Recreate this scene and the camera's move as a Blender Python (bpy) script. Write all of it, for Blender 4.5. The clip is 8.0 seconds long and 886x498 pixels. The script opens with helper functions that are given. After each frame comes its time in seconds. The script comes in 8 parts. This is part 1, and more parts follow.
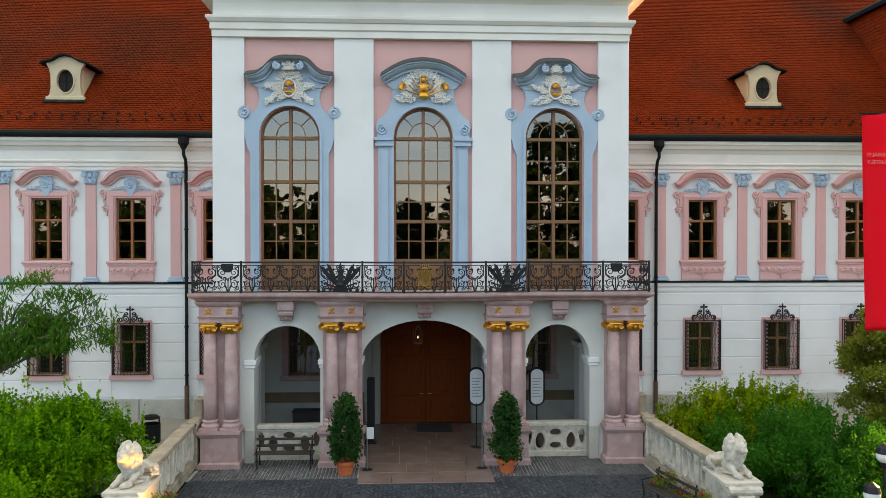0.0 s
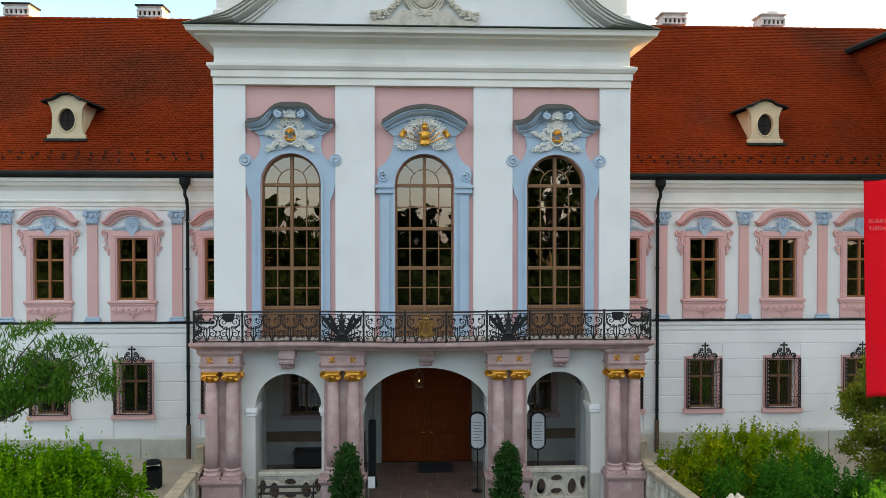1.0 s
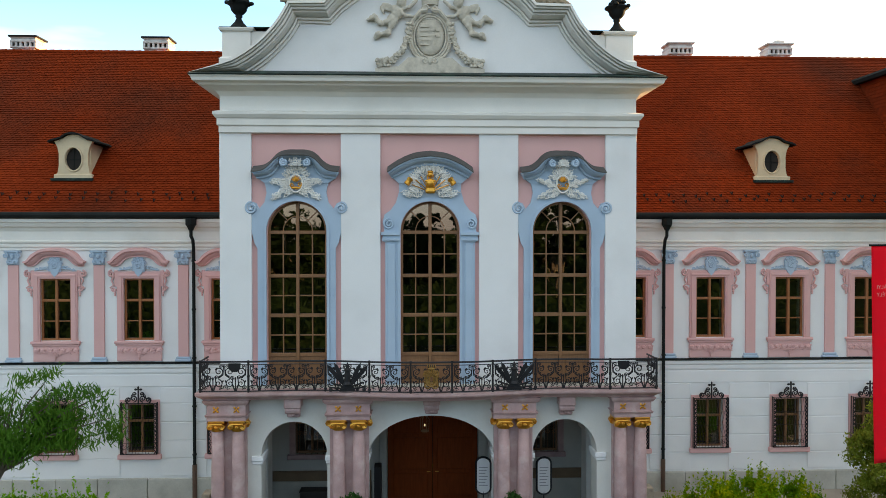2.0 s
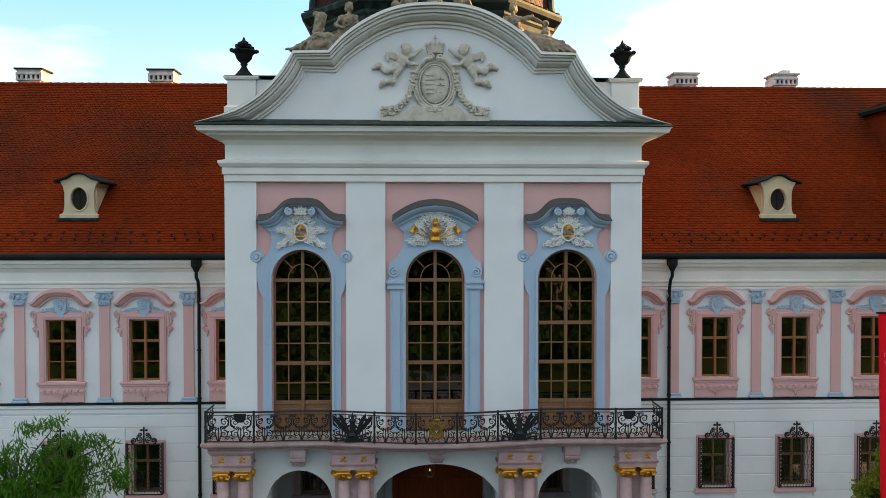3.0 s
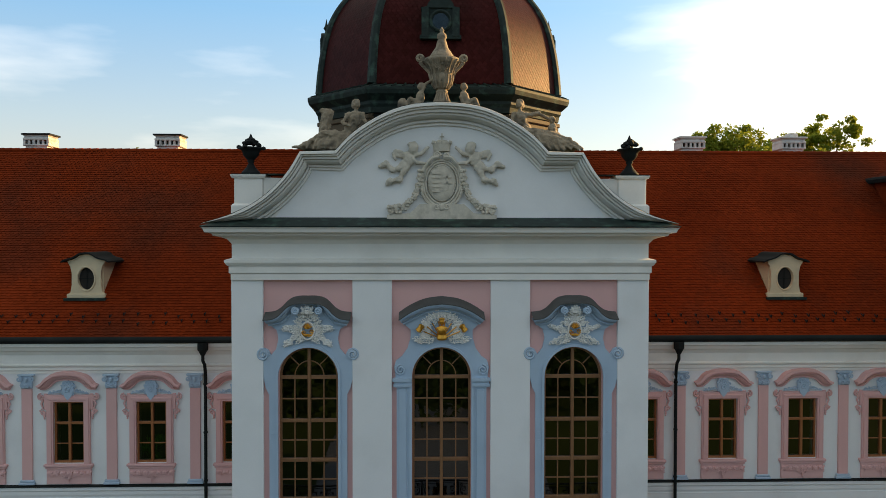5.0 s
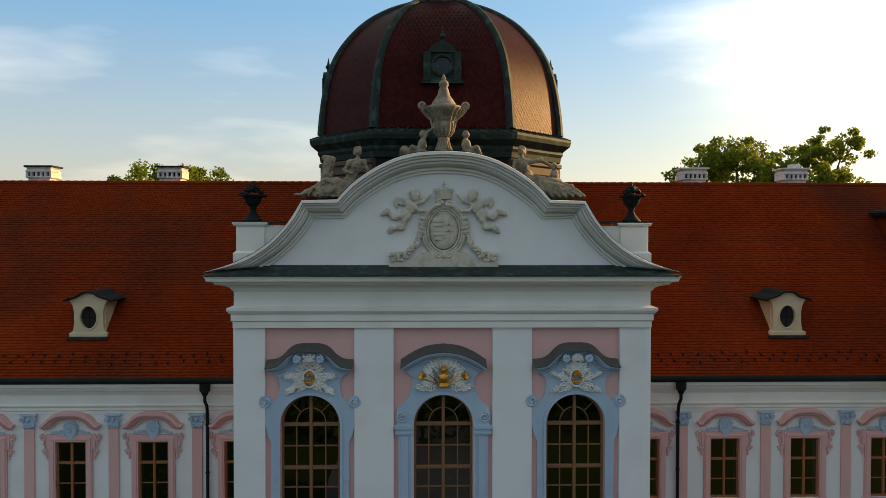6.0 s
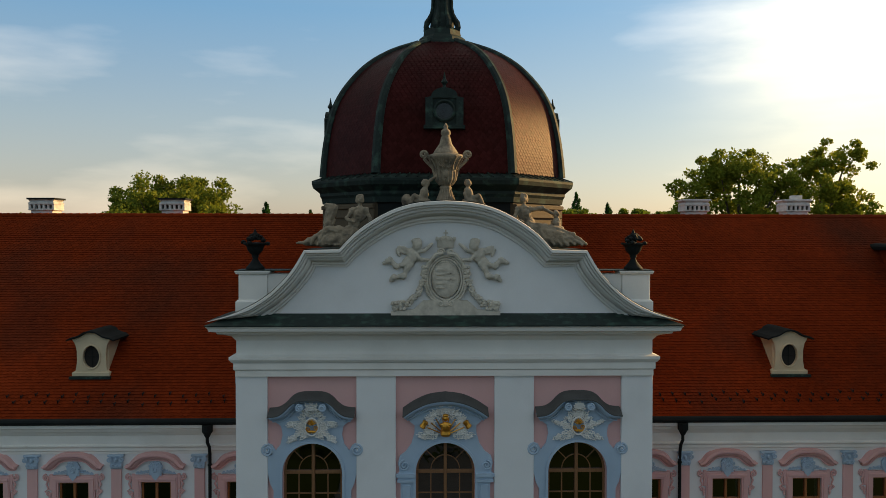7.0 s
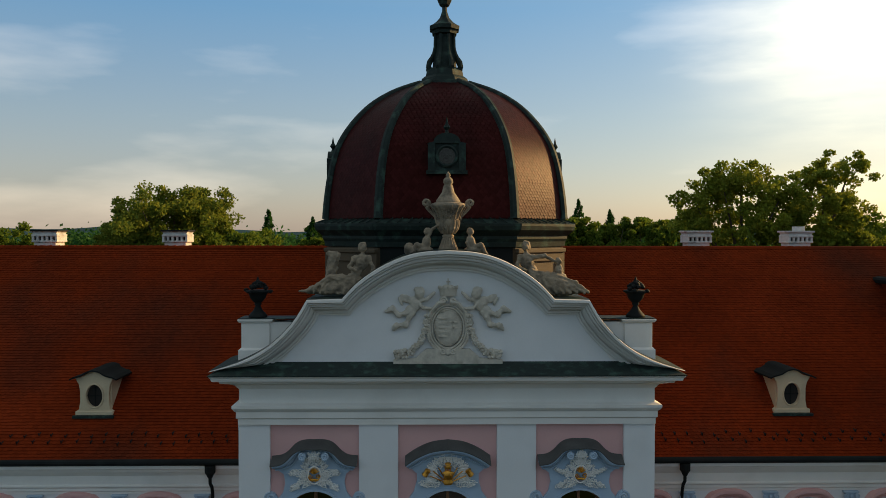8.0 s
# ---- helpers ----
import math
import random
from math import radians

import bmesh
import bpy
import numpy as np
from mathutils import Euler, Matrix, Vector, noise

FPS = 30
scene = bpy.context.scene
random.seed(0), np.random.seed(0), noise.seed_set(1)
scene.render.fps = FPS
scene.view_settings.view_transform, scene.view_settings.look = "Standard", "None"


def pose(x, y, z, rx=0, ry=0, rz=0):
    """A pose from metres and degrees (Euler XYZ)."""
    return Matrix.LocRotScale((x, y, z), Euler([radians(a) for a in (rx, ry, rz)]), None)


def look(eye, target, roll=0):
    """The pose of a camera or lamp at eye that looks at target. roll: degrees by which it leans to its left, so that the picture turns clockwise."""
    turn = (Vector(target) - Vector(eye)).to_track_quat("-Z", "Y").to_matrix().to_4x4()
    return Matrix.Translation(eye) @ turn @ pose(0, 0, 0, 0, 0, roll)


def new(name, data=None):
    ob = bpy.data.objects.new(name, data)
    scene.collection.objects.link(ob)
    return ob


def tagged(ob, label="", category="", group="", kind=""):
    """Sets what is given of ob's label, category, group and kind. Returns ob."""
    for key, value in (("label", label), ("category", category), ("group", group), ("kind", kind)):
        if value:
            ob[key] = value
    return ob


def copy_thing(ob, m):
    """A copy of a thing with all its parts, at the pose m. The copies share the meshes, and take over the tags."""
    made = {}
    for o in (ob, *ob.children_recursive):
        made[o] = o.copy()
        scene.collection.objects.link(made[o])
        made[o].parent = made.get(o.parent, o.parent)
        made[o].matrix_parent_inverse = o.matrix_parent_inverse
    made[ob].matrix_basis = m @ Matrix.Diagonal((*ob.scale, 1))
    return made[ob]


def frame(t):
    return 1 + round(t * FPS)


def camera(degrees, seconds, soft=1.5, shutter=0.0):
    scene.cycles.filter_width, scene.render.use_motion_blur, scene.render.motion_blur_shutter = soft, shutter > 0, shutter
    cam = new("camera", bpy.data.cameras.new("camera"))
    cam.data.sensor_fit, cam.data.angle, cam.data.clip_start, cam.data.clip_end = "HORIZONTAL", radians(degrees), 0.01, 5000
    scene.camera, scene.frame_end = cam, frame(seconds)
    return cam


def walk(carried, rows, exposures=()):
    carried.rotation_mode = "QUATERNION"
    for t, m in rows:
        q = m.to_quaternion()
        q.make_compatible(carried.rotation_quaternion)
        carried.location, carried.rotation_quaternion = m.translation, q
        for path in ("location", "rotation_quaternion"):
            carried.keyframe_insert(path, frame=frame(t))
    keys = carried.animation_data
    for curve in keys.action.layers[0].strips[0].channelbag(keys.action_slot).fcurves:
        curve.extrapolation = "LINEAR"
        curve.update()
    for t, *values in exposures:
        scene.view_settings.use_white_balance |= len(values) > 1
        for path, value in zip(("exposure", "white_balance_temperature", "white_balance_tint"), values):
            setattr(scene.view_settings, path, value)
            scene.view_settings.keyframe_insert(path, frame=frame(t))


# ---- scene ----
cam = camera(60.5, 8.0, soft=0.6)
METRES, EYE, TILT, LEAN, TURN = 12.4, 6.8, -0.6, 0.0, -2.85
ROWS = [
    (0.0, 0.0, 0.0, 0.0, -0.0, -0.0, -0.0),
    (0.5, 0.0006, 0.0, 0.0646, 0.06, -0.13, -0.01),
    (1.0, 0.0014, 0.0003, 0.1271, 0.13, -0.21, -0.01),
    (1.5, 0.0014, 0.0011, 0.188, 0.33, -0.24, 0.0),
    (3.0, -0.0013, 0.004, 0.3765, 0.86, -0.39, 0.02),
    (3.5, -0.0028, 0.0048, 0.4394, 0.95, -0.43, 0.02),
    (4.0, -0.0043, 0.0041, 0.5031, 1.06, -0.45, -0.02),
    (4.5, -0.0061, 0.0047, 0.5668, 1.14, -0.48, -0.05),
    (6.0, -0.0053, 0.0074, 0.7483, 1.38, -0.45, -0.08),
    (6.5, -0.0055, 0.0065, 0.81, 1.45, -0.46, -0.07),
    (7.0, -0.0062, 0.0057, 0.8727, 1.51, -0.49, -0.08),
    (7.5, -0.0067, 0.0056, 0.9366, 1.59, -0.53, -0.07),
    (8.0, -0.0071, 0.0049, 0.9998, 1.67, -0.6, -0.1),
]
walk(cam, [(t, pose(-0.577, -24.07, EYE, TILT, LEAN, TURN) @ pose(METRES * x, METRES * y, METRES * z, 90 + pitch, roll, yaw)) for t, x, y, z, yaw, pitch, roll in ROWS],
     [(0.0, 2.28, 8400, 8), (1.5, 2.09, 8050, 7), (3.0, 1.68, 7800, 6), (4.5, 1.2, 7850, 5), (6.5, 0.63, 7800, 4), (8.0, 0.29, 7200, 3)])
# ---- sky, sun, exposure ----
SUN_AZ, SUN_EL = radians(61), radians(16)
world = bpy.data.worlds.new("sky")
scene.world = world
world.use_nodes = True
wn, wl = world.node_tree.nodes, world.node_tree.links
bg = wn["Background"]
sky = wn.new("ShaderNodeTexSky")
sky.sky_type, sky.sun_disc = "NISHITA", False
sky.sun_elevation, sky.sun_rotation = SUN_EL, SUN_AZ
sky.dust_density, sky.air_density, sky.ozone_density = 1.3, 1.0, 2.0
wtc = wn.new("ShaderNodeTexCoord")
wmap = wn.new("ShaderNodeMapping")
wmap.inputs["Scale"].default_value = (1.6, 1.6, 7.0)
wnoise = wn.new("ShaderNodeTexNoise")
wnoise.inputs["Scale"].default_value, wnoise.inputs["Detail"].default_value = 1.7, 7
wramp = wn.new("ShaderNodeValToRGB")
wramp.color_ramp.elements[0].position, wramp.color_ramp.elements[1].position = 0.53, 0.74
wmix = wn.new("ShaderNodeMixRGB")
wgain = wn.new("ShaderNodeMixRGB")
wgain.blend_type = "ADD"
wgain.inputs[0].default_value = 1.0
wgain.inputs[2].default_value = (3.6, 2.9, 2.4, 1)
wl.new(wtc.outputs["Generated"], wmap.inputs["Vector"])
wl.new(wmap.outputs["Vector"], wnoise.inputs["Vector"])
wl.new(wnoise.outputs["Fac"], wramp.inputs["Fac"])
wdim = wn.new("ShaderNodeMixRGB")
wdim.blend_type = "MULTIPLY"
wdim.inputs[0].default_value = 1.0
wdim.inputs[2].default_value = (0.95, 0.95, 0.95, 1)
wl.new(sky.outputs["Color"], wdim.inputs[1])
wl.new(wdim.outputs["Color"], wgain.inputs[1])
wl.new(wramp.outputs["Color"], wmix.inputs["Fac"])
wl.new(wdim.outputs["Color"], wmix.inputs[1])
wl.new(wgain.outputs["Color"], wmix.inputs[2])
# thin high haze over the whole sky, bluer overhead
wsep = wn.new("ShaderNodeSeparateXYZ")
whaze = wn.new("ShaderNodeValToRGB")
whaze.color_ramp.elements[0].color, whaze.color_ramp.elements[1].color = (4.4, 3.5, 3.5, 1), (4.3, 4.4, 4.5, 1)
whaze.color_ramp.elements[1].position = 0.62
for spot, tone in ((0.14, (2.7, 3.4, 4.8, 1)), (0.28, (1.0, 2.95, 6.1, 1))):
    whaze.color_ramp.elements.new(spot).color = tone
wsum = wn.new("ShaderNodeMixRGB")
wsum.blend_type = "ADD"
wsum.inputs[0].default_value = 1.0
wl.new(wtc.outputs["Generated"], wsep.inputs[0])
wl.new(wsep.outputs["Z"], whaze.inputs["Fac"])
wl.new(wmix.outputs["Color"], wsum.inputs[1])
wl.new(whaze.outputs["Color"], wsum.inputs[2])
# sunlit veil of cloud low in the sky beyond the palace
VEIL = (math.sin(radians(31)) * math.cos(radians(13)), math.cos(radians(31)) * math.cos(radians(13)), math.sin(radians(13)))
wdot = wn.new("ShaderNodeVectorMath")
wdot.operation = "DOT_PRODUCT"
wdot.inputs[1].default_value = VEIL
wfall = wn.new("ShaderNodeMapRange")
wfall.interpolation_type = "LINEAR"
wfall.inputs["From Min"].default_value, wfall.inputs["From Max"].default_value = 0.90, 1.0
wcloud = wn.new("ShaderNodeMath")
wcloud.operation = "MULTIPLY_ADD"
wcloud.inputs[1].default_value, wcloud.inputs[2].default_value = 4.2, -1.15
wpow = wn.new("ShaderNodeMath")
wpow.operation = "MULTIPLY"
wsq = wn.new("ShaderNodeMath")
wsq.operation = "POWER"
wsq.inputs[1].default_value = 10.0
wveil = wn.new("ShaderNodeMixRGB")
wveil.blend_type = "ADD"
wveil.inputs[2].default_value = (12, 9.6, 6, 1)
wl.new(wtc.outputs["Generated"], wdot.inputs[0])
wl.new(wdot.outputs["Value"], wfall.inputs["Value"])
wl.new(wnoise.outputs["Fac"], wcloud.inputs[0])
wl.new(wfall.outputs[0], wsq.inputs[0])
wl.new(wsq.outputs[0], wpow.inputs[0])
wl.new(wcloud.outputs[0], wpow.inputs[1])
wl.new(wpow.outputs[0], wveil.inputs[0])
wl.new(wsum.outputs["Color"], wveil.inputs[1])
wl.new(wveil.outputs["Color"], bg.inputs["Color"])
bg.inputs["Strength"].default_value = 0.055
sun = new("sun", bpy.data.lights.new("sun", "SUN"))
sun.data.energy, sun.data.angle, sun.data.color = 5.0, radians(0.6), (1.0, 0.62, 0.28)
sun_to = Vector((math.sin(SUN_AZ) * math.cos(SUN_EL), math.cos(SUN_AZ) * math.cos(SUN_EL), math.sin(SUN_EL)))
sun.matrix_world = look(sun_to * 60, (0, 0, 0))


# ---- materials ----
def material(name, base, rough=0.7, metal=0.0, vary=0.12, scale=3.0, fine=40.0, bump=0.15, dirt=None, dirt_amount=0.35, island=0.0, coords="Object", stretch=(1, 1, 1), specular=0.5, depth=0.02):
    """A surface with broad stains, fine grain and relief; island: how far single pieces differ."""
    m = bpy.data.materials.new(name)
    m.use_nodes = True
    n, l = m.node_tree.nodes, m.node_tree.links
    b = n["Principled BSDF"]
    b.inputs["Roughness"].default_value, b.inputs["Metallic"].default_value = rough, metal
    b.inputs["Specular IOR Level"].default_value = specular
    tc = n.new("ShaderNodeTexCoord")
    mp = n.new("ShaderNodeMapping")
    mp.inputs["Scale"].default_value = stretch
    l.new(tc.outputs[coords], mp.inputs["Vector"])
    broad, grain = n.new("ShaderNodeTexNoise"), n.new("ShaderNodeTexNoise")
    broad.inputs["Scale"].default_value, broad.inputs["Detail"].default_value = scale, 6
    grain.inputs["Scale"].default_value, grain.inputs["Detail"].default_value = fine, 4
    l.new(mp.outputs["Vector"], broad.inputs["Vector"])
    l.new(mp.outputs["Vector"], grain.inputs["Vector"])
    add = n.new("ShaderNodeMath")
    add.operation = "MULTIPLY_ADD"
    add.inputs[1].default_value = 0.4
    l.new(grain.outputs["Fac"], add.inputs[0])
    l.new(broad.outputs["Fac"], add.inputs[2])
    span = n.new("ShaderNodeMapRange")
    span.inputs["From Min"].default_value, span.inputs["From Max"].default_value = 0.35, 1.05
    span.inputs["To Min"].default_value, span.inputs["To Max"].default_value = 1 - vary, 1 + vary
    l.new(add.outputs[0], span.inputs["Value"])
    hsv = n.new("ShaderNodeHueSaturation")
    hsv.inputs["Color"].default_value = (*base, 1)
    l.new(span.outputs[0], hsv.inputs["Value"])
    out = hsv.outputs[0]
    if dirt:
        ramp = n.new("ShaderNodeMapRange")
        ramp.inputs["From Min"].default_value, ramp.inputs["From Max"].default_value = 0.52, 0.72
        ramp.inputs["To Max"].default_value = dirt_amount
        spots = n.new("ShaderNodeTexNoise")
        spots.inputs["Scale"].default_value, spots.inputs["Detail"].default_value = scale * 0.6, 8
        l.new(mp.outputs["Vector"], spots.inputs["Vector"])
        l.new(spots.outputs["Fac"], ramp.inputs["Value"])
        mix = n.new("ShaderNodeMixRGB")
        mix.inputs[2].default_value = (*dirt, 1)
        l.new(ramp.outputs[0], mix.inputs["Fac"])
        l.new(out, mix.inputs[1])
        out = mix.outputs[0]
    if island:
        geo = n.new("ShaderNodeNewGeometry")
        jit = n.new("ShaderNodeMapRange")
        jit.inputs["To Min"].default_value, jit.inputs["To Max"].default_value = 1 - island, 1 + island
        l.new(geo.outputs["Random Per Island"], jit.inputs["Value"])
        hv = n.new("ShaderNodeHueSaturation")
        l.new(jit.outputs[0], hv.inputs["Value"])
        l.new(out, hv.inputs["Color"])
        out = hv.outputs[0]
    l.new(out, b.inputs["Base Color"])
    if bump:
        bp = n.new("ShaderNodeBump")
        bp.inputs["Strength"].default_value, bp.inputs["Distance"].default_value = bump, depth
        l.new(grain.outputs["Fac"], bp.inputs["Height"])
        l.new(bp.outputs[0], b.inputs["Normal"])
    return m


WHITE = material("white_lime_paint", (0.76, 0.77, 0.77), 0.85, vary=0.05, scale=0.7, fine=25, dirt=(0.52, 0.53, 0.52), dirt_amount=0.35, bump=0.08)
CREAM = material("cream_lime_paint", (0.77, 0.755, 0.71), 0.85, vary=0.06, scale=0.9, fine=25, dirt=(0.5, 0.48, 0.43), dirt_amount=0.35, bump=0.1)
PINK = material("pink_lime_paint", (0.68, 0.40, 0.385), 0.85, vary=0.07, scale=0.8, fine=25, dirt=(0.6, 0.42, 0.4), dirt_amount=0.35, bump=0.08)
BLUE = material("blue_lime_paint", (0.38, 0.495, 0.61), 0.85, vary=0.07, scale=1.2, fine=30, dirt=(0.30, 0.41, 0.52), dirt_amount=0.4, bump=0.08)
# porch plaster, darkened so its colour carries part of the porch's shade
SHADED_BEIGE = material("shaded_beige_paint", (0.47, 0.46, 0.42), 0.9, vary=0.1, scale=0.8, fine=22, dirt=(0.38, 0.34, 0.27), dirt_amount=0.5, bump=0.1)
PINKSTONE = material("red_marble", (0.43, 0.28, 0.27), 0.6, vary=0.2, scale=3.5, fine=30, dirt=(0.62, 0.5, 0.48), dirt_amount=0.55)
STONE = material("weathered_sandstone", (0.36, 0.30, 0.22), 0.9, vary=0.3, scale=3.0, fine=28, dirt=(0.08, 0.07, 0.06), dirt_amount=0.75, bump=0.6)
PALESTONE = material("pale_carved_stone", (0.55, 0.51, 0.43), 0.9, vary=0.2, scale=6.0, fine=18, dirt=(0.27, 0.24, 0.19), dirt_amount=0.6, bump=0.3, depth=0.02)
ROOFSTONE = material("dark_weathered_stone", (0.27, 0.22, 0.155), 0.9, vary=0.35, scale=4.5, fine=16, dirt=(0.06, 0.05, 0.04), dirt_amount=0.9, bump=0.5, depth=0.04)
HOODTOP = material("grey_weathered_sheet", (0.085, 0.088, 0.085), 0.7, vary=0.25, scale=2, fine=20, specular=0.2)
PLINTH = material("grey_plinth_stone", (0.44, 0.43, 0.38), 0.9, vary=0.18, scale=1.5, fine=24, dirt=(0.24, 0.23, 0.2), dirt_amount=0.55, bump=0.3)
TILE = material("red_clay_tile", (0.18, 0.0245, 0.006), 0.9, vary=0.3, scale=0.3, fine=14, dirt=(0.075, 0.022, 0.012), dirt_amount=0.8, island=0.13, bump=0.2, specular=0.04)
DOMETILE = material("glazed_maroon_scale", (0.044, 0.0098, 0.0105), 0.45, vary=0.3, scale=0.7, fine=16, dirt=(0.024, 0.009, 0.01), dirt_amount=0.7, island=0.22, bump=0.1, specular=0.065)
DOMETILE.node_tree.nodes["Principled BSDF"].inputs["Specular Tint"].default_value = (1.0, 0.34, 0.1, 1)
PATINA = material("dark_patinated_copper", (0.02, 0.032, 0.029), 0.6, metal=0.0, vary=0.3, scale=5.0, fine=24, dirt=(0.06, 0.12, 0.095), dirt_amount=0.75, specular=0.12)
SHEET = material("dark_sheet_metal", (0.013, 0.016, 0.016), 0.7, metal=0.0, vary=0.25, scale=1.4, fine=18, dirt=(0.032, 0.04, 0.038), dirt_amount=0.4, specular=0.1)
DORMER = material("ochre_dormer_plaster", (0.60, 0.50, 0.34), 0.85, vary=0.12, scale=2.0, fine=25, dirt=(0.35, 0.3, 0.22), dirt_amount=0.5)
DRUM = material("brown_drum_plaster", (0.085, 0.06, 0.033), 0.8, vary=0.2, scale=1.2, fine=20, dirt=(0.06, 0.05, 0.04), dirt_amount=0.5)
IRON = material("black_wrought_iron", (0.018, 0.018, 0.02), 0.5, metal=0.5, vary=0.2, bump=0.1)
WOOD = material("brown_window_wood", (0.22, 0.105, 0.045), 0.5, vary=0.2, scale=3, fine=30, stretch=(8, 8, 1))
REDWOOD = material("orange_window_wood", (0.30, 0.11, 0.035), 0.5, vary=0.2, scale=3, fine=30, stretch=(8, 8, 1))
DOORWOOD = material("red_brown_door_wood", (0.19, 0.036, 0.007), 0.6, vary=0.25, scale=2, fine=30, stretch=(9, 9, 1), specular=0.1)
GOLD = material("gilding", (0.72, 0.35, 0.06), 0.38, metal=0.9, vary=0.2, scale=6, fine=30)
DRIVESTONE = material("dark_blue_setts", (0.028, 0.036, 0.046), 0.6, vary=0.4, scale=1.2, fine=14, dirt=(0.1, 0.105, 0.11), dirt_amount=0.5, bump=0.4, island=0.45)
COBBLE = material("cobbles", (0.085, 0.088, 0.094), 0.75, vary=0.3, scale=2.0, fine=14, bump=0.4, island=0.35)
ASPHALT = material("drive_surface", (0.03, 0.037, 0.046), 0.6, vary=0.5, scale=2.2, fine=16, dirt=(0.08, 0.085, 0.09), dirt_amount=0.5, bump=0.8)
GRAVEL = material("sandy_gravel", (0.36, 0.32, 0.26), 0.95, vary=0.2, scale=0.8, fine=60, bump=0.5)
SLAB = material("pinkish_paving_slab", (0.2, 0.14, 0.12), 0.25, vary=0.35, scale=1.5, fine=20, island=0.15)
# near-black colour that stands for the darkness of unlit hollows and rooms
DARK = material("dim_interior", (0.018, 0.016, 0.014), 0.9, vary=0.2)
GRASS = material("lawn_and_fields", (0.022, 0.032, 0.01), 0.95, vary=0.35, scale=0.08, fine=3, specular=0.0)


def glass_material(name, ior):
    m = bpy.data.materials.new(name)
    m.use_nodes = True
    n, l = m.node_tree.nodes, m.node_tree.links
    n.remove(n["Principled BSDF"])
    mix, clear, gloss, fres = n.new("ShaderNodeMixShader"), n.new("ShaderNodeBsdfTransparent"), n.new("ShaderNodeBsdfGlossy"), n.new("ShaderNodeFresnel")
    fres.inputs["IOR"].default_value = ior
    gloss.inputs["Roughness"].default_value = 0.012
    clear.inputs["Color"].default_value = (0.35, 0.4, 0.38, 1)
    tc, wave, bp = n.new("ShaderNodeTexCoord"), n.new("ShaderNodeTexNoise"), n.new("ShaderNodeBump")
    wave.inputs["Scale"].default_value = 1.6
    bp.inputs["Strength"].default_value, bp.inputs["Distance"].default_value = 0.12, 0.02
    l.new(tc.outputs["Object"], wave.inputs["Vector"])
    l.new(wave.outputs["Fac"], bp.inputs["Height"])
    l.new(bp.outputs[0], gloss.inputs["Normal"])
    l.new(fres.outputs[0], mix.inputs[0])
    l.new(clear.outputs[0], mix.inputs[1])
    l.new(gloss.outputs[0], mix.inputs[2])
    l.new(mix.outputs[0], n["Material Output"].inputs["Surface"])
    return m


GLASS = glass_material("window_glass", 2.6)
DIMGLASS = glass_material("small_dormer_glass", 1.5)


def leaf_material(name, base, yellow, island=0.45):
    m = bpy.data.materials.new(name)
    m.use_nodes = True
    n, l = m.node_tree.nodes, m.node_tree.links
    b = n["Principled BSDF"]
    b.inputs["Roughness"].default_value = 0.7
    b.inputs["Specular IOR Level"].default_value = 0.08
    geo, mix, tc, broad = n.new("ShaderNodeNewGeometry"), n.new("ShaderNodeMixRGB"), n.new("ShaderNodeTexCoord"), n.new("ShaderNodeTexNoise")
    broad.inputs["Scale"].default_value = 0.9
    l.new(tc.outputs["Object"], broad.inputs["Vector"])
    mul = n.new("ShaderNodeMath")
    mul.operation = "MULTIPLY"
    l.new(geo.outputs["Random Per Island"], mul.inputs[0])
    ramp = n.new("ShaderNodeMapRange")
    ramp.inputs["From Min"].default_value, ramp.inputs["From Max"].default_value = 0.3, 0.7
    l.new(broad.outputs["Fac"], ramp.inputs["Value"])
    l.new(ramp.outputs[0], mul.inputs[1])
    mix.inputs[1].default_value, mix.inputs[2].default_value = (*base, 1), (*yellow, 1)
    l.new(mul.outputs[0], mix.inputs[0])
    l.new(mix.outputs[0], b.inputs["Base Color"])
    thin, trans = n.new("ShaderNodeMixShader"), n.new("ShaderNodeBsdfTranslucent")
    thin.inputs[0].default_value = 0.45
    l.new(mix.outputs[0], trans.inputs["Color"])
    l.new(b.outputs[0], thin.inputs[1])
    l.new(trans.outputs[0], thin.inputs[2])
    l.new(thin.outputs[0], n["Material Output"].inputs["Surface"])
    return m


STUCCO = material("white_stucco", (0.78, 0.77, 0.73), 0.85, vary=0.12, scale=5, fine=30, dirt=(0.5, 0.48, 0.44), dirt_amount=0.4)
LEAF_SHRUB = leaf_material("shrub_leaf", (0.06, 0.21, 0.006), (0.2, 0.42, 0.012))
LEAF_DENSE = leaf_material("dense_shrub_leaf", (0.022, 0.13, 0.012), (0.08, 0.24, 0.018))
LEAF_FRESH = leaf_material("fresh_shoot_leaf", (0.13, 0.33, 0.008), (0.34, 0.52, 0.015))
# leaf colour darkened to hold the park's shade, for dark window reflections
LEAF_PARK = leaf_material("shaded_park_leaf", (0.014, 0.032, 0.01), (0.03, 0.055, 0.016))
LEAF_DARK = leaf_material("dark_leaf", (0.025, 0.085, 0.02), (0.06, 0.15, 0.03))
LEAF_WILLOW = leaf_material("willow_leaf", (0.06, 0.17, 0.02), (0.13, 0.27, 0.03))
LEAF_YELLOW = leaf_material("golden_leaf", (0.11, 0.26, 0.008), (0.62, 0.55, 0.015))
LEAF_TREE = leaf_material("tree_leaf", (0.09, 0.15, 0.02), (0.22, 0.26, 0.035))
# brightened olive leaf: sunshine on the foliage is part of the colour
LEAF_SUNNY = leaf_material("sunlit_leaf", (0.15, 0.2, 0.025), (0.36, 0.36, 0.05))
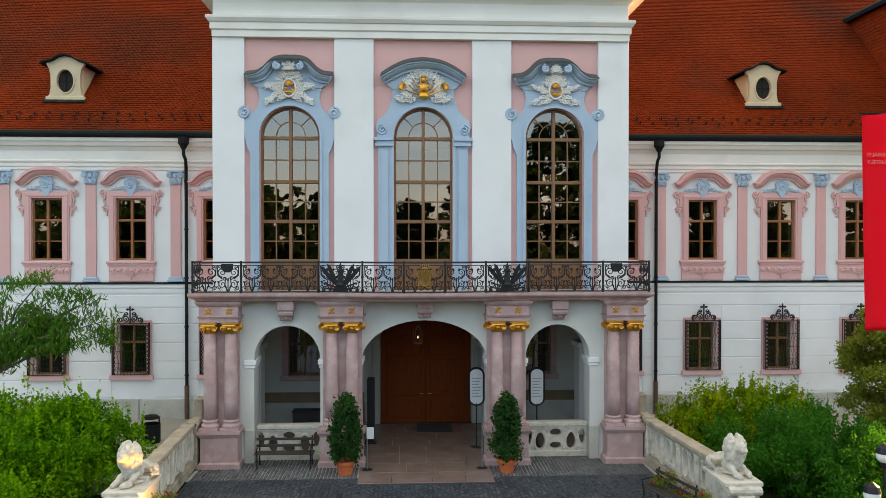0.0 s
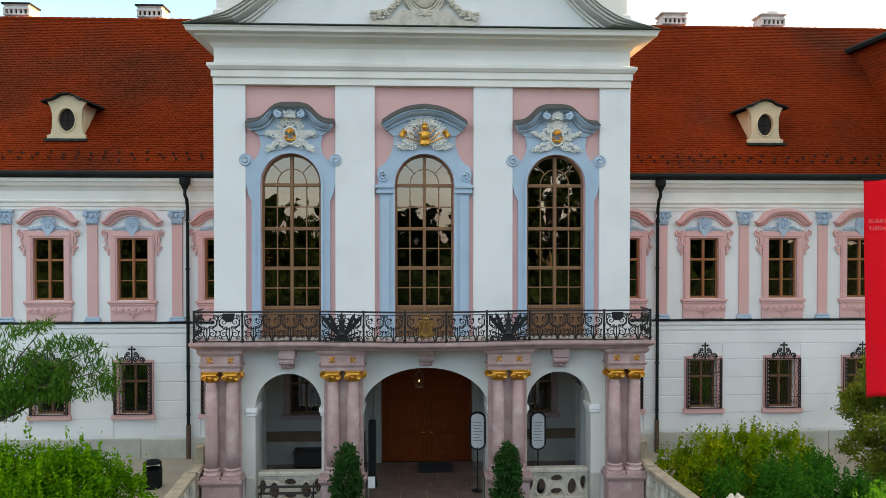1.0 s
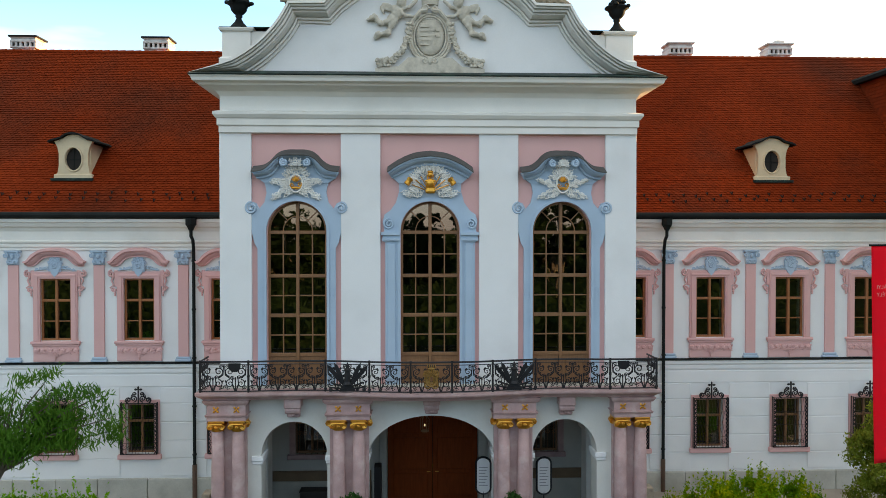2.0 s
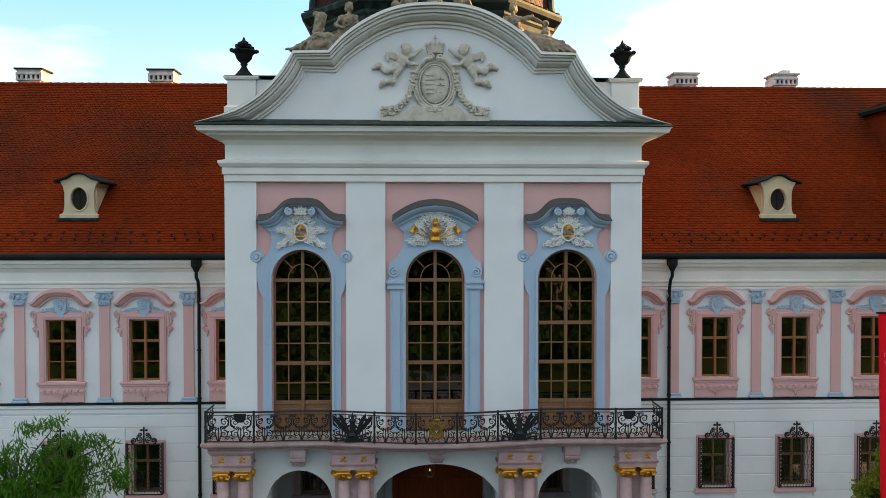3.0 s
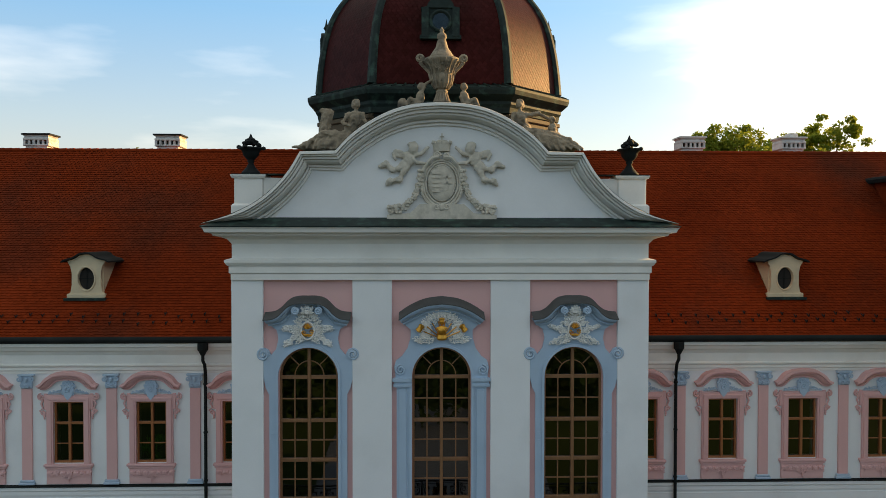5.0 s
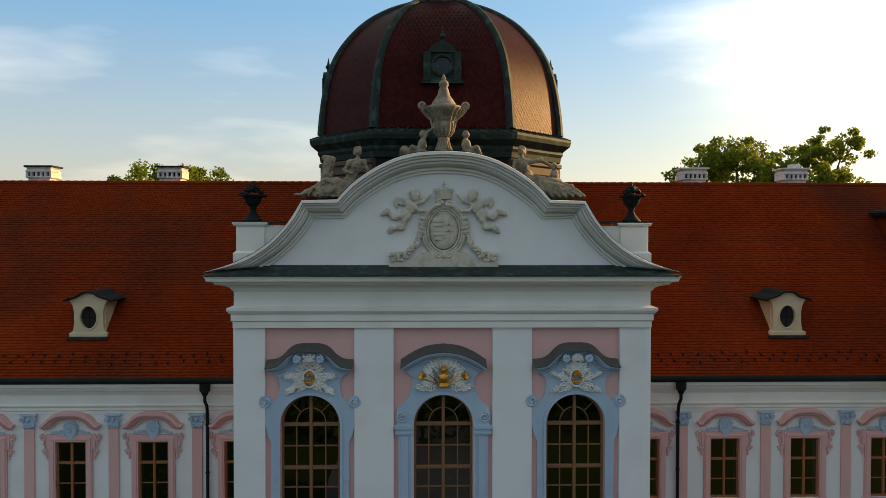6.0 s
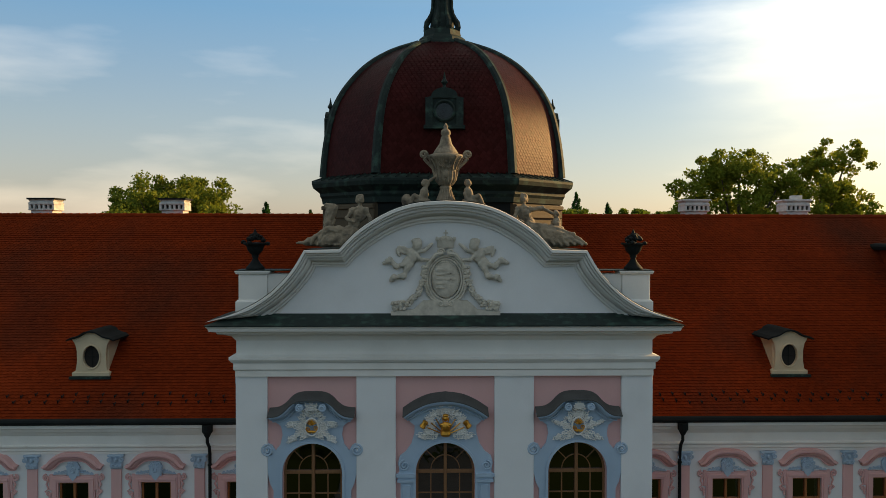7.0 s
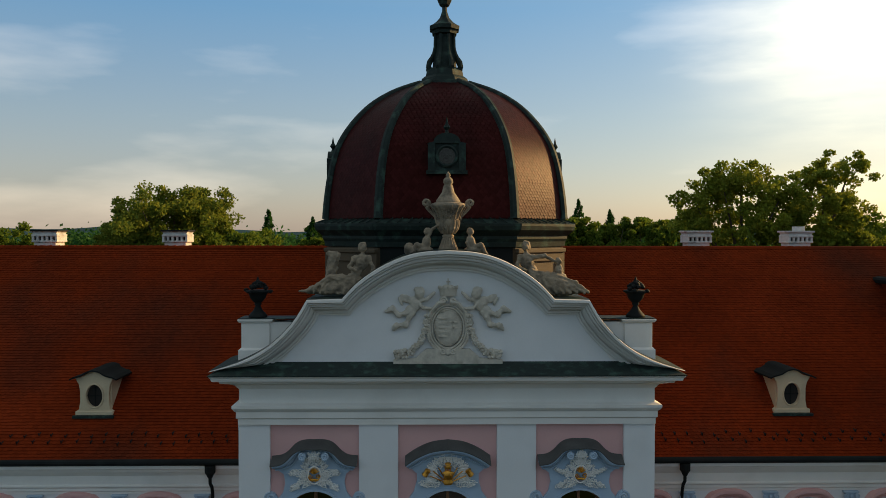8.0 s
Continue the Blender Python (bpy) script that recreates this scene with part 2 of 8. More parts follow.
LEAF_OLIVE = leaf_material("olive_leaf", (0.12, 0.17, 0.025), (0.32, 0.32, 0.05))
BARK = material("bark", (0.10, 0.08, 0.06), 0.9, vary=0.3, fine=30, bump=0.6)


# ---- mesh helpers ----
def finish(name, bm, mat, smooth=False):
    me = bpy.data.meshes.new(name)
    if smooth:
        for f in bm.faces:
            f.smooth = True
    bm.to_mesh(me)
    bm.free()
    me.materials.append(mat)
    return me


def part(name, bm, mat, parent=None, label="", smooth=False):
    ob = new(name, finish(name, bm, mat, smooth))
    ob.parent = parent
    if label:
        ob["label"] = label
    return ob


def raw(name, verts, faces, mat, parent=None, label=""):
    me = bpy.data.meshes.new(name)
    me.from_pydata(verts, [], faces)
    me.materials.append(mat)
    ob = new(name, me)
    ob.parent = parent
    if label:
        ob["label"] = label
    return ob


def thing(name, x, y, z, label, category, group="", kind=""):
    ob = new(name)
    ob.empty_display_size = 0.2
    ob.matrix_world = pose(x, y, z)
    return tagged(ob, label, category, group, kind)


def box(bm, x0, x1, y0, y1, z0, z1, bevel=0.0):
    x0, x1 = min(x0, x1), max(x0, x1)
    vs = [bm.verts.new((x, y, z)) for x in (x0, x1) for y in (y0, y1) for z in (z0, z1)]
    fs = [bm.faces.new([vs[i] for i in q]) for q in ((0, 1, 3, 2), (4, 6, 7, 5), (0, 4, 5, 1), (2, 3, 7, 6), (0, 2, 6, 4), (1, 5, 7, 3))]
    if bevel:
        es = list({e for f in fs for e in f.edges})
        bmesh.ops.bevel(bm, geom=es, offset=bevel, segments=1, affect="EDGES")
    return bm


def boxed(*a):
    return box(bmesh.new(), *a)


def prism(bm, pts, y0, y1, skip_x=None):
    """An outline in x and z, cut out of a slab from y0 (front) to y1."""
    a = [bm.verts.new((x, y0, z)) for x, z in pts]
    b = [bm.verts.new((x, y1, z)) for x, z in pts]
    bm.faces.new(a)
    bm.faces.new(b[::-1])
    for i in range(len(pts)):
        j = (i + 1) % len(pts)
        if skip_x is not None and abs(pts[i][0] - skip_x) < 1e-6 and abs(pts[j][0] - skip_x) < 1e-6:
            continue
        bm.faces.new((a[j], a[i], b[i], b[j]))
    return bm


def arch_pts(cx, hw, zs, rise, n=14):
    return [(cx - hw * math.cos(math.pi * i / n), zs + rise * math.sin(math.pi * i / n)) for i in range(n + 1)]


def opening_wall(bm, x0, x1, z0, z1, cx, hw, zb, zs, rise, y0, y1, n=16):
    """A stretch of wall with one opening, square (rise 0) or arched."""
    arc = arch_pts(cx, hw, zs, rise, n) if rise else [(cx - hw, zs), (cx, zs), (cx + hw, zs)]
    h = len(arc) // 2
    low = [(cx, z0), (cx, zb), (cx - hw, zb)] if zb > z0 else [(cx - hw, z0)]
    prism(bm, [(x0, z0), *low, *arc[:h + 1], (cx, z1), (x0, z1)], y0, y1, cx)
    low = [(cx + hw, zb), (cx, zb), (cx, z0)] if zb > z0 else [(cx + hw, z0)]
    prism(bm, [(cx, z1), *arc[h:], *low, (x1, z0), (x1, z1)], y0, y1, cx)
    return bm


def sweep(bm, path, prof, closed=False):
    """A moulding: prof gives (outward, z) from bottom to top, swept along path in plan with mitred corners; outward is to the right of the way."""
    n = len(path)
    rings = []
    for i in range(n):
        p = Vector(path[i])
        d0 = (p - Vector(path[i - 1])).normalized() if i or closed else None
        d1 = (Vector(path[(i + 1) % n]) - p).normalized() if i < n - 1 or closed else None
        d0, d1 = d0 or d1, d1 or d0
        n0, n1 = Vector((d0.y, -d0.x)), Vector((d1.y, -d1.x))
        m = (n0 + n1).normalized()
        m /= max(0.35, m.dot(n0))
        rings.append([bm.verts.new((p.x + m.x * o, p.y + m.y * o, z)) for o, z in prof])
    for i in range(n if closed else n - 1):
        a, b = rings[i], rings[(i + 1) % n]
        for k in range(len(prof) - 1):
            bm.faces.new((a[k], b[k], b[k + 1], a[k + 1]))
    if not closed:
        bm.faces.new(rings[0][::-1])
        bm.faces.new(rings[-1])
    return bm


def lathe(bm, prof, n=16, c=(0, 0, 0), sx=1.0, sy=1.0, a0=0.0):
    rings = [[bm.verts.new((c[0] + r * sx * math.cos(a0 + 2 * math.pi * k / n), c[1] + r * sy * math.sin(a0 + 2 * math.pi * k / n), c[2] + z)) for k in range(n)] for r, z in prof]
    for a, b in zip(rings, rings[1:]):
        for k in range(n):
            bm.faces.new((a[k], a[(k + 1) % n], b[(k + 1) % n], b[k]))
    bm.faces.new(rings[0][::-1])
    bm.faces.new(rings[-1])
    return bm


def tube(bm, pts, r, n=4, r1=None):
    """A bar along points in space."""
    pts = [Vector(p) for p in pts]
    rings = []
    for i, p in enumerate(pts):
        d = (pts[min(i + 1, len(pts) - 1)] - pts[max(i - 1, 0)]).normalized()
        u = d.cross(Vector((0, 1, 0)) if abs(d.y) < 0.9 else Vector((1, 0, 0))).normalized()
        v = d.cross(u)
        rr = r if r1 is None else r + (r1 - r) * i / (len(pts) - 1)
        rings.append([bm.verts.new(p + (u * math.cos(2 * math.pi * (k + 0.5) / n) + v * math.sin(2 * math.pi * (k + 0.5) / n)) * rr) for k in range(n)])
    for a, b in zip(rings, rings[1:]):
        for k in range(n):
            bm.faces.new((a[k], a[(k + 1) % n], b[(k + 1) % n], b[k]))
    bm.faces.new(rings[0][::-1])
    bm.faces.new(rings[-1])
    return bm


def blob(bm, x, y, z, rx, ry, rz, turn=0.0, sub=2):
    """An ellipsoid; turn: degrees about y."""
    bmesh.ops.create_icosphere(bm, subdivisions=sub, radius=1, matrix=pose(x, y, z, 0, turn, 0) @ Matrix.Diagonal((rx, ry, rz, 1)))
    return bm


def curl(cx, cz, r, turns, a0, y, n=22, grow=0.12):
    """Points of a spiral in x and z, from outside to inside."""
    out = []
    for i in range(n + 1):
        f = i / n
        a, rr = a0 + turns * 2 * math.pi * f, r * (1 - (1 - grow) * f)
        out.append((cx + rr * math.cos(a), y, cz + rr * math.sin(a)))
    return out


def catmull(p, n=5):
    out = []
    for i in range(len(p) - 1):
        a, b, c, d = (Vector(p[max(0, min(len(p) - 1, i + k))]) for k in (-1, 0, 1, 2))
        for j in range(n):
            t = j / n
            out.append(tuple(0.5 * (2 * b + (c - a) * t + (2 * a - 5 * b + 4 * c - d) * t * t + (3 * b - a - 3 * c + d) * t ** 3)))
    return out + [tuple(p[-1])]


def mirrored(pts):
    return [(-x, z) for x, z in pts][::-1]


# ---- ground ----
GZ = -0.1
gb = bmesh.new()
R_G = 4000
ring = [(-R_G, -R_G), (R_G, -R_G), (R_G, R_G), (-R_G, R_G)]
gb.faces.new([gb.verts.new((x, y, GZ - 0.03)) for x, y in ring])
tagged(part("ground", gb, GRASS), "wide green grassland and fields round the palace", "ground", kind="structure")
tagged(part("terrace_left", boxed(-40, -7.2, -3.0, 4.6, GZ - 0.02, 0.2), GRAVEL), "sandy gravel terrace along the palace wing", "path", kind="structure")
tagged(part("terrace_right", boxed(7.2, 40, -3.0, 4.6, GZ - 0.02, 0.2), GRAVEL), "sandy gravel terrace along the palace wing", "path", kind="structure")
tagged(part("drive", boxed(-6.8, 6.8, -40, -1.95, GZ - 0.02, GZ), ASPHALT), "dark drive surface before the portico", "road", kind="structure")

# ---- portico, upper storey ----
FY = 0.12
BAYS = (-4.2, 0.0, 4.2)
wb = bmesh.new()
for c in BAYS:
    opening_wall(wb, c - 2.1, c + 2.1, 5.0, 13.2, c, 0.93, 5.2, 10.1, 0.93, FY, 0.65)
for s in (-1, 1):
    box(wb, s * 6.3, s * 6.57, FY, 0.65, 5.0, 13.2)
    box(wb, s * 6.05, s * 6.57, 0.65, 4.9, 5.0, 15.0)
facade = tagged(part("wall_portico", wb, PINK), "pink painted front wall of the portico's upper storey", "wall", kind="structure")
for x0, x1 in ((-6.585, -5.6), (-2.81, -1.57), (1.55, 2.8), (5.59, 6.585)):
    pb = boxed(x0, x1, 0.0, FY + 0.01, 5.22, 13.18, 0.012)
    part("pilaster", pb, WHITE, facade, "broad flat white painted pilaster")
# frieze and main cornice, which turns round both corners
PATH = [(-6.5, 4.4), (-6.5, 0.0), (6.5, 0.0), (6.5, 4.4)]
pb = sweep(bmesh.new(), PATH, [(-0.3, 13.15), (0.08, 13.17), (0.08, 13.36), (0.13, 13.4), (0.13, 13.6), (0.17, 13.62), (0.24, 13.72), (0.24, 13.8), (0.05, 13.86), (0.05, 14.3), (0.1, 14.36), (0.16, 14.44), (0.3, 14.5), (0.52, 14.56), (0.55, 14.62), (0.72, 14.66), (0.75, 14.75), (0.8, 14.81), (-0.3, 14.82)])
part("main_cornice", pb, CREAM, facade, "stepped cream cornice and frieze")
pb = sweep(bmesh.new(), PATH, [(-0.2, 14.825), (0.82, 14.825), (0.83, 14.85), (-0.1, 15.13), (-0.2, 15.13)])
part("cornice_flashing", pb, PATINA, facade, "dark green copper flashing")
for s in (-1, 1):
    cb = boxed(s * 6.57, s * 6.75, 0.9, 1.6, 12.55, 12.95, 0.02)
    for yy in (1.0, 1.5):
        lathe(cb, [(0.12, -0.1), (0.12, 0.1)], 10, (s * 6.72, yy, 12.85))
    part("side_capital", cb, BLUE, facade, "blue scrolled capital")

# ---- pediment ----
OUT_A = catmull([(7.35, 14.93), (6.34, 15.25), (5.48, 15.74), (4.79, 16.43), (4.36, 17.12)])
OUT_B = catmull([(3.28, 17.15), (2.81, 17.64), (2.21, 18.07), (1.52, 18.41), (0.83, 18.59), (0, 18.65)])
IN_A = []
for k_, p_ in enumerate(OUT_A):
    a_, b_ = Vector(OUT_A[max(0, k_ - 1)]), Vector(OUT_A[min(len(OUT_A) - 1, k_ + 1)])
    d_ = (b_ - a_).normalized()
    q_ = Vector(p_) + Vector((d_.y * -1, d_.x)) * 0.62
    w_ = (k_ / (len(OUT_A) - 1)) ** 2
    IN_A.append((q_.x * (1 - w_) + 4.12 * w_, max(14.95, q_.y * (1 - w_) + 16.63 * w_)))
IN_B = catmull([(3.11, 16.6), (2.72, 17.0), (2.1, 17.45), (1.5, 17.77), (0.8, 17.97), (0, 18.03)])
RIGHT_O, RIGHT_I = OUT_A + OUT_B, IN_A + IN_B
OUTER = RIGHT_O[:-1] + [(-x, z) for x, z in RIGHT_O[::-1]]
INNER = RIGHT_I[:-1] + [(-x, z) for x, z in RIGHT_I[::-1]]


def outline_at(f):
    return [(a[0] + (b[0] - a[0]) * f, a[1] + (b[1] - a[1]) * f) for a, b in zip(OUTER, INNER)]


pediment = thing("pediment", 0, 0, 15, "curved white baroque pediment with stepped moulding", "pediment", kind="structure")
FIELD = catmull([(5.5, 14.95), (5.2, 15.16), (4.97, 15.48), (4.55, 16.15), (4.28, 16.78)]) + [(x, z + 0.16) for x, z in IN_B]
tb = prism(bmesh.new(), FIELD[:-1] + [(-x, z) for x, z in FIELD[::-1]], 0.1, 0.7)
part("tympanum", tb, WHITE, pediment).matrix_parent_inverse = pediment.matrix_world.inverted()
# the moulding is one surface that steps back from the outer edge to the field
STEPS = [(-0.03, 0.9), (-0.03, -0.5), (0.0, -0.58), (0.15, -0.58), (0.16, -0.46), (0.2, -0.46), (0.21, -0.53), (0.27, -0.51), (0.28, -0.39), (0.32, -0.39), (0.33, -0.45), (0.43, -0.42), (0.44, -0.3), (0.48, -0.3), (0.49, -0.36), (0.56, -0.33), (0.63, -0.23), (0.68, -0.12), (0.7, 0.0), (0.74, 0.0), (0.75, -0.08), (0.85, -0.06), (0.86, 0.04), (0.9, 0.04), (0.91, 0.01), (1.0, 0.02), (1.02, 0.12)]
mb = bmesh.new()
rows_ = [[mb.verts.new((x, y, z)) for x, z in outline_at(f)] for f, y in STEPS]
for a, b in zip(rows_, rows_[1:]):
    for k in range(len(a) - 1):
        mb.faces.new((a[k], a[k + 1], b[k + 1], b[k]))
mb.faces.new([r[0] for r in rows_])
mb.faces.new([r[-1] for r in rows_][::-1])
bmesh.ops.recalc_face_normals(mb, faces=mb.faces)
part("raking_moulding", mb, CREAM, pediment).matrix_parent_inverse = pediment.matrix_world.inverted()
# metal covering on the back of the gable
cov = [(x, z + 0.02) for x, z in outline_at(-0.04)]
mb = bmesh.new()
ra, rb = [[mb.verts.new((x, y, z)) for x, z in cov] for y in (-0.45, 2.2)]
for k in range(len(ra) - 1):
    mb.faces.new((ra[k], ra[k + 1], rb[k + 1], rb[k]))
part("gable_covering", mb, PATINA, pediment, "dark copper covering").matrix_parent_inverse = pediment.matrix_world.inverted()
for s in (-1, 1):
    ab = boxed(s * 5.62, s * 6.52, 0.14, 0.9, 15.1, 16.4, 0.015)
    box(ab, s * 4.5, s * 5.62, 0.2, 0.8, 15.1, 16.38)
    prism(ab, [(s * x, z) for x, z in ((6.3, 14.96), (6.1, 15.2), (5.3, 15.5), (4.7, 15.5), (4.7, 14.96))], 0.11, 0.6)
    sweep(ab, [(s * 6.07 - 0.45, 0.9), (s * 6.07 - 0.45, 0.14), (s * 6.07 + 0.45, 0.14), (s * 6.07 + 0.45, 0.9)], [(-0.05, 16.36), (0.06, 16.37), (0.1, 16.44), (0.1, 16.47), (-0.05, 16.47)])
    sweep(ab, [(s * 6.07 - 0.45, 0.9), (s * 6.07 - 0.45, 0.14), (s * 6.07 + 0.45, 0.14), (s * 6.07 + 0.45, 0.9)], [(-0.05, 15.15), (0.08, 15.15), (0.08, 15.5), (0.02, 15.56), (-0.05, 15.56)])
    part("attic_pedestal", ab, CREAM, pediment, "cream plaster attic block").matrix_parent_inverse = pediment.matrix_world.inverted()
    cb = boxed(s * 4.3, s * 6.6, 0.1, 0.95, 16.475, 16.5)
    part("coping", cb, PATINA, pediment).matrix_parent_inverse = pediment.matrix_world.inverted()

# ---- roofs of the two wings: overlapping clay tiles ----
EY, EZ, RY, RZ = 4.25, 10.78, 12.0, 18.5


def tile_roof(name, p0, u, v, nu, nv, wide, tall, lift, mat, keep=lambda a, b: True, parent=None):
    """Rows of overlapping tiles from p0; u runs along the eave, v up the slope."""
    p0, u, v = Vector(p0), Vector(u).normalized(), Vector(v).normalized()
    nrm = u.cross(v).normalized()
    rnd = random.Random(5)
    verts, faces = [], []
    for j in range(nv):
        for i in range(nu):
            a, b = (i + 0.5 * (j % 2)) * wide, j * tall
            if not keep(a, b):
                continue
            q = p0 + u * (a + rnd.uniform(-0.006, 0.006)) + v * (b + rnd.uniform(-0.012, 0.012)) + nrm * rnd.uniform(0, 0.008)
            g = wide * 0.48
            low, top = nrm * lift, nrm * 0.004
            pts = [q - u * g + v * tall * 1.3 + top, q - u * g + v * 0.02 + low, q - u * g * 0.45 - v * 0.006 + low, q + u * g * 0.45 - v * 0.006 + low, q + u * g + v * 0.02 + low, q + u * g + v * tall * 1.3 + top]
            pts += [p - nrm * (lift - 0.002) for p in pts[1:5]]
            k = len(verts)
            verts += pts
            faces += [(k, k + 1, k + 2, k + 3, k + 4, k + 5), (k + 1, k + 6, k + 7, k + 2), (k + 2, k + 7, k + 8, k + 3), (k + 3, k + 8, k + 9, k + 4)]
    return raw(name, verts, faces, mat, parent)


slope_len = math.hypot(RY - EY, RZ - EZ)
slope = (0, RY - EY, RZ - EZ)
for side, x0, x1 in (("left", -29.0, -6.4), ("right", 6.4, 27.0)):
    rb = bmesh.new()
    rb.faces.new([rb.verts.new(p) for p in ((x0, EY, EZ - 0.03), (x1, EY, EZ - 0.03), (x1, RY, RZ - 0.03), (x0, RY, RZ - 0.03))])
    rb.faces.new([rb.verts.new(p) for p in ((x1, RY + 8, EZ), (x0, RY + 8, EZ), (x0, RY, RZ - 0.03), (x1, RY, RZ - 0.03))])
    roof = tagged(part("roof_wing_" + side, rb, TILE), "steep red clay tile roof of the palace wing", "roof", kind="structure")
    inner = (-6.4, -2.0) if side == "left" else (2.0, 6.4)
    mid = ((RY - EY) * 0.56 + EY, (RZ - EZ) * 0.56 + EZ)
    ib = bmesh.new()
    ib.faces.new([ib.verts.new(p) for p in ((inner[0], mid[0], mid[1] - 0.03), (inner[1], mid[0], mid[1] - 0.03), (inner[1], RY, RZ - 0.03), (inner[0], RY, RZ - 0.03))])
    part("inner_slope", ib, TILE, roof)
    ta, tb0 = (x0, -2.0) if side == "left" else (2.0, x1)
    tl = tile_roof("roof_tile", (ta, EY, EZ), (1, 0, 0), slope, int((tb0 - ta) / 0.17), int(slope_len / 0.135), 0.17, 0.135, 0.04, TILE, lambda a, b: abs(ta + a) > 6.35 or b > slope_len * 0.57, roof)
    tagged(tl, "overlapping weathered red clay tiles", kind="stuff")
    rdb = bmesh.new()
    xs = ta
    while xs < tb0:
        lathe(rdb, [(0.11, 0), (0.13, 0.36)], 8)
        bmesh.ops.transform(rdb, matrix=pose(xs, RY, RZ - 0.02, 0, 90, 0), verts=rdb.verts[-16:])
        xs += 0.36
    tagged(part("ridge_tile", rdb, TILE, roof), "rounded red ridge tiles", kind="stuff")
    # snow hooks near the eave
    hb = bmesh.new()
    rnd = random.Random(3 if side == "left" else 4)
    for row, up in enumerate((0.62, 0.95)):
        xh = x0 + 0.26 * row
        while xh < x1:
            f = (up + rnd.uniform(-0.1, 0.1)) / slope_len
            y, z = EY + (RY - EY) * f, EZ + (RZ - EZ) * f
            tube(hb, [(xh, y + 0.1, z + 0.14), (xh, y - 0.06, z + 0.05), (xh, y - 0.1, z + 0.15)], 0.024, 4)
            xh += 0.52 + rnd.uniform(-0.06, 0.06)
    tagged(part("snow_hook", hb, SHEET, roof), "dark iron snow hooks in rows", kind="stuff")
    # eave board, gutter and its lip
    eb = bmesh.new()
    g0, g1 = (x0, -6.62) if side == "left" else (6.62, x1)
    tube(eb, [(g0, EY - 0.06, EZ - 0.06), (g1, EY - 0.06, EZ - 0.06)], 0.12, 10)
    box(eb, g0, g1, EY - 0.02, EY + 0.2, EZ - 0.2, EZ - 0.02)
    part("gutter", eb, SHEET, roof, "dark sheet metal eave gutter")

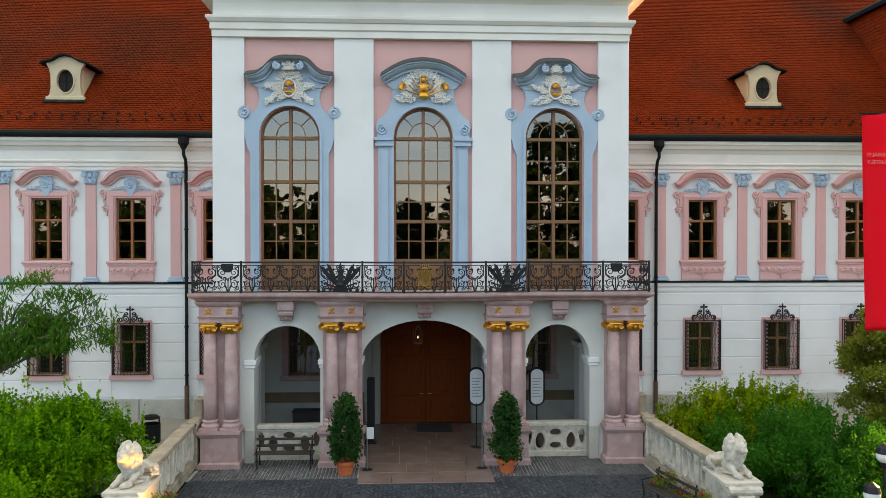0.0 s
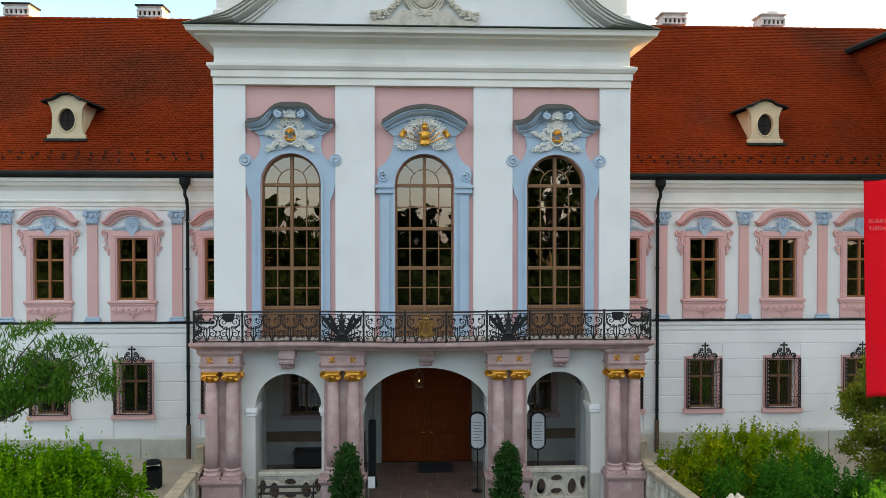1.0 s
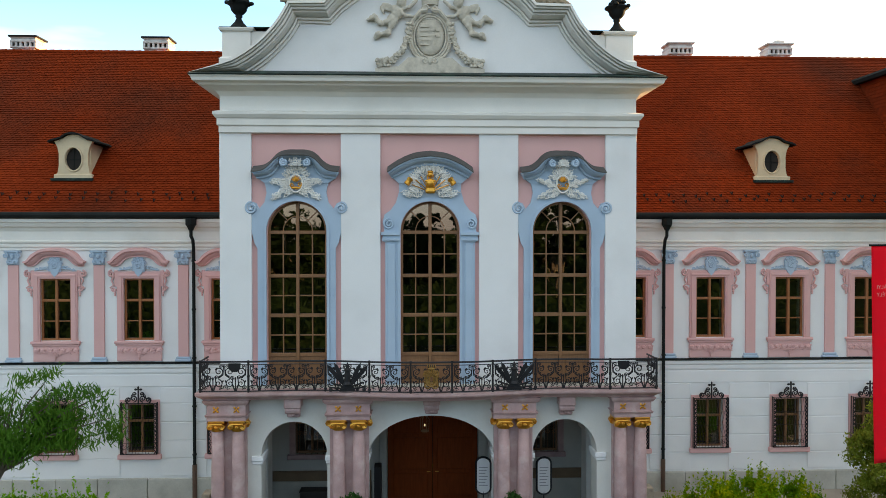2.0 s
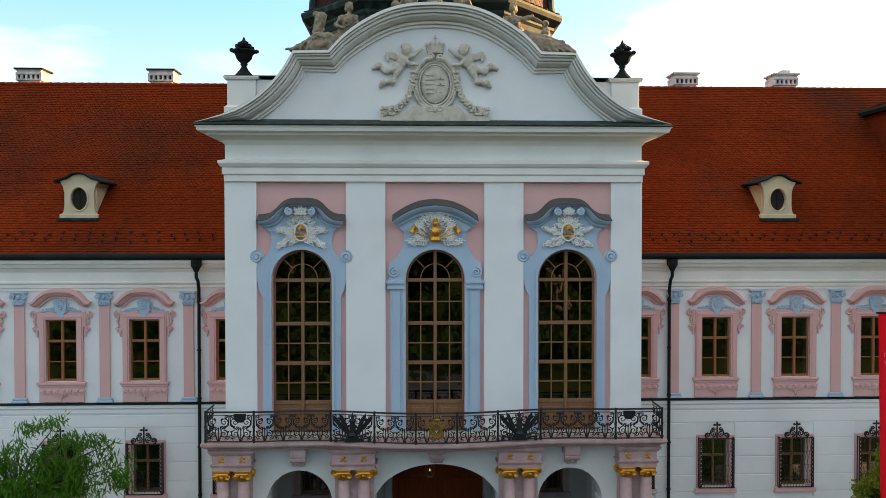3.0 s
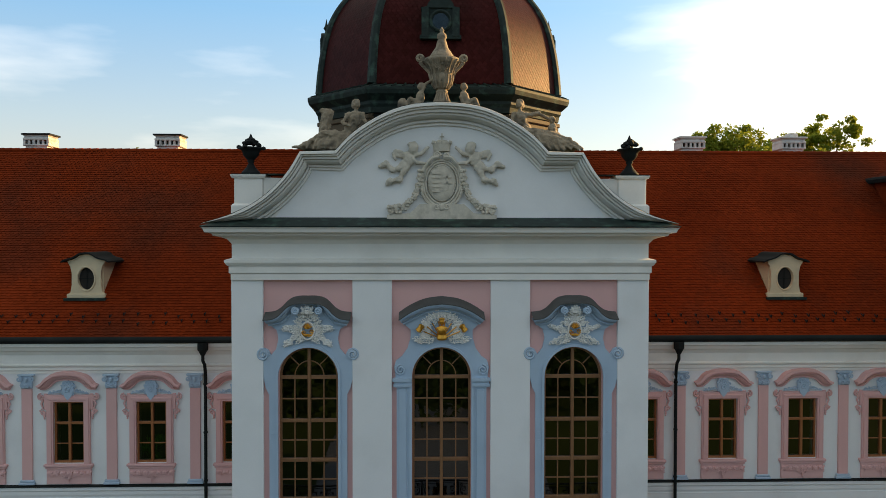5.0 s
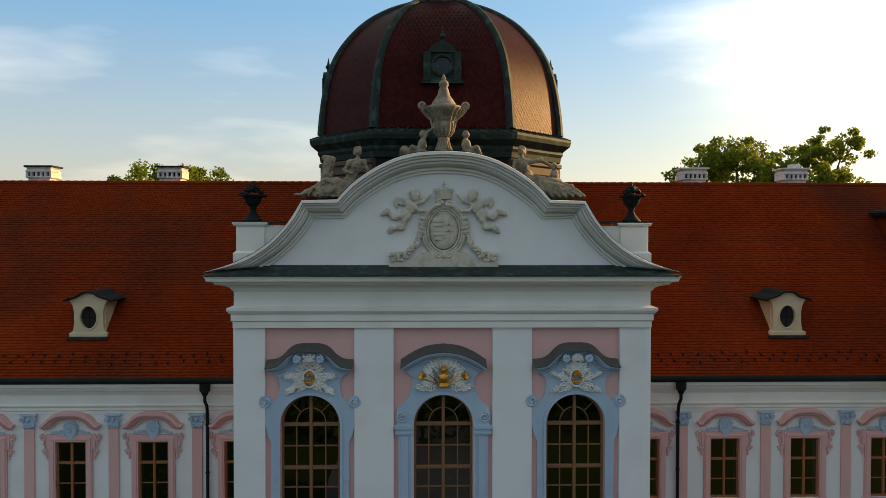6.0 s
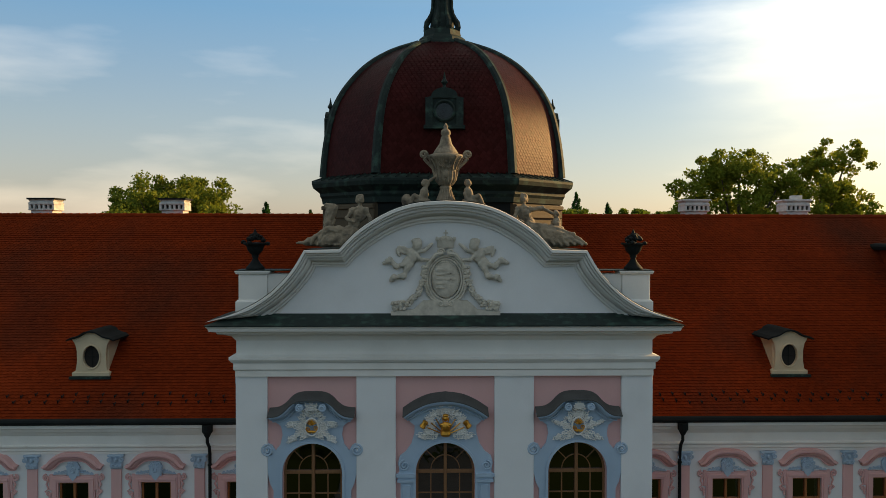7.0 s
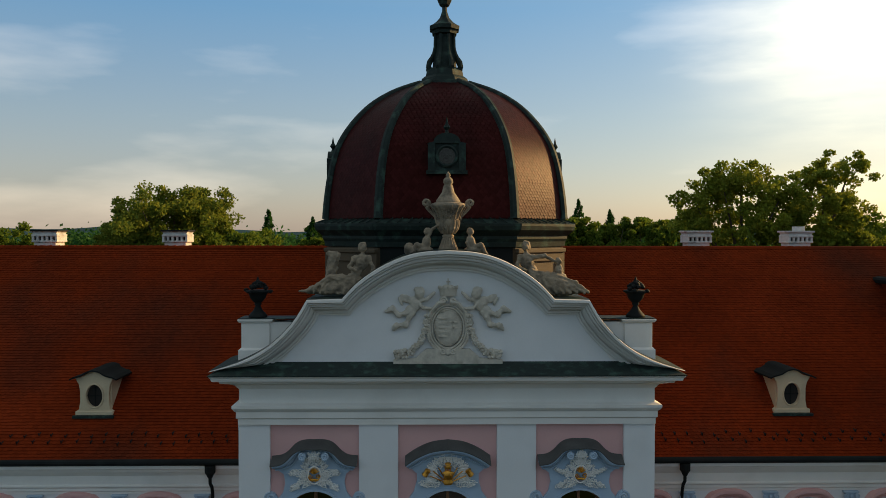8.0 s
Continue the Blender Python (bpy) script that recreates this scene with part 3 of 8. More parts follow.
# ---- wing walls ----
WY = 4.6
UP_W = {"left": [-20.0, -16.87, -13.73, -10.69, -7.5], "right": [7.75, 10.82, 13.9, 17.0, 20.1]}
for side in ("left", "right"):
    s = -1 if side == "left" else 1
    wb = bmesh.new()
    xs = UP_W[side]
    edges = [xs[0] - 1.55] + [(a + b) / 2 for a, b in zip(xs, xs[1:])] + [xs[-1] + 1.55]
    edges[-1 if s < 0 else 0] = s * 6.1
    for c, a, b in zip(xs, edges, edges[1:]):
        opening_wall(wb, a, b, 4.9, 10.7, c, 0.56, 6.08, 8.38, 0, WY, WY + 0.5)
        opening_wall(wb, a, b, 0.0, 4.9, c, 0.52, 1.84, 3.7, 0, WY, WY + 0.5)
    wall = tagged(part("wall_wing_" + side, wb, WHITE), "white painted two-storey palace wing wall", "wall", kind="structure")
    a, b = sorted((s * 6.57, s * 28))
    if s > 0:
        box(wb2 := bmesh.new(), edges[-1], 28, WY, WY + 0.5, 0, 10.7)
    else:
        box(wb2 := bmesh.new(), -28, edges[0], WY, WY + 0.5, 0, 10.7)
    part("wall_end", wb2, WHITE, wall)
    cn = sweep(bmesh.new(), [(a, WY), (b, WY)], [(-0.05, 9.42), (0.05, 9.43), (0.05, 9.52), (0.09, 9.56), (0.09, 9.66), (0.14, 9.72), (0.14, 9.76), (0.06, 9.8), (0.06, 10.12), (0.1, 10.18), (0.14, 10.26), (0.24, 10.3), (0.3, 10.42), (0.36, 10.46), (0.36, 10.62), (-0.05, 10.62)])
    part("wing_cornice", cn, CREAM, wall, "cream moulded eaves cornice")
    st = sweep(bmesh.new(), [(a, WY), (b, WY)], [(-0.05, 4.82), (0.03, 4.84), (0.05, 4.9), (0.05, 5.02), (0.1, 5.08), (0.1, 5.2), (-0.05, 5.2)])
    part("string_course", st, WHITE, wall)
    fl = sweep(bmesh.new(), [(a, WY), (b, WY)], [(-0.04, 5.205), (0.14, 5.205), (0.14, 5.23), (-0.04, 5.29)])
    part("string_flashing", fl, SHEET, wall, "dark metal flashing")
    # broad plaster courses of the ground storey, with open joints
    levels = [0.99, 1.66, 2.33, 3.02, 3.72, 4.33, 4.81]
    for z0, z1 in zip(levels, levels[1:]):
        cuts = sorted(c for c in xs) if z1 > 1.6 and z0 < 3.85 else []
        spans, x = [], a
        for c in cuts:
            if c - 0.75 > x:
                spans.append((x, c - 0.75))
            x = c + 0.75
        spans.append((x, b))
        cb = bmesh.new()
        for x0, x1 in spans:
            box(cb, x0, x1, WY - 0.03, WY + 0.02, z0 + 0.02, z1 - 0.02, 0.01)
        part("plaster_course", cb, WHITE, wall)
    # plinth of large slabs
    x = a
    rnd = random.Random(8)
    while x < b - 0.1:
        w = min(rnd.uniform(1.5, 2.3), b - x)
        part("plinth_slab", boxed(x + 0.008, x + w - 0.008, WY - 0.12, WY + 0.02, 0.0, 0.93 + rnd.uniform(-0.01, 0.01), 0.02), PLINTH, wall)
        x += w
    # flat pilasters with blue capitals
    for x in ((-18.4, -15.25, -12.15, -9.07) if s < 0 else (9.2, 12.38, 15.48, 18.55)):
        pil = part("pilaster", boxed(x - 0.19, x + 0.19, WY - 0.07, WY + 0.01, 5.42, 8.88, 0.01), PINK, wall, "flat pink pilaster")
        bb = boxed(x - 0.3, x + 0.3, WY - 0.13, WY, 5.29, 5.38, 0.02)
        box(bb, x - 0.265, x + 0.265, WY - 0.1, WY, 5.38, 5.47, 0.02)
        part("pilaster_base", bb, BLUE, pil, "pale blue base")
        cb = boxed(x - 0.21, x + 0.21, WY - 0.09, WY, 8.88, 9.34, 0.02)
        box(cb, x - 0.3, x + 0.3, WY - 0.15, WY, 9.34, 9.42, 0.02)
        for t in (-1, 1):
            tube(cb, curl(x + t * 0.23, 9.24, 0.1, 1.6 * t, math.pi / 2, WY - 0.15, 16), 0.032, 5)
            tube(cb, curl(x + t * 0.1, 9.0, 0.08, -1.3 * t, -math.pi / 2, WY - 0.13, 12), 0.026, 5)
            blob(cb, x + t * 0.17, WY - 0.1, 8.98, 0.05, 0.05, 0.1, t * 20, 1)
        blob(cb, x, WY - 0.12, 9.2, 0.07, 0.06, 0.1, sub=1)
        blob(cb, x, WY - 0.1, 8.97, 0.05, 0.06, 0.1, sub=1)
        part("pilaster_capital", cb, BLUE, pil, "blue carved capital")

# room surfaces take the dark colour, so the windows look unlit inside
tagged(part("backing_wall", boxed(-28, 28, 9.0, 9.3, 0, 10.9), DARK), "near-black inner wall behind the windows", "wall", kind="structure")
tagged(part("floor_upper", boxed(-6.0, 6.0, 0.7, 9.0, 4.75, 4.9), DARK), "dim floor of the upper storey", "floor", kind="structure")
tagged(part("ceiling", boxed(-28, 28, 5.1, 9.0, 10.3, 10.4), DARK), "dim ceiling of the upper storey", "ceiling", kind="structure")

tagged(part("backing_wall_hall", boxed(-6.0, 6.0, 8.6, 8.7, 4.9, 13.4), DARK), "near-black inner wall of the hall behind the balcony windows", "wall", kind="structure")
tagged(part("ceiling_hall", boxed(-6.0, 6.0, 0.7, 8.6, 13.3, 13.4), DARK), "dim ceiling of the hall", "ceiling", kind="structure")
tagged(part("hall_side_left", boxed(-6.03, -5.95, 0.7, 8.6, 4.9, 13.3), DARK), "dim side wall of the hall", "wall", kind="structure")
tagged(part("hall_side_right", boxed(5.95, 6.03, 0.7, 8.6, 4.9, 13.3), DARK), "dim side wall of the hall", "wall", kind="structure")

# ---- corner pavilion roof ----
pav = thing("pavilion_roof", 26, 9, 10, "red tiled mansard roof of the corner pavilion", "roof", kind="structure")
pv = bmesh.new()
for z0, z1, i0, i1 in ((10.5, 17.1, 0.0, 0.5), (17.1, 19.4, 0.25, 6.0)):
    lo = [pv.verts.new(p) for p in ((19.6 + i0, -2 + i0, z0), (34 - i0, -2 + i0, z0), (34 - i0, 12.5 - i0, z0), (19.6 + i0, 12.5 - i0, z0))]
    hi = [pv.verts.new(p) for p in ((19.6 + i1, -2 + i1, z1), (34 - i1, -2 + i1, z1), (34 - i1, 12.5 - i1, z1), (19.6 + i1, 12.5 - i1, z1))]
    for k in range(4):
        pv.faces.new((lo[k], lo[(k + 1) % 4], hi[(k + 1) % 4], hi[k]))
    pv.faces.new(hi)
part("mansard", pv, TILE, pav).matrix_parent_inverse = pav.matrix_world.inverted()
tl = tile_roof("roof_tile", (19.85, 12.2, 17.12), (0, -1, 0), (5.75, 0, 2.3), 66, 10, 0.2, 0.165, 0.028, TILE, parent=pav)
tl.matrix_parent_inverse = pav.matrix_world.inverted()
tagged(tl, "overlapping red clay tiles", kind="stuff")
tl = tile_roof("roof_tile", (19.6, 12.4, 10.5), (0, -1, 0), (0.5, 0, 6.6), 66, 40, 0.2, 0.165, 0.028, TILE, parent=pav)
tl.matrix_parent_inverse = pav.matrix_world.inverted()
tagged(tl, "overlapping red clay tiles", kind="stuff")
pb2 = sweep(bmesh.new(), [(19.95, 12.4), (19.95, -2.0), (34, -2.0)], [(-0.2, 16.95), (0.12, 16.95), (0.16, 17.1), (0.1, 17.2), (-0.2, 17.25)])
part("break_moulding", pb2, SHEET, pav, "dark metal moulding").matrix_parent_inverse = pav.matrix_world.inverted()

# ---- drum and dome ----
DC = Vector((0, 5.7, 0))


def oct_ring(hx, hy, cx, cy):
    """Chamfered rectangle, anticlockwise from the front face's right end: hx, hy half sizes, cx, cy half lengths of the straight sides."""
    return [(cx, -hy), (hx, -cy), (hx, cy), (cx, hy), (-cx, hy), (-hx, cy), (-hx, -cy), (-cx, -hy)]


def dome_ring(f):
    return [(DC.x + x * f, DC.y + y * f) for x, y in oct_ring(4.35, 3.8, 2.32, 1.65)]


dome = thing("dome", DC.x, DC.y, 15, "maroon scale-tiled baroque dome with dark copper ribs", "dome", kind="structure")
DINV = dome.matrix_world.inverted()
db = bmesh.new()
lo, hi = [[db.verts.new((x, y, z)) for x, y in dome_ring(0.98)] for z in (13.0, 19.0)]
for k in range(8):
    db.faces.new((lo[k], lo[(k + 1) % 8], hi[(k + 1) % 8], hi[k]))
part("drum", db, SHEET, dome, "dark sheet-clad drum").matrix_parent_inverse = DINV
for k in (0, 2, 4, 6):
    # plastered corner pier with a sunk panel and cap moulding
    a, b = (Vector((*dome_ring(0.99)[q % 8], 0)) for q in (k, k + 1))
    along = (b - a).normalized()
    m = Matrix.Translation((a + b) / 2) @ Matrix.Rotation(math.atan2(along.y, along.x), 4, "Z")
    hl = (b - a).length / 2
    db = boxed(-hl, hl, -0.05, 0.2, 15.0, 18.7)
    for x0, x1, z0, z1 in ((-hl, hl, 18.2, 18.5), (-hl, hl, 15.0, 15.6), (-hl, -hl + 0.4, 15.6, 18.2), (hl - 0.4, hl, 15.6, 18.2)):
        box(db, x0, x1, -0.13, 0.0, z0, z1, 0.02)
    box(db, -hl, hl, -0.2, 0.0, 18.5, 18.66, 0.03)
    bmesh.ops.transform(db, matrix=m, verts=db.verts)
    part("drum_pier", db, DRUM, dome, "brown plastered corner pier").matrix_parent_inverse = DINV
cb = sweep(bmesh.new(), dome_ring(1.0), [(-0.2, 18.7), (0.05, 18.72), (0.08, 18.9), (0.14, 19.0), (0.14, 19.1), (0.26, 19.2), (0.38, 19.3), (0.42, 19.44), (0.42, 19.52), (-0.2, 19.75)], True)
part("drum_cornice", cb, PATINA, dome, "dark copper cornice with standing seams").matrix_parent_inverse = DINV
sb = bmesh.new()
base, outr = dome_ring(0.96), dome_ring(1.1)
for k in range(8):
    n = 14 if k % 2 else 8
    for i in range(n):
        f = (i + 0.5) / n
        p = Vector(base[k]).lerp(Vector(base[(k + 1) % 8]), f)
        q = Vector(outr[k]).lerp(Vector(outr[(k + 1) % 8]), f)
        tube(sb, [(*p, 19.78), (*q, 19.55)], 0.025, 4)
tagged(part("standing_seam", sb, PATINA, dome), kind="stuff").matrix_parent_inverse = DINV
# the dome's curve: share of the base width, height
CURVE = catmull([(1.0, 19.7), (0.985, 20.5), (0.955, 21.4), (0.9, 22.3), (0.80, 23.1), (0.64, 23.9), (0.44, 24.5), (0.21, 24.93)], 6)
db = bmesh.new()
rings_ = [[db.verts.new((x, y, z)) for x, y in dome_ring(f * 0.985)] for f, z in CURVE]
for a, b in zip(rings_, rings_[1:]):
    for k in range(8):
        db.faces.new((a[k], a[(k + 1) % 8], b[(k + 1) % 8], b[k]))
part("shell", db, DOMETILE, dome).matrix_parent_inverse = DINV
# scales, row by row on each of the eight sides
verts, faces = [], []
arc = [0.0]
for a, b in zip(CURVE, CURVE[1:]):
    arc.append(arc[-1] + math.hypot((b[0] - a[0]) * 4, b[1] - a[1]))


def curve_at(s):
    for i in range(len(arc) - 1):
        if s <= arc[i + 1]:
            t = (s - arc[i]) / (arc[i + 1] - arc[i])
            return CURVE[i][0] + (CURVE[i + 1][0] - CURVE[i][0]) * t, CURVE[i][1] + (CURVE[i + 1][1] - CURVE[i][1]) * t
    return CURVE[-1]


STEP = 0.105
rnd = random.Random(6)
for j in range(int(arc[-1] / STEP) - 1):
    (f0, z0), (f1, z1) = curve_at(j * STEP), curve_at((j + 2.1) * STEP)
    r0, r1 = dome_ring(f0), dome_ring(f1)
    for k in range(8):
        A, B = Vector((*r0[k], z0)), Vector((*r0[(k + 1) % 8], z0))
        A1, B1 = Vector((*r1[k], z1)), Vector((*r1[(k + 1) % 8], z1))
        length = (B - A).length
        n = max(1, int(length / 0.16))
        side = (B - A).normalized()
        up = ((A1 + B1) / 2 - (A + B) / 2).normalized()
        nrm = side.cross(up).normalized()
        if nrm.dot(Vector((A.x + B.x, A.y + B.y - 2 * DC.y, 0.1))) < 0:
            nrm = -nrm
        for i in range(n):
            u = (i + 0.25 + 0.5 * (j % 2)) / n
            if u > 0.99:
                continue
            q = A + (B - A) * u
            g = length / n * 0.49
            tip = rnd.uniform(0.011, 0.017)
            p = [q - side * g + up * STEP * 0.9 + nrm * 0.012, q - side * g * 0.8 + up * STEP * 0.3 + nrm * tip, q - up * STEP * 0.25 + nrm * tip, q + side * g * 0.8 + up * STEP * 0.3 + nrm * tip, q + side * g + up * STEP * 0.9 + nrm * 0.012, q + up * STEP * 1.6 + nrm * 0.004]
            kk = len(verts)
            verts += p
            faces += [(kk, kk + 1, kk + 2, kk + 3, kk + 4, kk + 5)]
sc = raw("dome_scale", verts, faces, DOMETILE, dome)
sc.matrix_parent_inverse = DINV
tagged(sc, "pointed overlapping maroon roof scales", kind="stuff")
for k in range(8):
    rb = bmesh.new()
    pts = [(*dome_ring(f * 1.0)[k], z) for f, z in CURVE]
    tube(rb, pts, 0.17, 8, 0.12)
    part("rib", rb, PATINA, dome, "dark green copper rib").matrix_parent_inverse = DINV
# lantern
lb = bmesh.new()
prof = [(1.12, 24.78), (1.1, 24.92), (0.98, 24.98), (0.94, 25.1), (0.86, 25.16), (0.78, 25.22), (0.74, 25.42), (0.66, 25.5), (0.5, 25.58), (0.46, 25.95), (0.39, 26.15), (0.35, 26.7), (0.38, 26.82), (0.5, 26.86), (0.52, 26.98), (0.6, 27.02), (0.62, 27.16), (0.5, 27.22), (0.36, 27.32), (0.2, 27.5), (0.11, 27.75), (0.1, 27.92), (0.2, 28.0), (0.3, 28.22), (0.22, 28.45), (0.08, 28.65), (0.03, 29.2)]
lathe(lb, prof, 8, (DC.x, DC.y, 0), a0=math.pi / 8)
for k in range(8):
    a = math.pi / 4 * k + math.pi / 8
    tube(lb, [(DC.x + r * math.cos(a), DC.y + r * math.sin(a), z) for r, z in ((0.6, 25.45), (0.67, 25.58), (0.65, 25.75), (0.54, 25.92), (0.46, 26.1), (0.4, 26.4))], 0.13, 6, 0.05)
    tube(lb, [(DC.x + 0.42 * math.cos(a), DC.y + 0.42 * math.sin(a), 25.5), (DC.x + 0.38 * math.cos(a), DC.y + 0.38 * math.sin(a), 26.9)], 0.07, 6)
part("lantern", lb, PATINA, dome, "dark copper lantern with a finial").matrix_parent_inverse = DINV


def dome_window(m):
    w = bmesh.new()
    box(w, -0.55, 0.55, -0.45, 1.0, 0.0, 0.95)
    prism(w, [(0.66, 0.95)] + [(x, z) for x, z in arch_pts(0, 0.45, 1.0, 0.3, 10)][::-1] + [(-0.66, 0.95)], -0.52, 1.0)
    box(w, -0.7, 0.7, -0.5, 1.0, -0.08, 0.04)
    box(w, -0.64, -0.4, -0.52, -0.3, 0.0, 0.95)
    box(w, 0.4, 0.64, -0.52, -0.3, 0.0, 0.95)
    lathe(w, [(0.14, 1.22), (0.06, 1.34), (0.05, 1.4), (0.12, 1.5), (0.05, 1.62), (0.008, 1.85)], 8, (0, -0.36, 0))
    tube(w, [(0.33 * math.cos(a), -0.48, 0.52 + 0.33 * math.sin(a)) for a in [2 * math.pi * i / 20 for i in range(21)]], 0.06, 6)
    bmesh.ops.transform(w, matrix=m, verts=w.verts)
    ob = part("dome_window", w, PATINA, dome, "dark copper round dormer window")
    ob.matrix_parent_inverse = DINV
    g = bmesh.new()
    g.faces.new([g.verts.new((0.3 * math.cos(2 * math.pi * i / 20), -0.455, 0.52 + 0.3 * math.sin(2 * math.pi * i / 20))) for i in range(20)])
    bmesh.ops.transform(g, matrix=m, verts=g.verts)
    part("pane", g, DIMGLASS, ob)


dome_window(pose(0, 2.3, 21.28))
dome_window(pose(3.95, DC.y, 21.05, 0, 0, 90))
dome_window(pose(-3.95, DC.y, 21.05, 0, 0, -90))

# roof between the gable and the drum
rb = bmesh.new()
prof = [(6.5, 15.1), (4.4, 16.75), (3.3, 17.0), (0, 18.3), (-3.3, 17.0), (-4.4, 16.75), (-6.5, 15.1)]
ra, rc = [[rb.verts.new((x, y, z)) for x, z in prof] for y in (0.6, 12.0)]
for k in range(len(prof) - 1):
    rb.faces.new((ra[k], ra[k + 1], rc[k + 1], rc[k]))
tagged(part("roof_portico", rb, TILE), "red tiled roof behind the pediment", "roof", kind="structure")


# ---- windows ----
def pane(parent, x0, x1, z0, z1, y, rnd, top=None, lean=0.0035):
    """One sheet of glass, a little out of true as old panes are."""
    bm = bmesh.new()
    cx, cz = (x0 + x1) / 2, (z0 + z1) / 2
    ta, tb_ = rnd.uniform(-lean, lean), rnd.uniform(-lean, lean)
    pts = top or [(x0, z0), (x1, z0), (x1, z1), (x0, z1)]
    bm.faces.new([bm.verts.new((x, y + (x - cx) * ta + (z - cz) * tb_, z)) for x, z in pts])
    ob = part("pane", bm, GLASS, parent)
    ob.visible_shadow = False
    return ob


def scrollwork(bm, cx, y, z, s, seed, r=0.03, a0=-60):
    """Mirrored curls, shells and leaves of a carved ornament of about 2 s across."""
    rnd = random.Random(seed)
    for k in range(9):
        a = radians(a0 + (90 - a0) / 8 * k * 1.15) + rnd.uniform(-0.1, 0.1)
        d = s * rnd.uniform(0.45, 0.85)
        for m in (-1, 1):
            px_, pz_ = cx + m * abs(d * math.cos(a)), z + d * math.sin(a)
            tube(bm, curl(px_, pz_, s * rnd.uniform(0.14, 0.24), m * rnd.choice((-1.2, 1.3)), rnd.uniform(0, 6), y, 14), r, 5, r * 0.6)
            blob(bm, px_ + m * 0.02, y, pz_ + s * 0.13, s * 0.09, 0.04, s * 0.14, m * 30 * math.cos(a), 1)
    for k in range(7):
        a = math.pi * (0.12 + 0.76 * k / 6)
        blob(bm, cx + s * 0.5 * math.cos(a), y - 0.01, z + s * 0.25 + s * 0.62 * math.sin(a), s * 0.08, 0.05, s * 0.2, -math.degrees(a) + 90, 1)
    return bm


rnd = random.Random(21)
WZ = [6.17, 7.42, 8.68, 10.06]
for i, c in enumerate(BAYS):
    win = thing("window_%d" % (i + 1), c, 0.3, 5.2, "tall arched brown wooden balcony window with many panes", "window", kind="structure")
    INV = win.matrix_world.inverted()
    y0, y1 = 0.26, 0.36
    fb = bmesh.new()
    prism(fb, [(c - 0.93, 10.1)] + arch_pts(c, 0.93, 10.1, 0.93, 18)[1:-1] + [(c + 0.93, 10.1)] + arch_pts(c, 0.86, 10.1, 0.86, 18)[::-1], y0, y1)
    for s in (-1, 1):
        box(fb, c + s * 0.86, c + s * 0.93, y0, y1, 5.22, 10.1)
    box(fb, c - 0.05, c + 0.05, y0 - 0.05, y1, 5.22, 11.0, 0.012)
    for z in WZ:
        box(fb, c - 0.9, c + 0.9, y0 - 0.03, y1, z - 0.055, z + 0.055, 0.012)
    part("window_frame", fb, WOOD, win).matrix_parent_inverse = INV
    bars = []
    for s in (-1, 1):
        bars.append(boxed(c + s * 0.46 - 0.018, c + s * 0.46 + 0.018, y0 + 0.01, y1 - 0.03, 6.2, 10.05))
        for z0, z1 in zip(WZ, WZ[1:]):
            zm = (z0 + z1) / 2
            bars.append(boxed(c + s * 0.46 - 0.42, c + s * 0.46 + 0.42, y0 + 0.012, y1 - 0.032, zm - 0.018, zm + 0.018))
        bars.append(tube(bmesh.new(), [(c + s * 0.34, y0 + 0.03, 10.1 + 0.36), (c + s * 0.62, y0 + 0.03, 10.1 + 0.64)], 0.02, 4))
    bars.append(tube(bmesh.new(), [(x, y0 + 0.03, z) for x, z in arch_pts(c, 0.46, 10.1, 0.48, 16)], 0.02, 4))
    for mb in bars:
        part("glazing_bar", mb, WOOD, win).matrix_parent_inverse = INV
    for s in (-1, 1):
        pb = boxed(c + s * 0.06, c + s * 0.86, y0 + 0.01, y1, 5.25, 6.12)
        box(pb, c + s * 0.16, c + s * 0.76, y0 - 0.012, y1, 5.38, 5.98, 0.02)
        part("bottom_panel", pb, WOOD, win, "brown wooden panel").matrix_parent_inverse = INV
        for z0, z1 in zip(WZ, WZ[1:]):
            zm = (z0 + z1) / 2
            for a, b in ((0.05, 0.46), (0.46, 0.87)):
                for q0, q1 in ((z0 + 0.05, zm), (zm, z1 - 0.05)):
                    xa, xb = sorted((c + s * a, c + s * b))
                    pane(win, xa, xb, q0, q1, y0 + 0.05, rnd).matrix_parent_inverse = INV
        arc = [p for p in arch_pts(c, 0.87, 10.1, 0.87, 18) if s * (p[0] - c) >= -1e-6]
        arc = sorted(arc, key=lambda p: p[1])
        pts = [(c, 10.1)] + arc
        pane(win, c, c + s * 0.9, 10.1, 11.0, y0 + 0.05, rnd, pts if s > 0 else pts[::-1]).matrix_parent_inverse = INV

# blue painted surrounds with hoods and carved crests
SIDE_R = [(0.98, 5.24), (1.22, 5.24), (1.22, 9.55), (1.32, 9.75), (1.45, 10.3), (1.56, 10.62)] + [(1.4 + 0.21 * math.cos(a), 10.82 + 0.21 * math.sin(a)) for a in (-0.5, 0.2, 0.9, 1.6, 2.3)] + [(1.16, 10.8), (1.0, 11.0), (0.93, 11.3), (0.96, 11.5), (1.03, 11.72), (1.03, 11.9)]
MID_R = [(0.98, 5.24), (1.42, 5.24), (1.42, 9.75), (1.5, 9.78), (1.5, 10.06), (1.45, 10.1), (1.5, 10.4), (1.44, 10.62), (1.26, 10.75), (1.08, 11.0), (0.98, 11.35), (0.97, 11.95)]
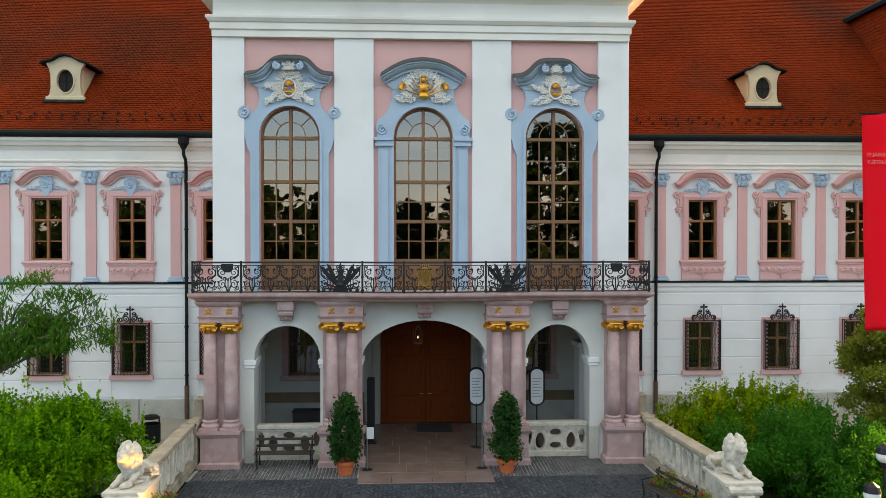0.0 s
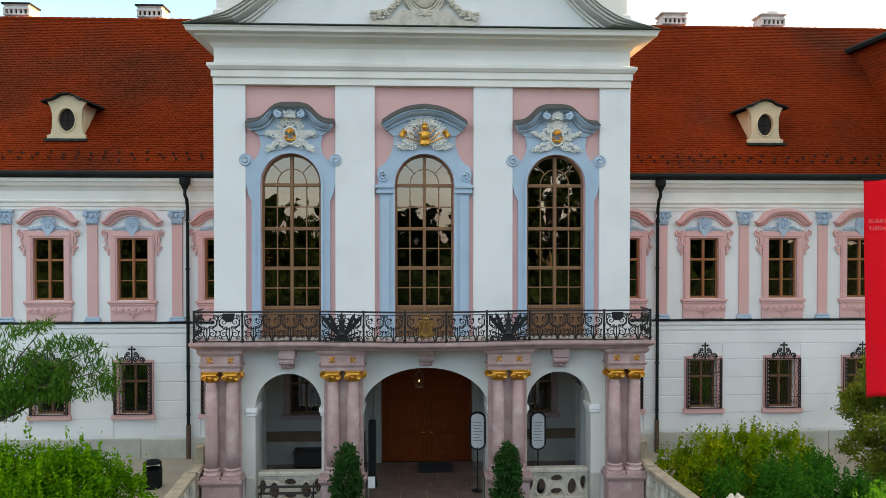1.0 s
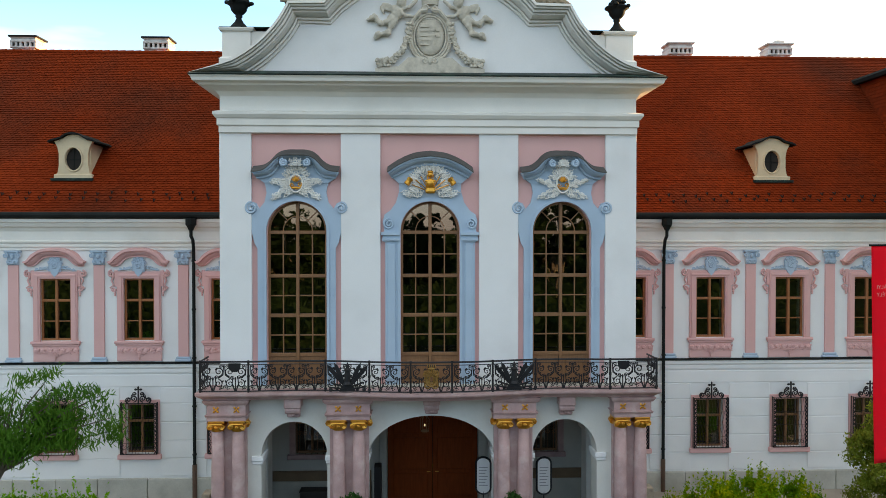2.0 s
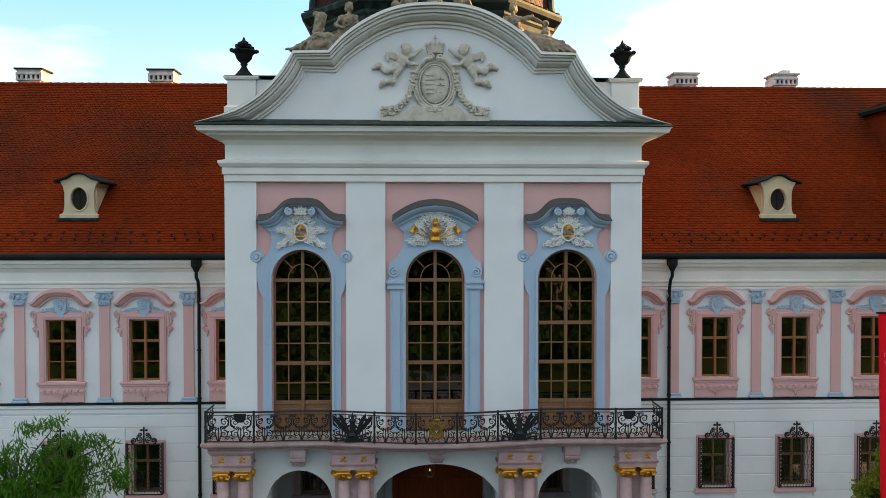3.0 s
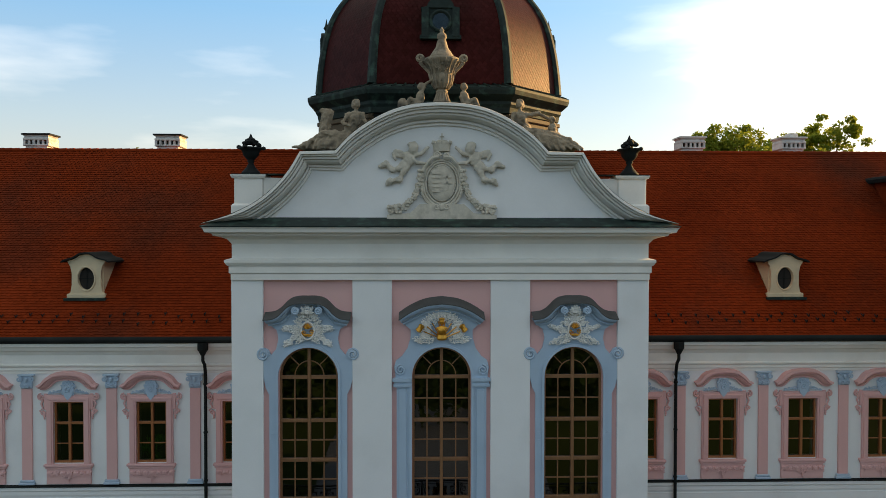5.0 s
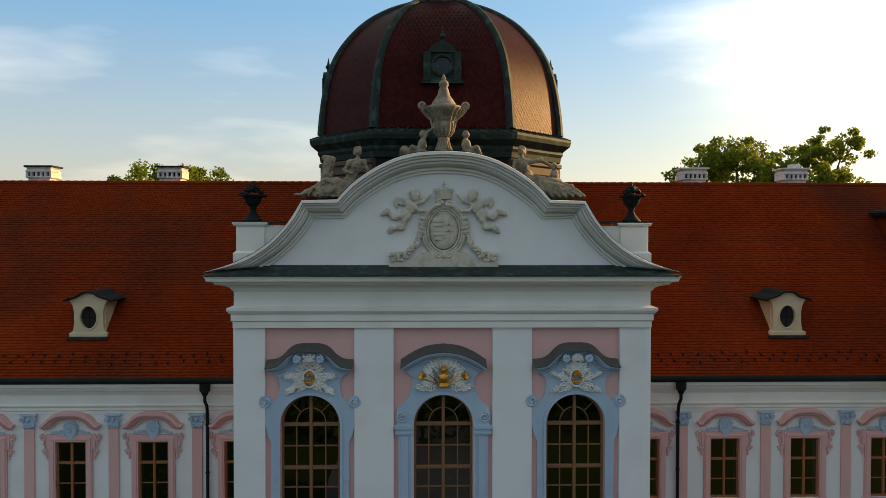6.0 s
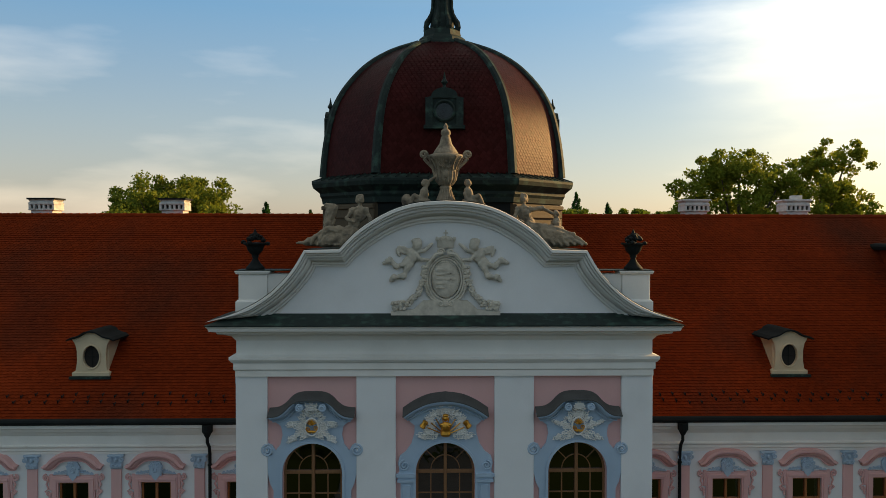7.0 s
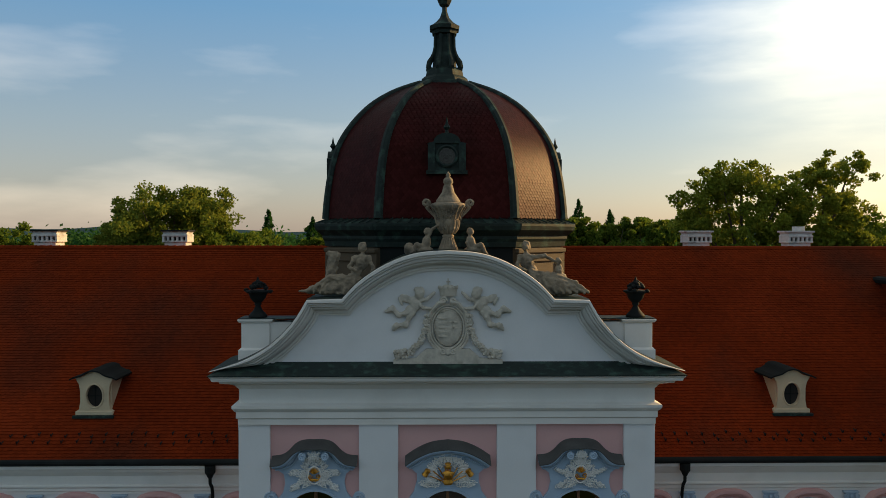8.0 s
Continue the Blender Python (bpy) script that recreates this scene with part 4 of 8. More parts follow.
# outer edge and lower edge of each hood, from its end to its crown
HOOD_S = (catmull([(1.33, 11.94), (1.03, 11.98), (0.82, 12.11), (0.64, 12.3), (0.47, 12.41), (0.24, 12.46), (0, 12.46)], 4), catmull([(1.21, 11.73), (0.94, 11.77), (0.72, 11.87), (0.56, 12.06), (0.45, 12.26), (0.24, 12.34), (0, 12.35)], 4))
HOOD_M = (catmull([(1.33, 11.93), (0.95, 12.18), (0.5, 12.37), (0, 12.44)], 5), catmull([(1.2, 11.76), (0.88, 11.93), (0.48, 12.1), (0, 12.16)], 5))
HOOD_STEPS = [(0.0, 0.1), (0.0, -0.3), (0.2, -0.31), (0.22, -0.24), (0.34, -0.24), (0.36, -0.28), (0.5, -0.24), (0.68, -0.14), (0.7, -0.08), (0.82, -0.08), (0.84, -0.12), (1.0, -0.1), (1.0, 0.1)]


def lace(bm, seed, n, inside, y, size, out):
    """Curls and small leaves strewn over a region of x and z; out: point that the leaves point away from."""
    rng = random.Random(seed)
    x0, x1, z0, z1 = 0.0, 0.86, 11.05, 12.62
    made = 0
    while made < n:
        x, z = rng.uniform(x0, x1), rng.uniform(z0, z1)
        if not inside(x, z):
            continue
        made += 1
        r, turn, a0, dy = size * rng.uniform(0.6, 1.2), rng.choice((-1.2, 1.2)), rng.uniform(0, 6.28), rng.uniform(-0.03, 0.03)
        a = math.atan2(z - out[1], x)
        for m in (-1, 1):
            tube(bm, [(out[0] + m * p[0], p[1], p[2]) for p in curl(x, z, r, turn, a0, y + dy, 9)], 0.019, 4, 0.012)
            blob(bm, out[0] + m * (x + r * 1.1 * math.cos(a)), y + dy - 0.01, z + r * 1.1 * math.sin(a), 0.018, 0.025, size * 0.55, m * (90 - math.degrees(a)), 1)
    return bm


for i, c in enumerate(BAYS):
    side_, hood = (MID_R, HOOD_M) if i == 1 else (SIDE_R, HOOD_S)
    sur = thing("window_surround", c, FY, 5.24, "blue painted window surround with a dark-topped hood and carved crest", "window surround", kind="structure")
    INV = sur.matrix_world.inverted()
    sb = bmesh.new()
    arc = arch_pts(0, 0.98, 10.1, 0.98, 20)
    right = side_[1:]
    for s in (1, -1):
        if s > 0:
            inner_up = sorted([(x, z) for x, z in arc if x >= -1e-6], key=lambda p: -p[1])
            half = [(0.98, 5.24)] + right + [(0, right[-1][1])] + inner_up
            prism(sb, [(c + x, z) for x, z in half], 0.03, FY + 0.02, c)
        else:
            prism(sb, [(c - x, z) for x, z in half[::-1]], 0.03, FY + 0.02, c)
    # raised inner edge
    for s in (-1, 1):
        box(sb, c + s * 0.94, c + s * 1.02, -0.02, 0.05, 5.24, 10.1)
    prism(sb, [(c + x, z) for x, z in arch_pts(0, 1.02, 10.1, 1.02, 20)] + [(c + x, z) for x, z in arch_pts(0, 0.94, 10.1, 0.94, 20)[::-1]], -0.02, 0.05)
    for s in (-1, 1):
        if i == 1:
            box(sb, c + s * 0.96, c + s * 1.52, -0.06, 0.05, 9.8, 9.88)
            box(sb, c + s * 0.96, c + s * 1.55, -0.1, 0.05, 9.97, 10.06)
            box(sb, c + s * 0.96, c + s * 1.5, -0.03, 0.05, 9.88, 9.97)
            tube(sb, curl(c + s * 1.3, 10.32, 0.17, -1.9 * s, math.pi / 2, 0.0, 24), 0.035, 5)
            box(sb, c + s * 1.1, c + s * 1.36, 0.0, 0.05, 5.4, 9.7, 0.02)
        else:
            tube(sb, curl(c + s * 1.4, 10.82, 0.19, -1.9 * s, math.pi / 2, 0.0, 24), 0.04, 5)
            tube(sb, [(c + s * 1.1 + 0.1 * math.cos(a), 0.025, 8.2 + 0.13 * math.sin(a)) for a in [2 * math.pi * k / 12 for k in range(13)]], 0.015, 4)
    part("surround", sb, BLUE, sur).matrix_parent_inverse = INV
    upper, lower = ([(c + x, z) for x, z in e] + [(c - x, z) for x, z in e[::-1][1:]] for e in hood)
    hb = bmesh.new()
    rows_ = [[hb.verts.new((a[0] + (b[0] - a[0]) * f, y, a[1] + (b[1] - a[1]) * f)) for a, b in zip(upper, lower)] for f, y in HOOD_STEPS]
    for a, b in zip(rows_, rows_[1:]):
        for k in range(len(a) - 1):
            hb.faces.new((a[k], a[k + 1], b[k + 1], b[k]))
    hb.faces.new([r[0] for r in rows_])
    hb.faces.new([r[-1] for r in rows_][::-1])
    bmesh.ops.recalc_face_normals(hb, faces=hb.faces)
    # plain field under the hood
    prism(hb, [(x, z + 0.03) for x, z in lower] + [(c - 0.98, 11.6), (c + 0.98, 11.6)], 0.0, FY + 0.01)
    part("hood", hb, BLUE, sur, "blue curved hood moulding").matrix_parent_inverse = INV
    if i != 1:
        for s in (-1, 1):
            vb_ = tube(bmesh.new(), curl(c + s * 0.35, 12.22, 0.12, -1.8 * s, math.pi / 2, -0.31, 22), 0.032, 6)
            blob(vb_, c + s * 0.35, -0.24, 12.22, 0.12, 0.06, 0.12)
            part("volute", vb_, BLUE, sur, "blue spiral volute").matrix_parent_inverse = INV
    fb = bmesh.new()
    ra, rb_ = [[fb.verts.new((c + (x - c) * 1.015, y, z + dz)) for x, z in upper] for y, dz in ((-0.33, 0.014), (FY, 0.21))]
    for k in range(len(ra) - 1):
        fb.faces.new((ra[k], ra[k + 1], rb_[k + 1], rb_[k]))
    fb.faces.new([v for v in ra] + [fb.verts.new((v.co.x, v.co.y, v.co.z - 0.035)) for v in ra[::-1]])
    part("hood_flashing", fb, HOODTOP, sur, "dark weathered sheet covering").matrix_parent_inverse = INV
    ob_ = bmesh.new()
    if i == 1:
        lace(ob_, 5, 60, lambda x, z: 0.4 < math.hypot(x / 0.92, z - 11.5) < 0.68 and z > 11.35, -0.06, 0.085, (c, 11.5))
        lace(ob_, 6, 26, lambda x, z: 0.2 < x < 0.84 and 11.2 < z < 11.5 and z < 11.62 - 0.35 * x + 0.05, -0.06, 0.08, (c, 11.5))
        for k in range(13):
            # tall ribs of the shell
            a = radians(15 + 150 * k / 12)
            blob(ob_, c + 0.54 * math.cos(a), -0.07, 11.5 + 0.55 * math.sin(a), 0.03, 0.045, 0.12, 90 - math.degrees(a), 1)
    else:
        lace(ob_, 7 + i, 44, lambda x, z: 0.22 < math.hypot(x, (z - 11.6) * 0.78) < 0.43 and 11.45 < z < 12.14, -0.06, 0.07, (c, 11.6))
        lace(ob_, 9 + i, 14, lambda x, z: 0.42 < x < 0.76 and abs(z - 11.66 - 0.1 * (x - 0.6)) < 0.07, -0.06, 0.07, (c, 11.5))
        lace(ob_, 11 + i, 28, lambda x, z: 0.12 < x < 0.72 and abs(z - 11.4 + 0.28 * x) < 0.1, -0.06, 0.07, (c, 11.6))
        lace(ob_, 13 + i, 10, lambda x, z: x < 0.17 and 12.15 < z < 12.34, -0.2, 0.055, (c, 12.15))
        for k in range(9):
            a = radians(40 + 100 * k / 8)
            blob(ob_, c + 0.33 * math.cos(a), -0.07, 11.66 + 0.4 * math.sin(a), 0.03, 0.045, 0.1, 90 - math.degrees(a), 1)
        tube(ob_, [(c + 0.2 * math.cos(a), -0.1, 11.58 + 0.27 * math.sin(a)) for a in [2 * math.pi * k / 20 for k in range(21)]], 0.03, 5)
    part("carved_crest", ob_, STUCCO, sur, "white carved shellwork").matrix_parent_inverse = INV
    gb_ = bmesh.new()
    if i == 1:
        for k in range(8):
            a = radians(22 + 136 * k / 7)
            tube(gb_, [(c, -0.13, 11.32), (c + 0.62 * math.cos(a), -0.12, 11.36 + 0.52 * math.sin(a))], 0.018, 5)
        for s in (-1, 1):
            lathe(gb_, [(0.06, -0.13), (0.1, -0.1), (0.08, 0.0), (0.1, 0.1), (0.06, 0.13)], 10)
            bmesh.ops.transform(gb_, matrix=pose(c + s * 0.68, -0.15, 11.66, 0, -s * 35, 0), verts=gb_.verts[-50:])
        blob(gb_, c, -0.18, 11.86, 0.085, 0.07, 0.1)
        blob(gb_, c, -0.18, 11.95, 0.1, 0.08, 0.05)
        blob(gb_, c, -0.17, 11.6, 0.14, 0.09, 0.16)
        blob(gb_, c, -0.17, 11.66, 0.19, 0.07, 0.07)
        lathe(gb_, [(0.12, 11.28), (0.16, 11.34), (0.13, 11.44), (0.15, 11.5)], 12, (c, -0.14, 0), sy=0.5)
    else:
        for k in range(7):
            a = radians(35 + 110 * k / 6)
            blob(gb_, c + 0.1 * math.cos(a), -0.13, 11.6 + 0.15 * math.sin(a), 0.022, 0.03, 0.1, 90 - math.degrees(a), 1)
        blob(gb_, c, -0.13, 11.45, 0.13, 0.04, 0.04)
        for s in (-1, 1):
            tube(gb_, curl(c + s * 0.12, 11.55, 0.07, s * 1.2, 0, -0.12, 12), 0.018, 5)
            tube(gb_, [(c + s * 0.02, -0.13, 11.4), (c + s * 0.12, -0.13, 11.44), (c + s * 0.18, -0.13, 11.54)], 0.02, 5)
    part("gilded_emblem", gb_, GOLD, sur, "gilded relief").matrix_parent_inverse = INV


# wing windows, upper storey: frame, panes and pink surround
def upper_window(i, c, seed):
    win = thing("window_%d" % i, c, WY, 6.08, "upper wing window with orange wooden cross frame and pink surround", "window", kind="structure")
    rnd = random.Random(seed)
    fb = bmesh.new()
    y0, y1 = 0.05, 0.15
    for s in (-1, 1):
        box(fb, s * 0.49, s * 0.56, y0, y1, 0.08, 2.23)
    box(fb, -0.56, 0.56, y0, y1, 0, 0.08)
    box(fb, -0.56, 0.56, y0, y1, 2.23, 2.3)
    box(fb, -0.045, 0.045, y0 - 0.03, y1, 0.02, 2.28, 0.01)
    box(fb, -0.52, 0.52, y0 - 0.02, y1, 1.44, 1.53, 0.01)
    for s in (-1, 1):
        box(fb, s * 0.05, s * 0.5, y0 + 0.02, y1 - 0.03, 0.7, 0.735)
    part("window_frame", fb, REDWOOD, win)
    for s in (-1, 1):
        for z0, z1 in ((0.06, 0.72), (0.72, 1.46), (1.5, 2.25)):
            a, b = sorted((s * 0.04, s * 0.5))
            pane(win, a, b, z0, z1, y0 + 0.05, rnd, lean=0.006)
    # moulded pink frame
    sb = bmesh.new()
    for s in (-1, 1):
        box(sb, s * 0.56, s * 0.8, -0.08, 0.02, -0.02, 2.3)
        box(sb, s * 0.62, s * 0.75, -0.11, 0.0, 0.0, 2.36)
        box(sb, s * 0.78, s * 0.9, -0.06, 0.02, 2.0, 2.6, 0.015)
        tube(sb, curl(s * 1.0, 2.48, 0.13, -1.5 * s, math.pi / 2, -0.06, 16), 0.035, 5)
        tube(sb, [(s * 0.92, -0.05, 2.4), (s * 1.0, -0.05, 2.22), (s * 0.93, -0.05, 2.05), (s * 1.06, -0.05, 1.96), (s * 0.95, -0.05, 1.86)], 0.045, 5, 0.02)
        tube(sb, curl(s * 0.93, 1.9, 0.1, 1.3 * s, 0, -0.05, 12), 0.03, 5)
        for z_, r_ in ((1.86, 0.06), (1.76, 0.05), (1.68, 0.035)):
            blob(sb, s * 0.88, -0.05, z_, r_, 0.04, r_ * 1.3, sub=1)
    box(sb, -0.8, 0.8, -0.08, 0.02, 2.3, 2.56)
    box(sb, -0.75, 0.75, -0.11, 0.0, 2.36, 2.46, 0.015)
    part("surround", sb, PINK, win, "pink moulded surround")
    ab = boxed(-0.82, 0.82, -0.06, 0.02, -0.78, -0.12, 0.015)
    box(ab, -0.9, 0.9, -0.14, 0.02, -0.12, -0.02, 0.02)
    box(ab, -0.86, 0.86, -0.1, 0.02, -0.2, -0.12, 0.02)
    for k in range(7):
        x = -0.72 + 0.24 * k
        blob(ab, x, -0.07, -0.36, 0.1, 0.05, 0.09, sub=1)
        tube(ab, curl(x, -0.4, 0.1, 1.2, 0.3 * k, -0.075, 10), 0.022, 4)
        tube(ab, curl(x + 0.08, -0.44, 0.07, -1.2, 0.9 * k, -0.08, 10), 0.02, 4)
        blob(ab, x + 0.1, -0.07, -0.34, 0.035, 0.04, 0.08, 35, 1)
    for k in range(7):
        tube(ab, curl(0.07 * (k - 3), -0.46 - 0.03 * (3 - abs(k - 3)), 0.06, (-1) ** k * 1.2, k, -0.09, 10), 0.02, 4)
    for k in range(3):
        blob(ab, 0, -0.08, -0.56 - 0.06 * k, 0.05 - 0.012 * k, 0.04, 0.05, sub=1)
    part("apron", ab, PINK, win, "pink apron with carved garland")
    top = catmull([(1.1, 2.93), (0.96, 2.99), (0.78, 3.2), (0.5, 3.36), (0.25, 3.41), (0, 3.42)], 4)
    low = catmull([(1.0, 2.75), (0.82, 2.75), (0.66, 2.84), (0.46, 3.02), (0.22, 3.09), (0, 3.1)], 4)
    hb = bmesh.new()
    up_, lo_ = (e + [(-x, z) for x, z in e[::-1][1:]] for e in (top, low))
    rows_ = [[hb.verts.new((a[0] + (b[0] - a[0]) * f, y, a[1] + (b[1] - a[1]) * f)) for a, b in zip(up_, lo_)] for f, y in ((-0.1, 0.02), (0.0, -0.26), (0.3, -0.27), (0.32, -0.2), (0.45, -0.2), (0.47, -0.23), (0.7, -0.16), (0.85, -0.08), (0.87, -0.1), (1.0, -0.1), (1.0, 0.02))]
    for a, b in zip(rows_, rows_[1:]):
        for k in range(len(a) - 1):
            hb.faces.new((a[k], a[k + 1], b[k + 1], b[k]))
    hb.faces.new([r[0] for r in rows_])
    hb.faces.new([r[-1] for r in rows_][::-1])
    bmesh.ops.recalc_face_normals(hb, faces=hb.faces)
    part("hood", hb, PINK, win, "pink curved hood")
    ob_ = bmesh.new()
    scrollwork(ob_, 0, -0.1, 2.78, 0.3, 31, 0.024)
    for s in (-1, 1):
        for k in range(4):
            tube(ob_, curl(s * (0.3 + 0.12 * k), 2.7 - 0.02 * k, 0.075 - 0.008 * k, s * 1.3, k, -0.06, 10), 0.022, 4)
            blob(ob_, s * (0.34 + 0.12 * k), -0.06, 2.66 - 0.015 * k, 0.06, 0.03, 0.03, s * 15, 1)
        tube(ob_, curl(s * 0.12, 2.98, 0.11, -1.4 * s, -math.pi / 2, -0.11, 14), 0.03, 5)
    prism(ob_, [(0, 2.36), (0.12, 2.5), (0.2, 2.72), (0.22, 2.95), (0.1, 3.05), (-0.1, 3.05), (-0.22, 2.95), (-0.2, 2.72), (-0.12, 2.5)], -0.12, 0.02)
    tube(ob_, curl(0, 2.76, 0.12, 1.4, 0.4, -0.13, 14), 0.03, 5)
    part("carved_shield", ob_, BLUE, win, "blue carved shell and leaves")
    return win


def ground_window(i, c):
    win = thing("window_%d" % i, c, WY, 1.84, "ground floor window behind a black iron basket grille", "window", kind="structure")
    rnd = random.Random(i)
    fb = bmesh.new()
    y0, y1 = 0.2, 0.3
    for s in (-1, 1):
        box(fb, s * 0.46, s * 0.52, y0, y1, 0.07, 1.8)
    box(fb, -0.52, 0.52, y0, y1, 0, 0.07)
    box(fb, -0.52, 0.52, y0, y1, 1.8, 1.86)
    box(fb, -0.04, 0.04, y0 - 0.02, y1, 0.02, 1.84, 0.01)
    box(fb, -0.5, 0.5, y0 - 0.02, y1, 1.15, 1.23, 0.01)
    part("window_frame", fb, WOOD, win)
    for s in (-1, 1):
        for z0, z1 in ((0.05, 0.6), (0.6, 1.17), (1.2, 1.82)):
            a, b = sorted((s * 0.035, s * 0.47))
            pane(win, a, b, z0, z1, y0 + 0.05, rnd, lean=0.006)
    sb = bmesh.new()
    for s in (-1, 1):
        box(sb, s * 0.52, s * 0.73, -0.06, 0.02, 0, 1.86)
    box(sb, -0.73, 0.73, -0.06, 0.02, 1.86, 2.02)
    part("surround", sb, PINK, win, "pink stone surround")
    part("window_sill", boxed(-0.8, 0.8, -0.16, 0.02, -0.18, 0.0, 0.02), PINK, win, "pink stone sill")
    gb_ = bmesh.new()
    Y = -0.2
    for s in (-1, 1):
        for y in (Y, -0.07):
            tube(gb_, [(s * 0.66, y, 0.02), (s * 0.66, y, 1.95)], 0.02, 4)
        pts = []
        for k in range(13):
            pts.append((s * (0.61 + 0.05 * (-1) ** k), Y, 0.05 + 1.85 * k / 12))
        tube(gb_, pts, 0.02, 4)
        tube(gb_, [(s * (1.22 - abs(p[0])), p[1], p[2]) for p in pts], 0.02, 4)
    for z in (0.04, 1.92):
        tube(gb_, [(-0.66, -0.05, z), (-0.66, Y, z), (0.66, Y, z), (0.66, -0.05, z)], 0.02, 4)
    for z in (0.45, 0.9, 1.4):
        tube(gb_, [(-0.66, Y, z), (0.66, Y, z)], 0.009, 4)
    for k in range(9):
        x = -0.48 + 0.12 * k
        tube(gb_, [(x, Y, 0.04), (x + 0.06, Y, 0.5), (x - 0.06, Y, 1.0), (x + 0.06, Y, 1.5), (x, Y, 1.92)], 0.008, 3)
        tube(gb_, curl(x, 0.25, 0.09, 1.2, k, Y, 10), 0.009, 3)
    for s in (-1, 1):
        tube(gb_, curl(s * 0.36, 2.05, 0.12, 1.4 * s, -math.pi / 2, Y, 14), 0.026, 4)
        tube(gb_, [(s * 0.4, Y, 1.93), (s * 0.44, Y, 2.04), (s * 0.36, Y, 2.1), (s * 0.27, Y, 2.12), (s * 0.24, Y, 2.24), (s * 0.12, Y, 2.28)], 0.022, 4)
        tube(gb_, curl(s * 0.17, 2.1, 0.13, -1.5 * s, -math.pi / 2, Y, 16), 0.026, 4)
        tube(gb_, curl(s * 0.13, 2.27, 0.09, 1.4 * s, -math.pi / 2, Y, 14), 0.024, 4)
        blob(gb_, s * 0.09, Y, 2.44, 0.07, 0.025, 0.045, sub=1)
    tube(gb_, [(0, Y, 1.92), (0, Y, 2.52)], 0.03, 4)
    blob(gb_, 0, Y, 2.5, 0.04, 0.02, 0.08, sub=1)
    part("iron_grille", gb_, IRON, win, "black wrought iron grille with scrolled crest")
    return win


num = 10
for side in ("left", "right"):
    for c in UP_W[side]:
        upper_window(num, c, num)
        ground_window(num + 1, c)
        num += 2

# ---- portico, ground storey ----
# cream copy greyed for grime and for the weaker light at ground level
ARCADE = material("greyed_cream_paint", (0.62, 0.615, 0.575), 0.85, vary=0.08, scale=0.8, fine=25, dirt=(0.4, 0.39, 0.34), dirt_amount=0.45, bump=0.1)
DADO = material("brown_dado_stone", (0.2, 0.13, 0.075), 0.7, vary=0.2, scale=2, fine=24)
AY0, AY1 = -0.3, 0.5
portico = thing("portico", 0, 0, GZ, "white arcaded portico with paired pink marble columns", "portico", kind="structure")
PINV = portico.matrix_world.inverted()


def pp(name, bm, mat, label="", parent=None, smooth=False):
    ob = part(name, bm, mat, parent or portico, label, smooth)
    if parent is None:
        ob.matrix_parent_inverse = PINV
    return ob


ab = bmesh.new()
opening_wall(ab, -6.5, -3.0, GZ, 5.0, -4.24, 1.02, GZ, 3.12, 1.05, AY0, AY1)
opening_wall(ab, -3.0, 3.0, GZ, 5.0, 0.03, 1.98, GZ, 3.0, 1.32, AY0, AY1, 22)
opening_wall(ab, 3.0, 6.5, GZ, 5.0, 4.24, 1.02, GZ, 3.12, 1.05, AY0, AY1)
pp("arcade", ab, ARCADE)
for s in (-1, 1):
    pp("side_wall", boxed(s * 6.1, s * 6.5, AY1, 4.6, GZ, 5.0), WHITE)
    ib = bmesh.new()
    box(ib, s * 2.2, s * 2.75, 2.6, 3.4, GZ, 3.2)
    box(ib, s * 2.1, s * 2.85, 2.5, 3.5, 3.0, 3.2, 0.03)
    box(ib, s * 5.6, s * 6.1, 2.6, 3.4, GZ, 3.2)
    box(ib, s * 5.5, s * 6.1, 2.5, 3.5, 3.0, 3.2, 0.03)
    pp("inner_pier", ib, CREAM)
    pp("inner_dado", boxed(s * 2.18, s * 6.08, 4.5, 4.6, GZ, 0.75), PLINTH, "grey stone dado")
    for c, hw, zi in ((s * 4.24, 1.02, 2.95), (0.03, 1.98, 2.95)):
        for t in ((-1, 1) if abs(c) > 1 else (s,)):
            x = c + t * hw
            mb = boxed(x - 0.07 if t > 0 else x - 0.3, x + 0.3 if t > 0 else x + 0.07, AY0 - 0.07, AY1 + 0.02, zi, zi + 0.16, 0.02)
            box(mb, x - 0.04 if t > 0 else x - 0.28, x + 0.28 if t > 0 else x + 0.04, AY0 - 0.04, AY1 + 0.01, zi - 0.1, zi, 0.02)
            pp("impost", mb, WHITE)
            pp("jamb_foot", boxed(x - 0.02 if t > 0 else x - 0.3, x + 0.3 if t > 0 else x + 0.02, AY0 - 0.05, AY1 + 0.015, GZ, 0.95, 0.02), PLINTH)
for c, z in ((-4.24, 4.56), (0.03, 4.62), (4.24, 4.56)):
    kb = boxed(c - 0.2, c + 0.2, AY0 - 0.18, AY0 + 0.02, z - 0.22, z + 0.1, 0.03)
    box(kb, c - 0.26, c + 0.26, AY0 - 0.42, AY0 + 0.02, z + 0.1, 4.98, 0.03)
    tube(kb, [(c - 0.23, AY0 - 0.26, z + 0.04), (c + 0.23, AY0 - 0.26, z + 0.04)], 0.12, 10)
    tube(kb, curl(c - 0.1, z + 0.05, 0.1, 1.5, 0, AY0 - 0.2, 14), 0.03, 5)
    tube(kb, curl(c + 0.1, z + 0.05, 0.1, -1.5, math.pi, AY0 - 0.2, 14), 0.03, 5)
    blob(kb, c, AY0 - 0.2, z - 0.1, 0.1, 0.06, 0.1, sub=1)
    pp("keystone", kb, PINKSTONE, "carved pink keystone")


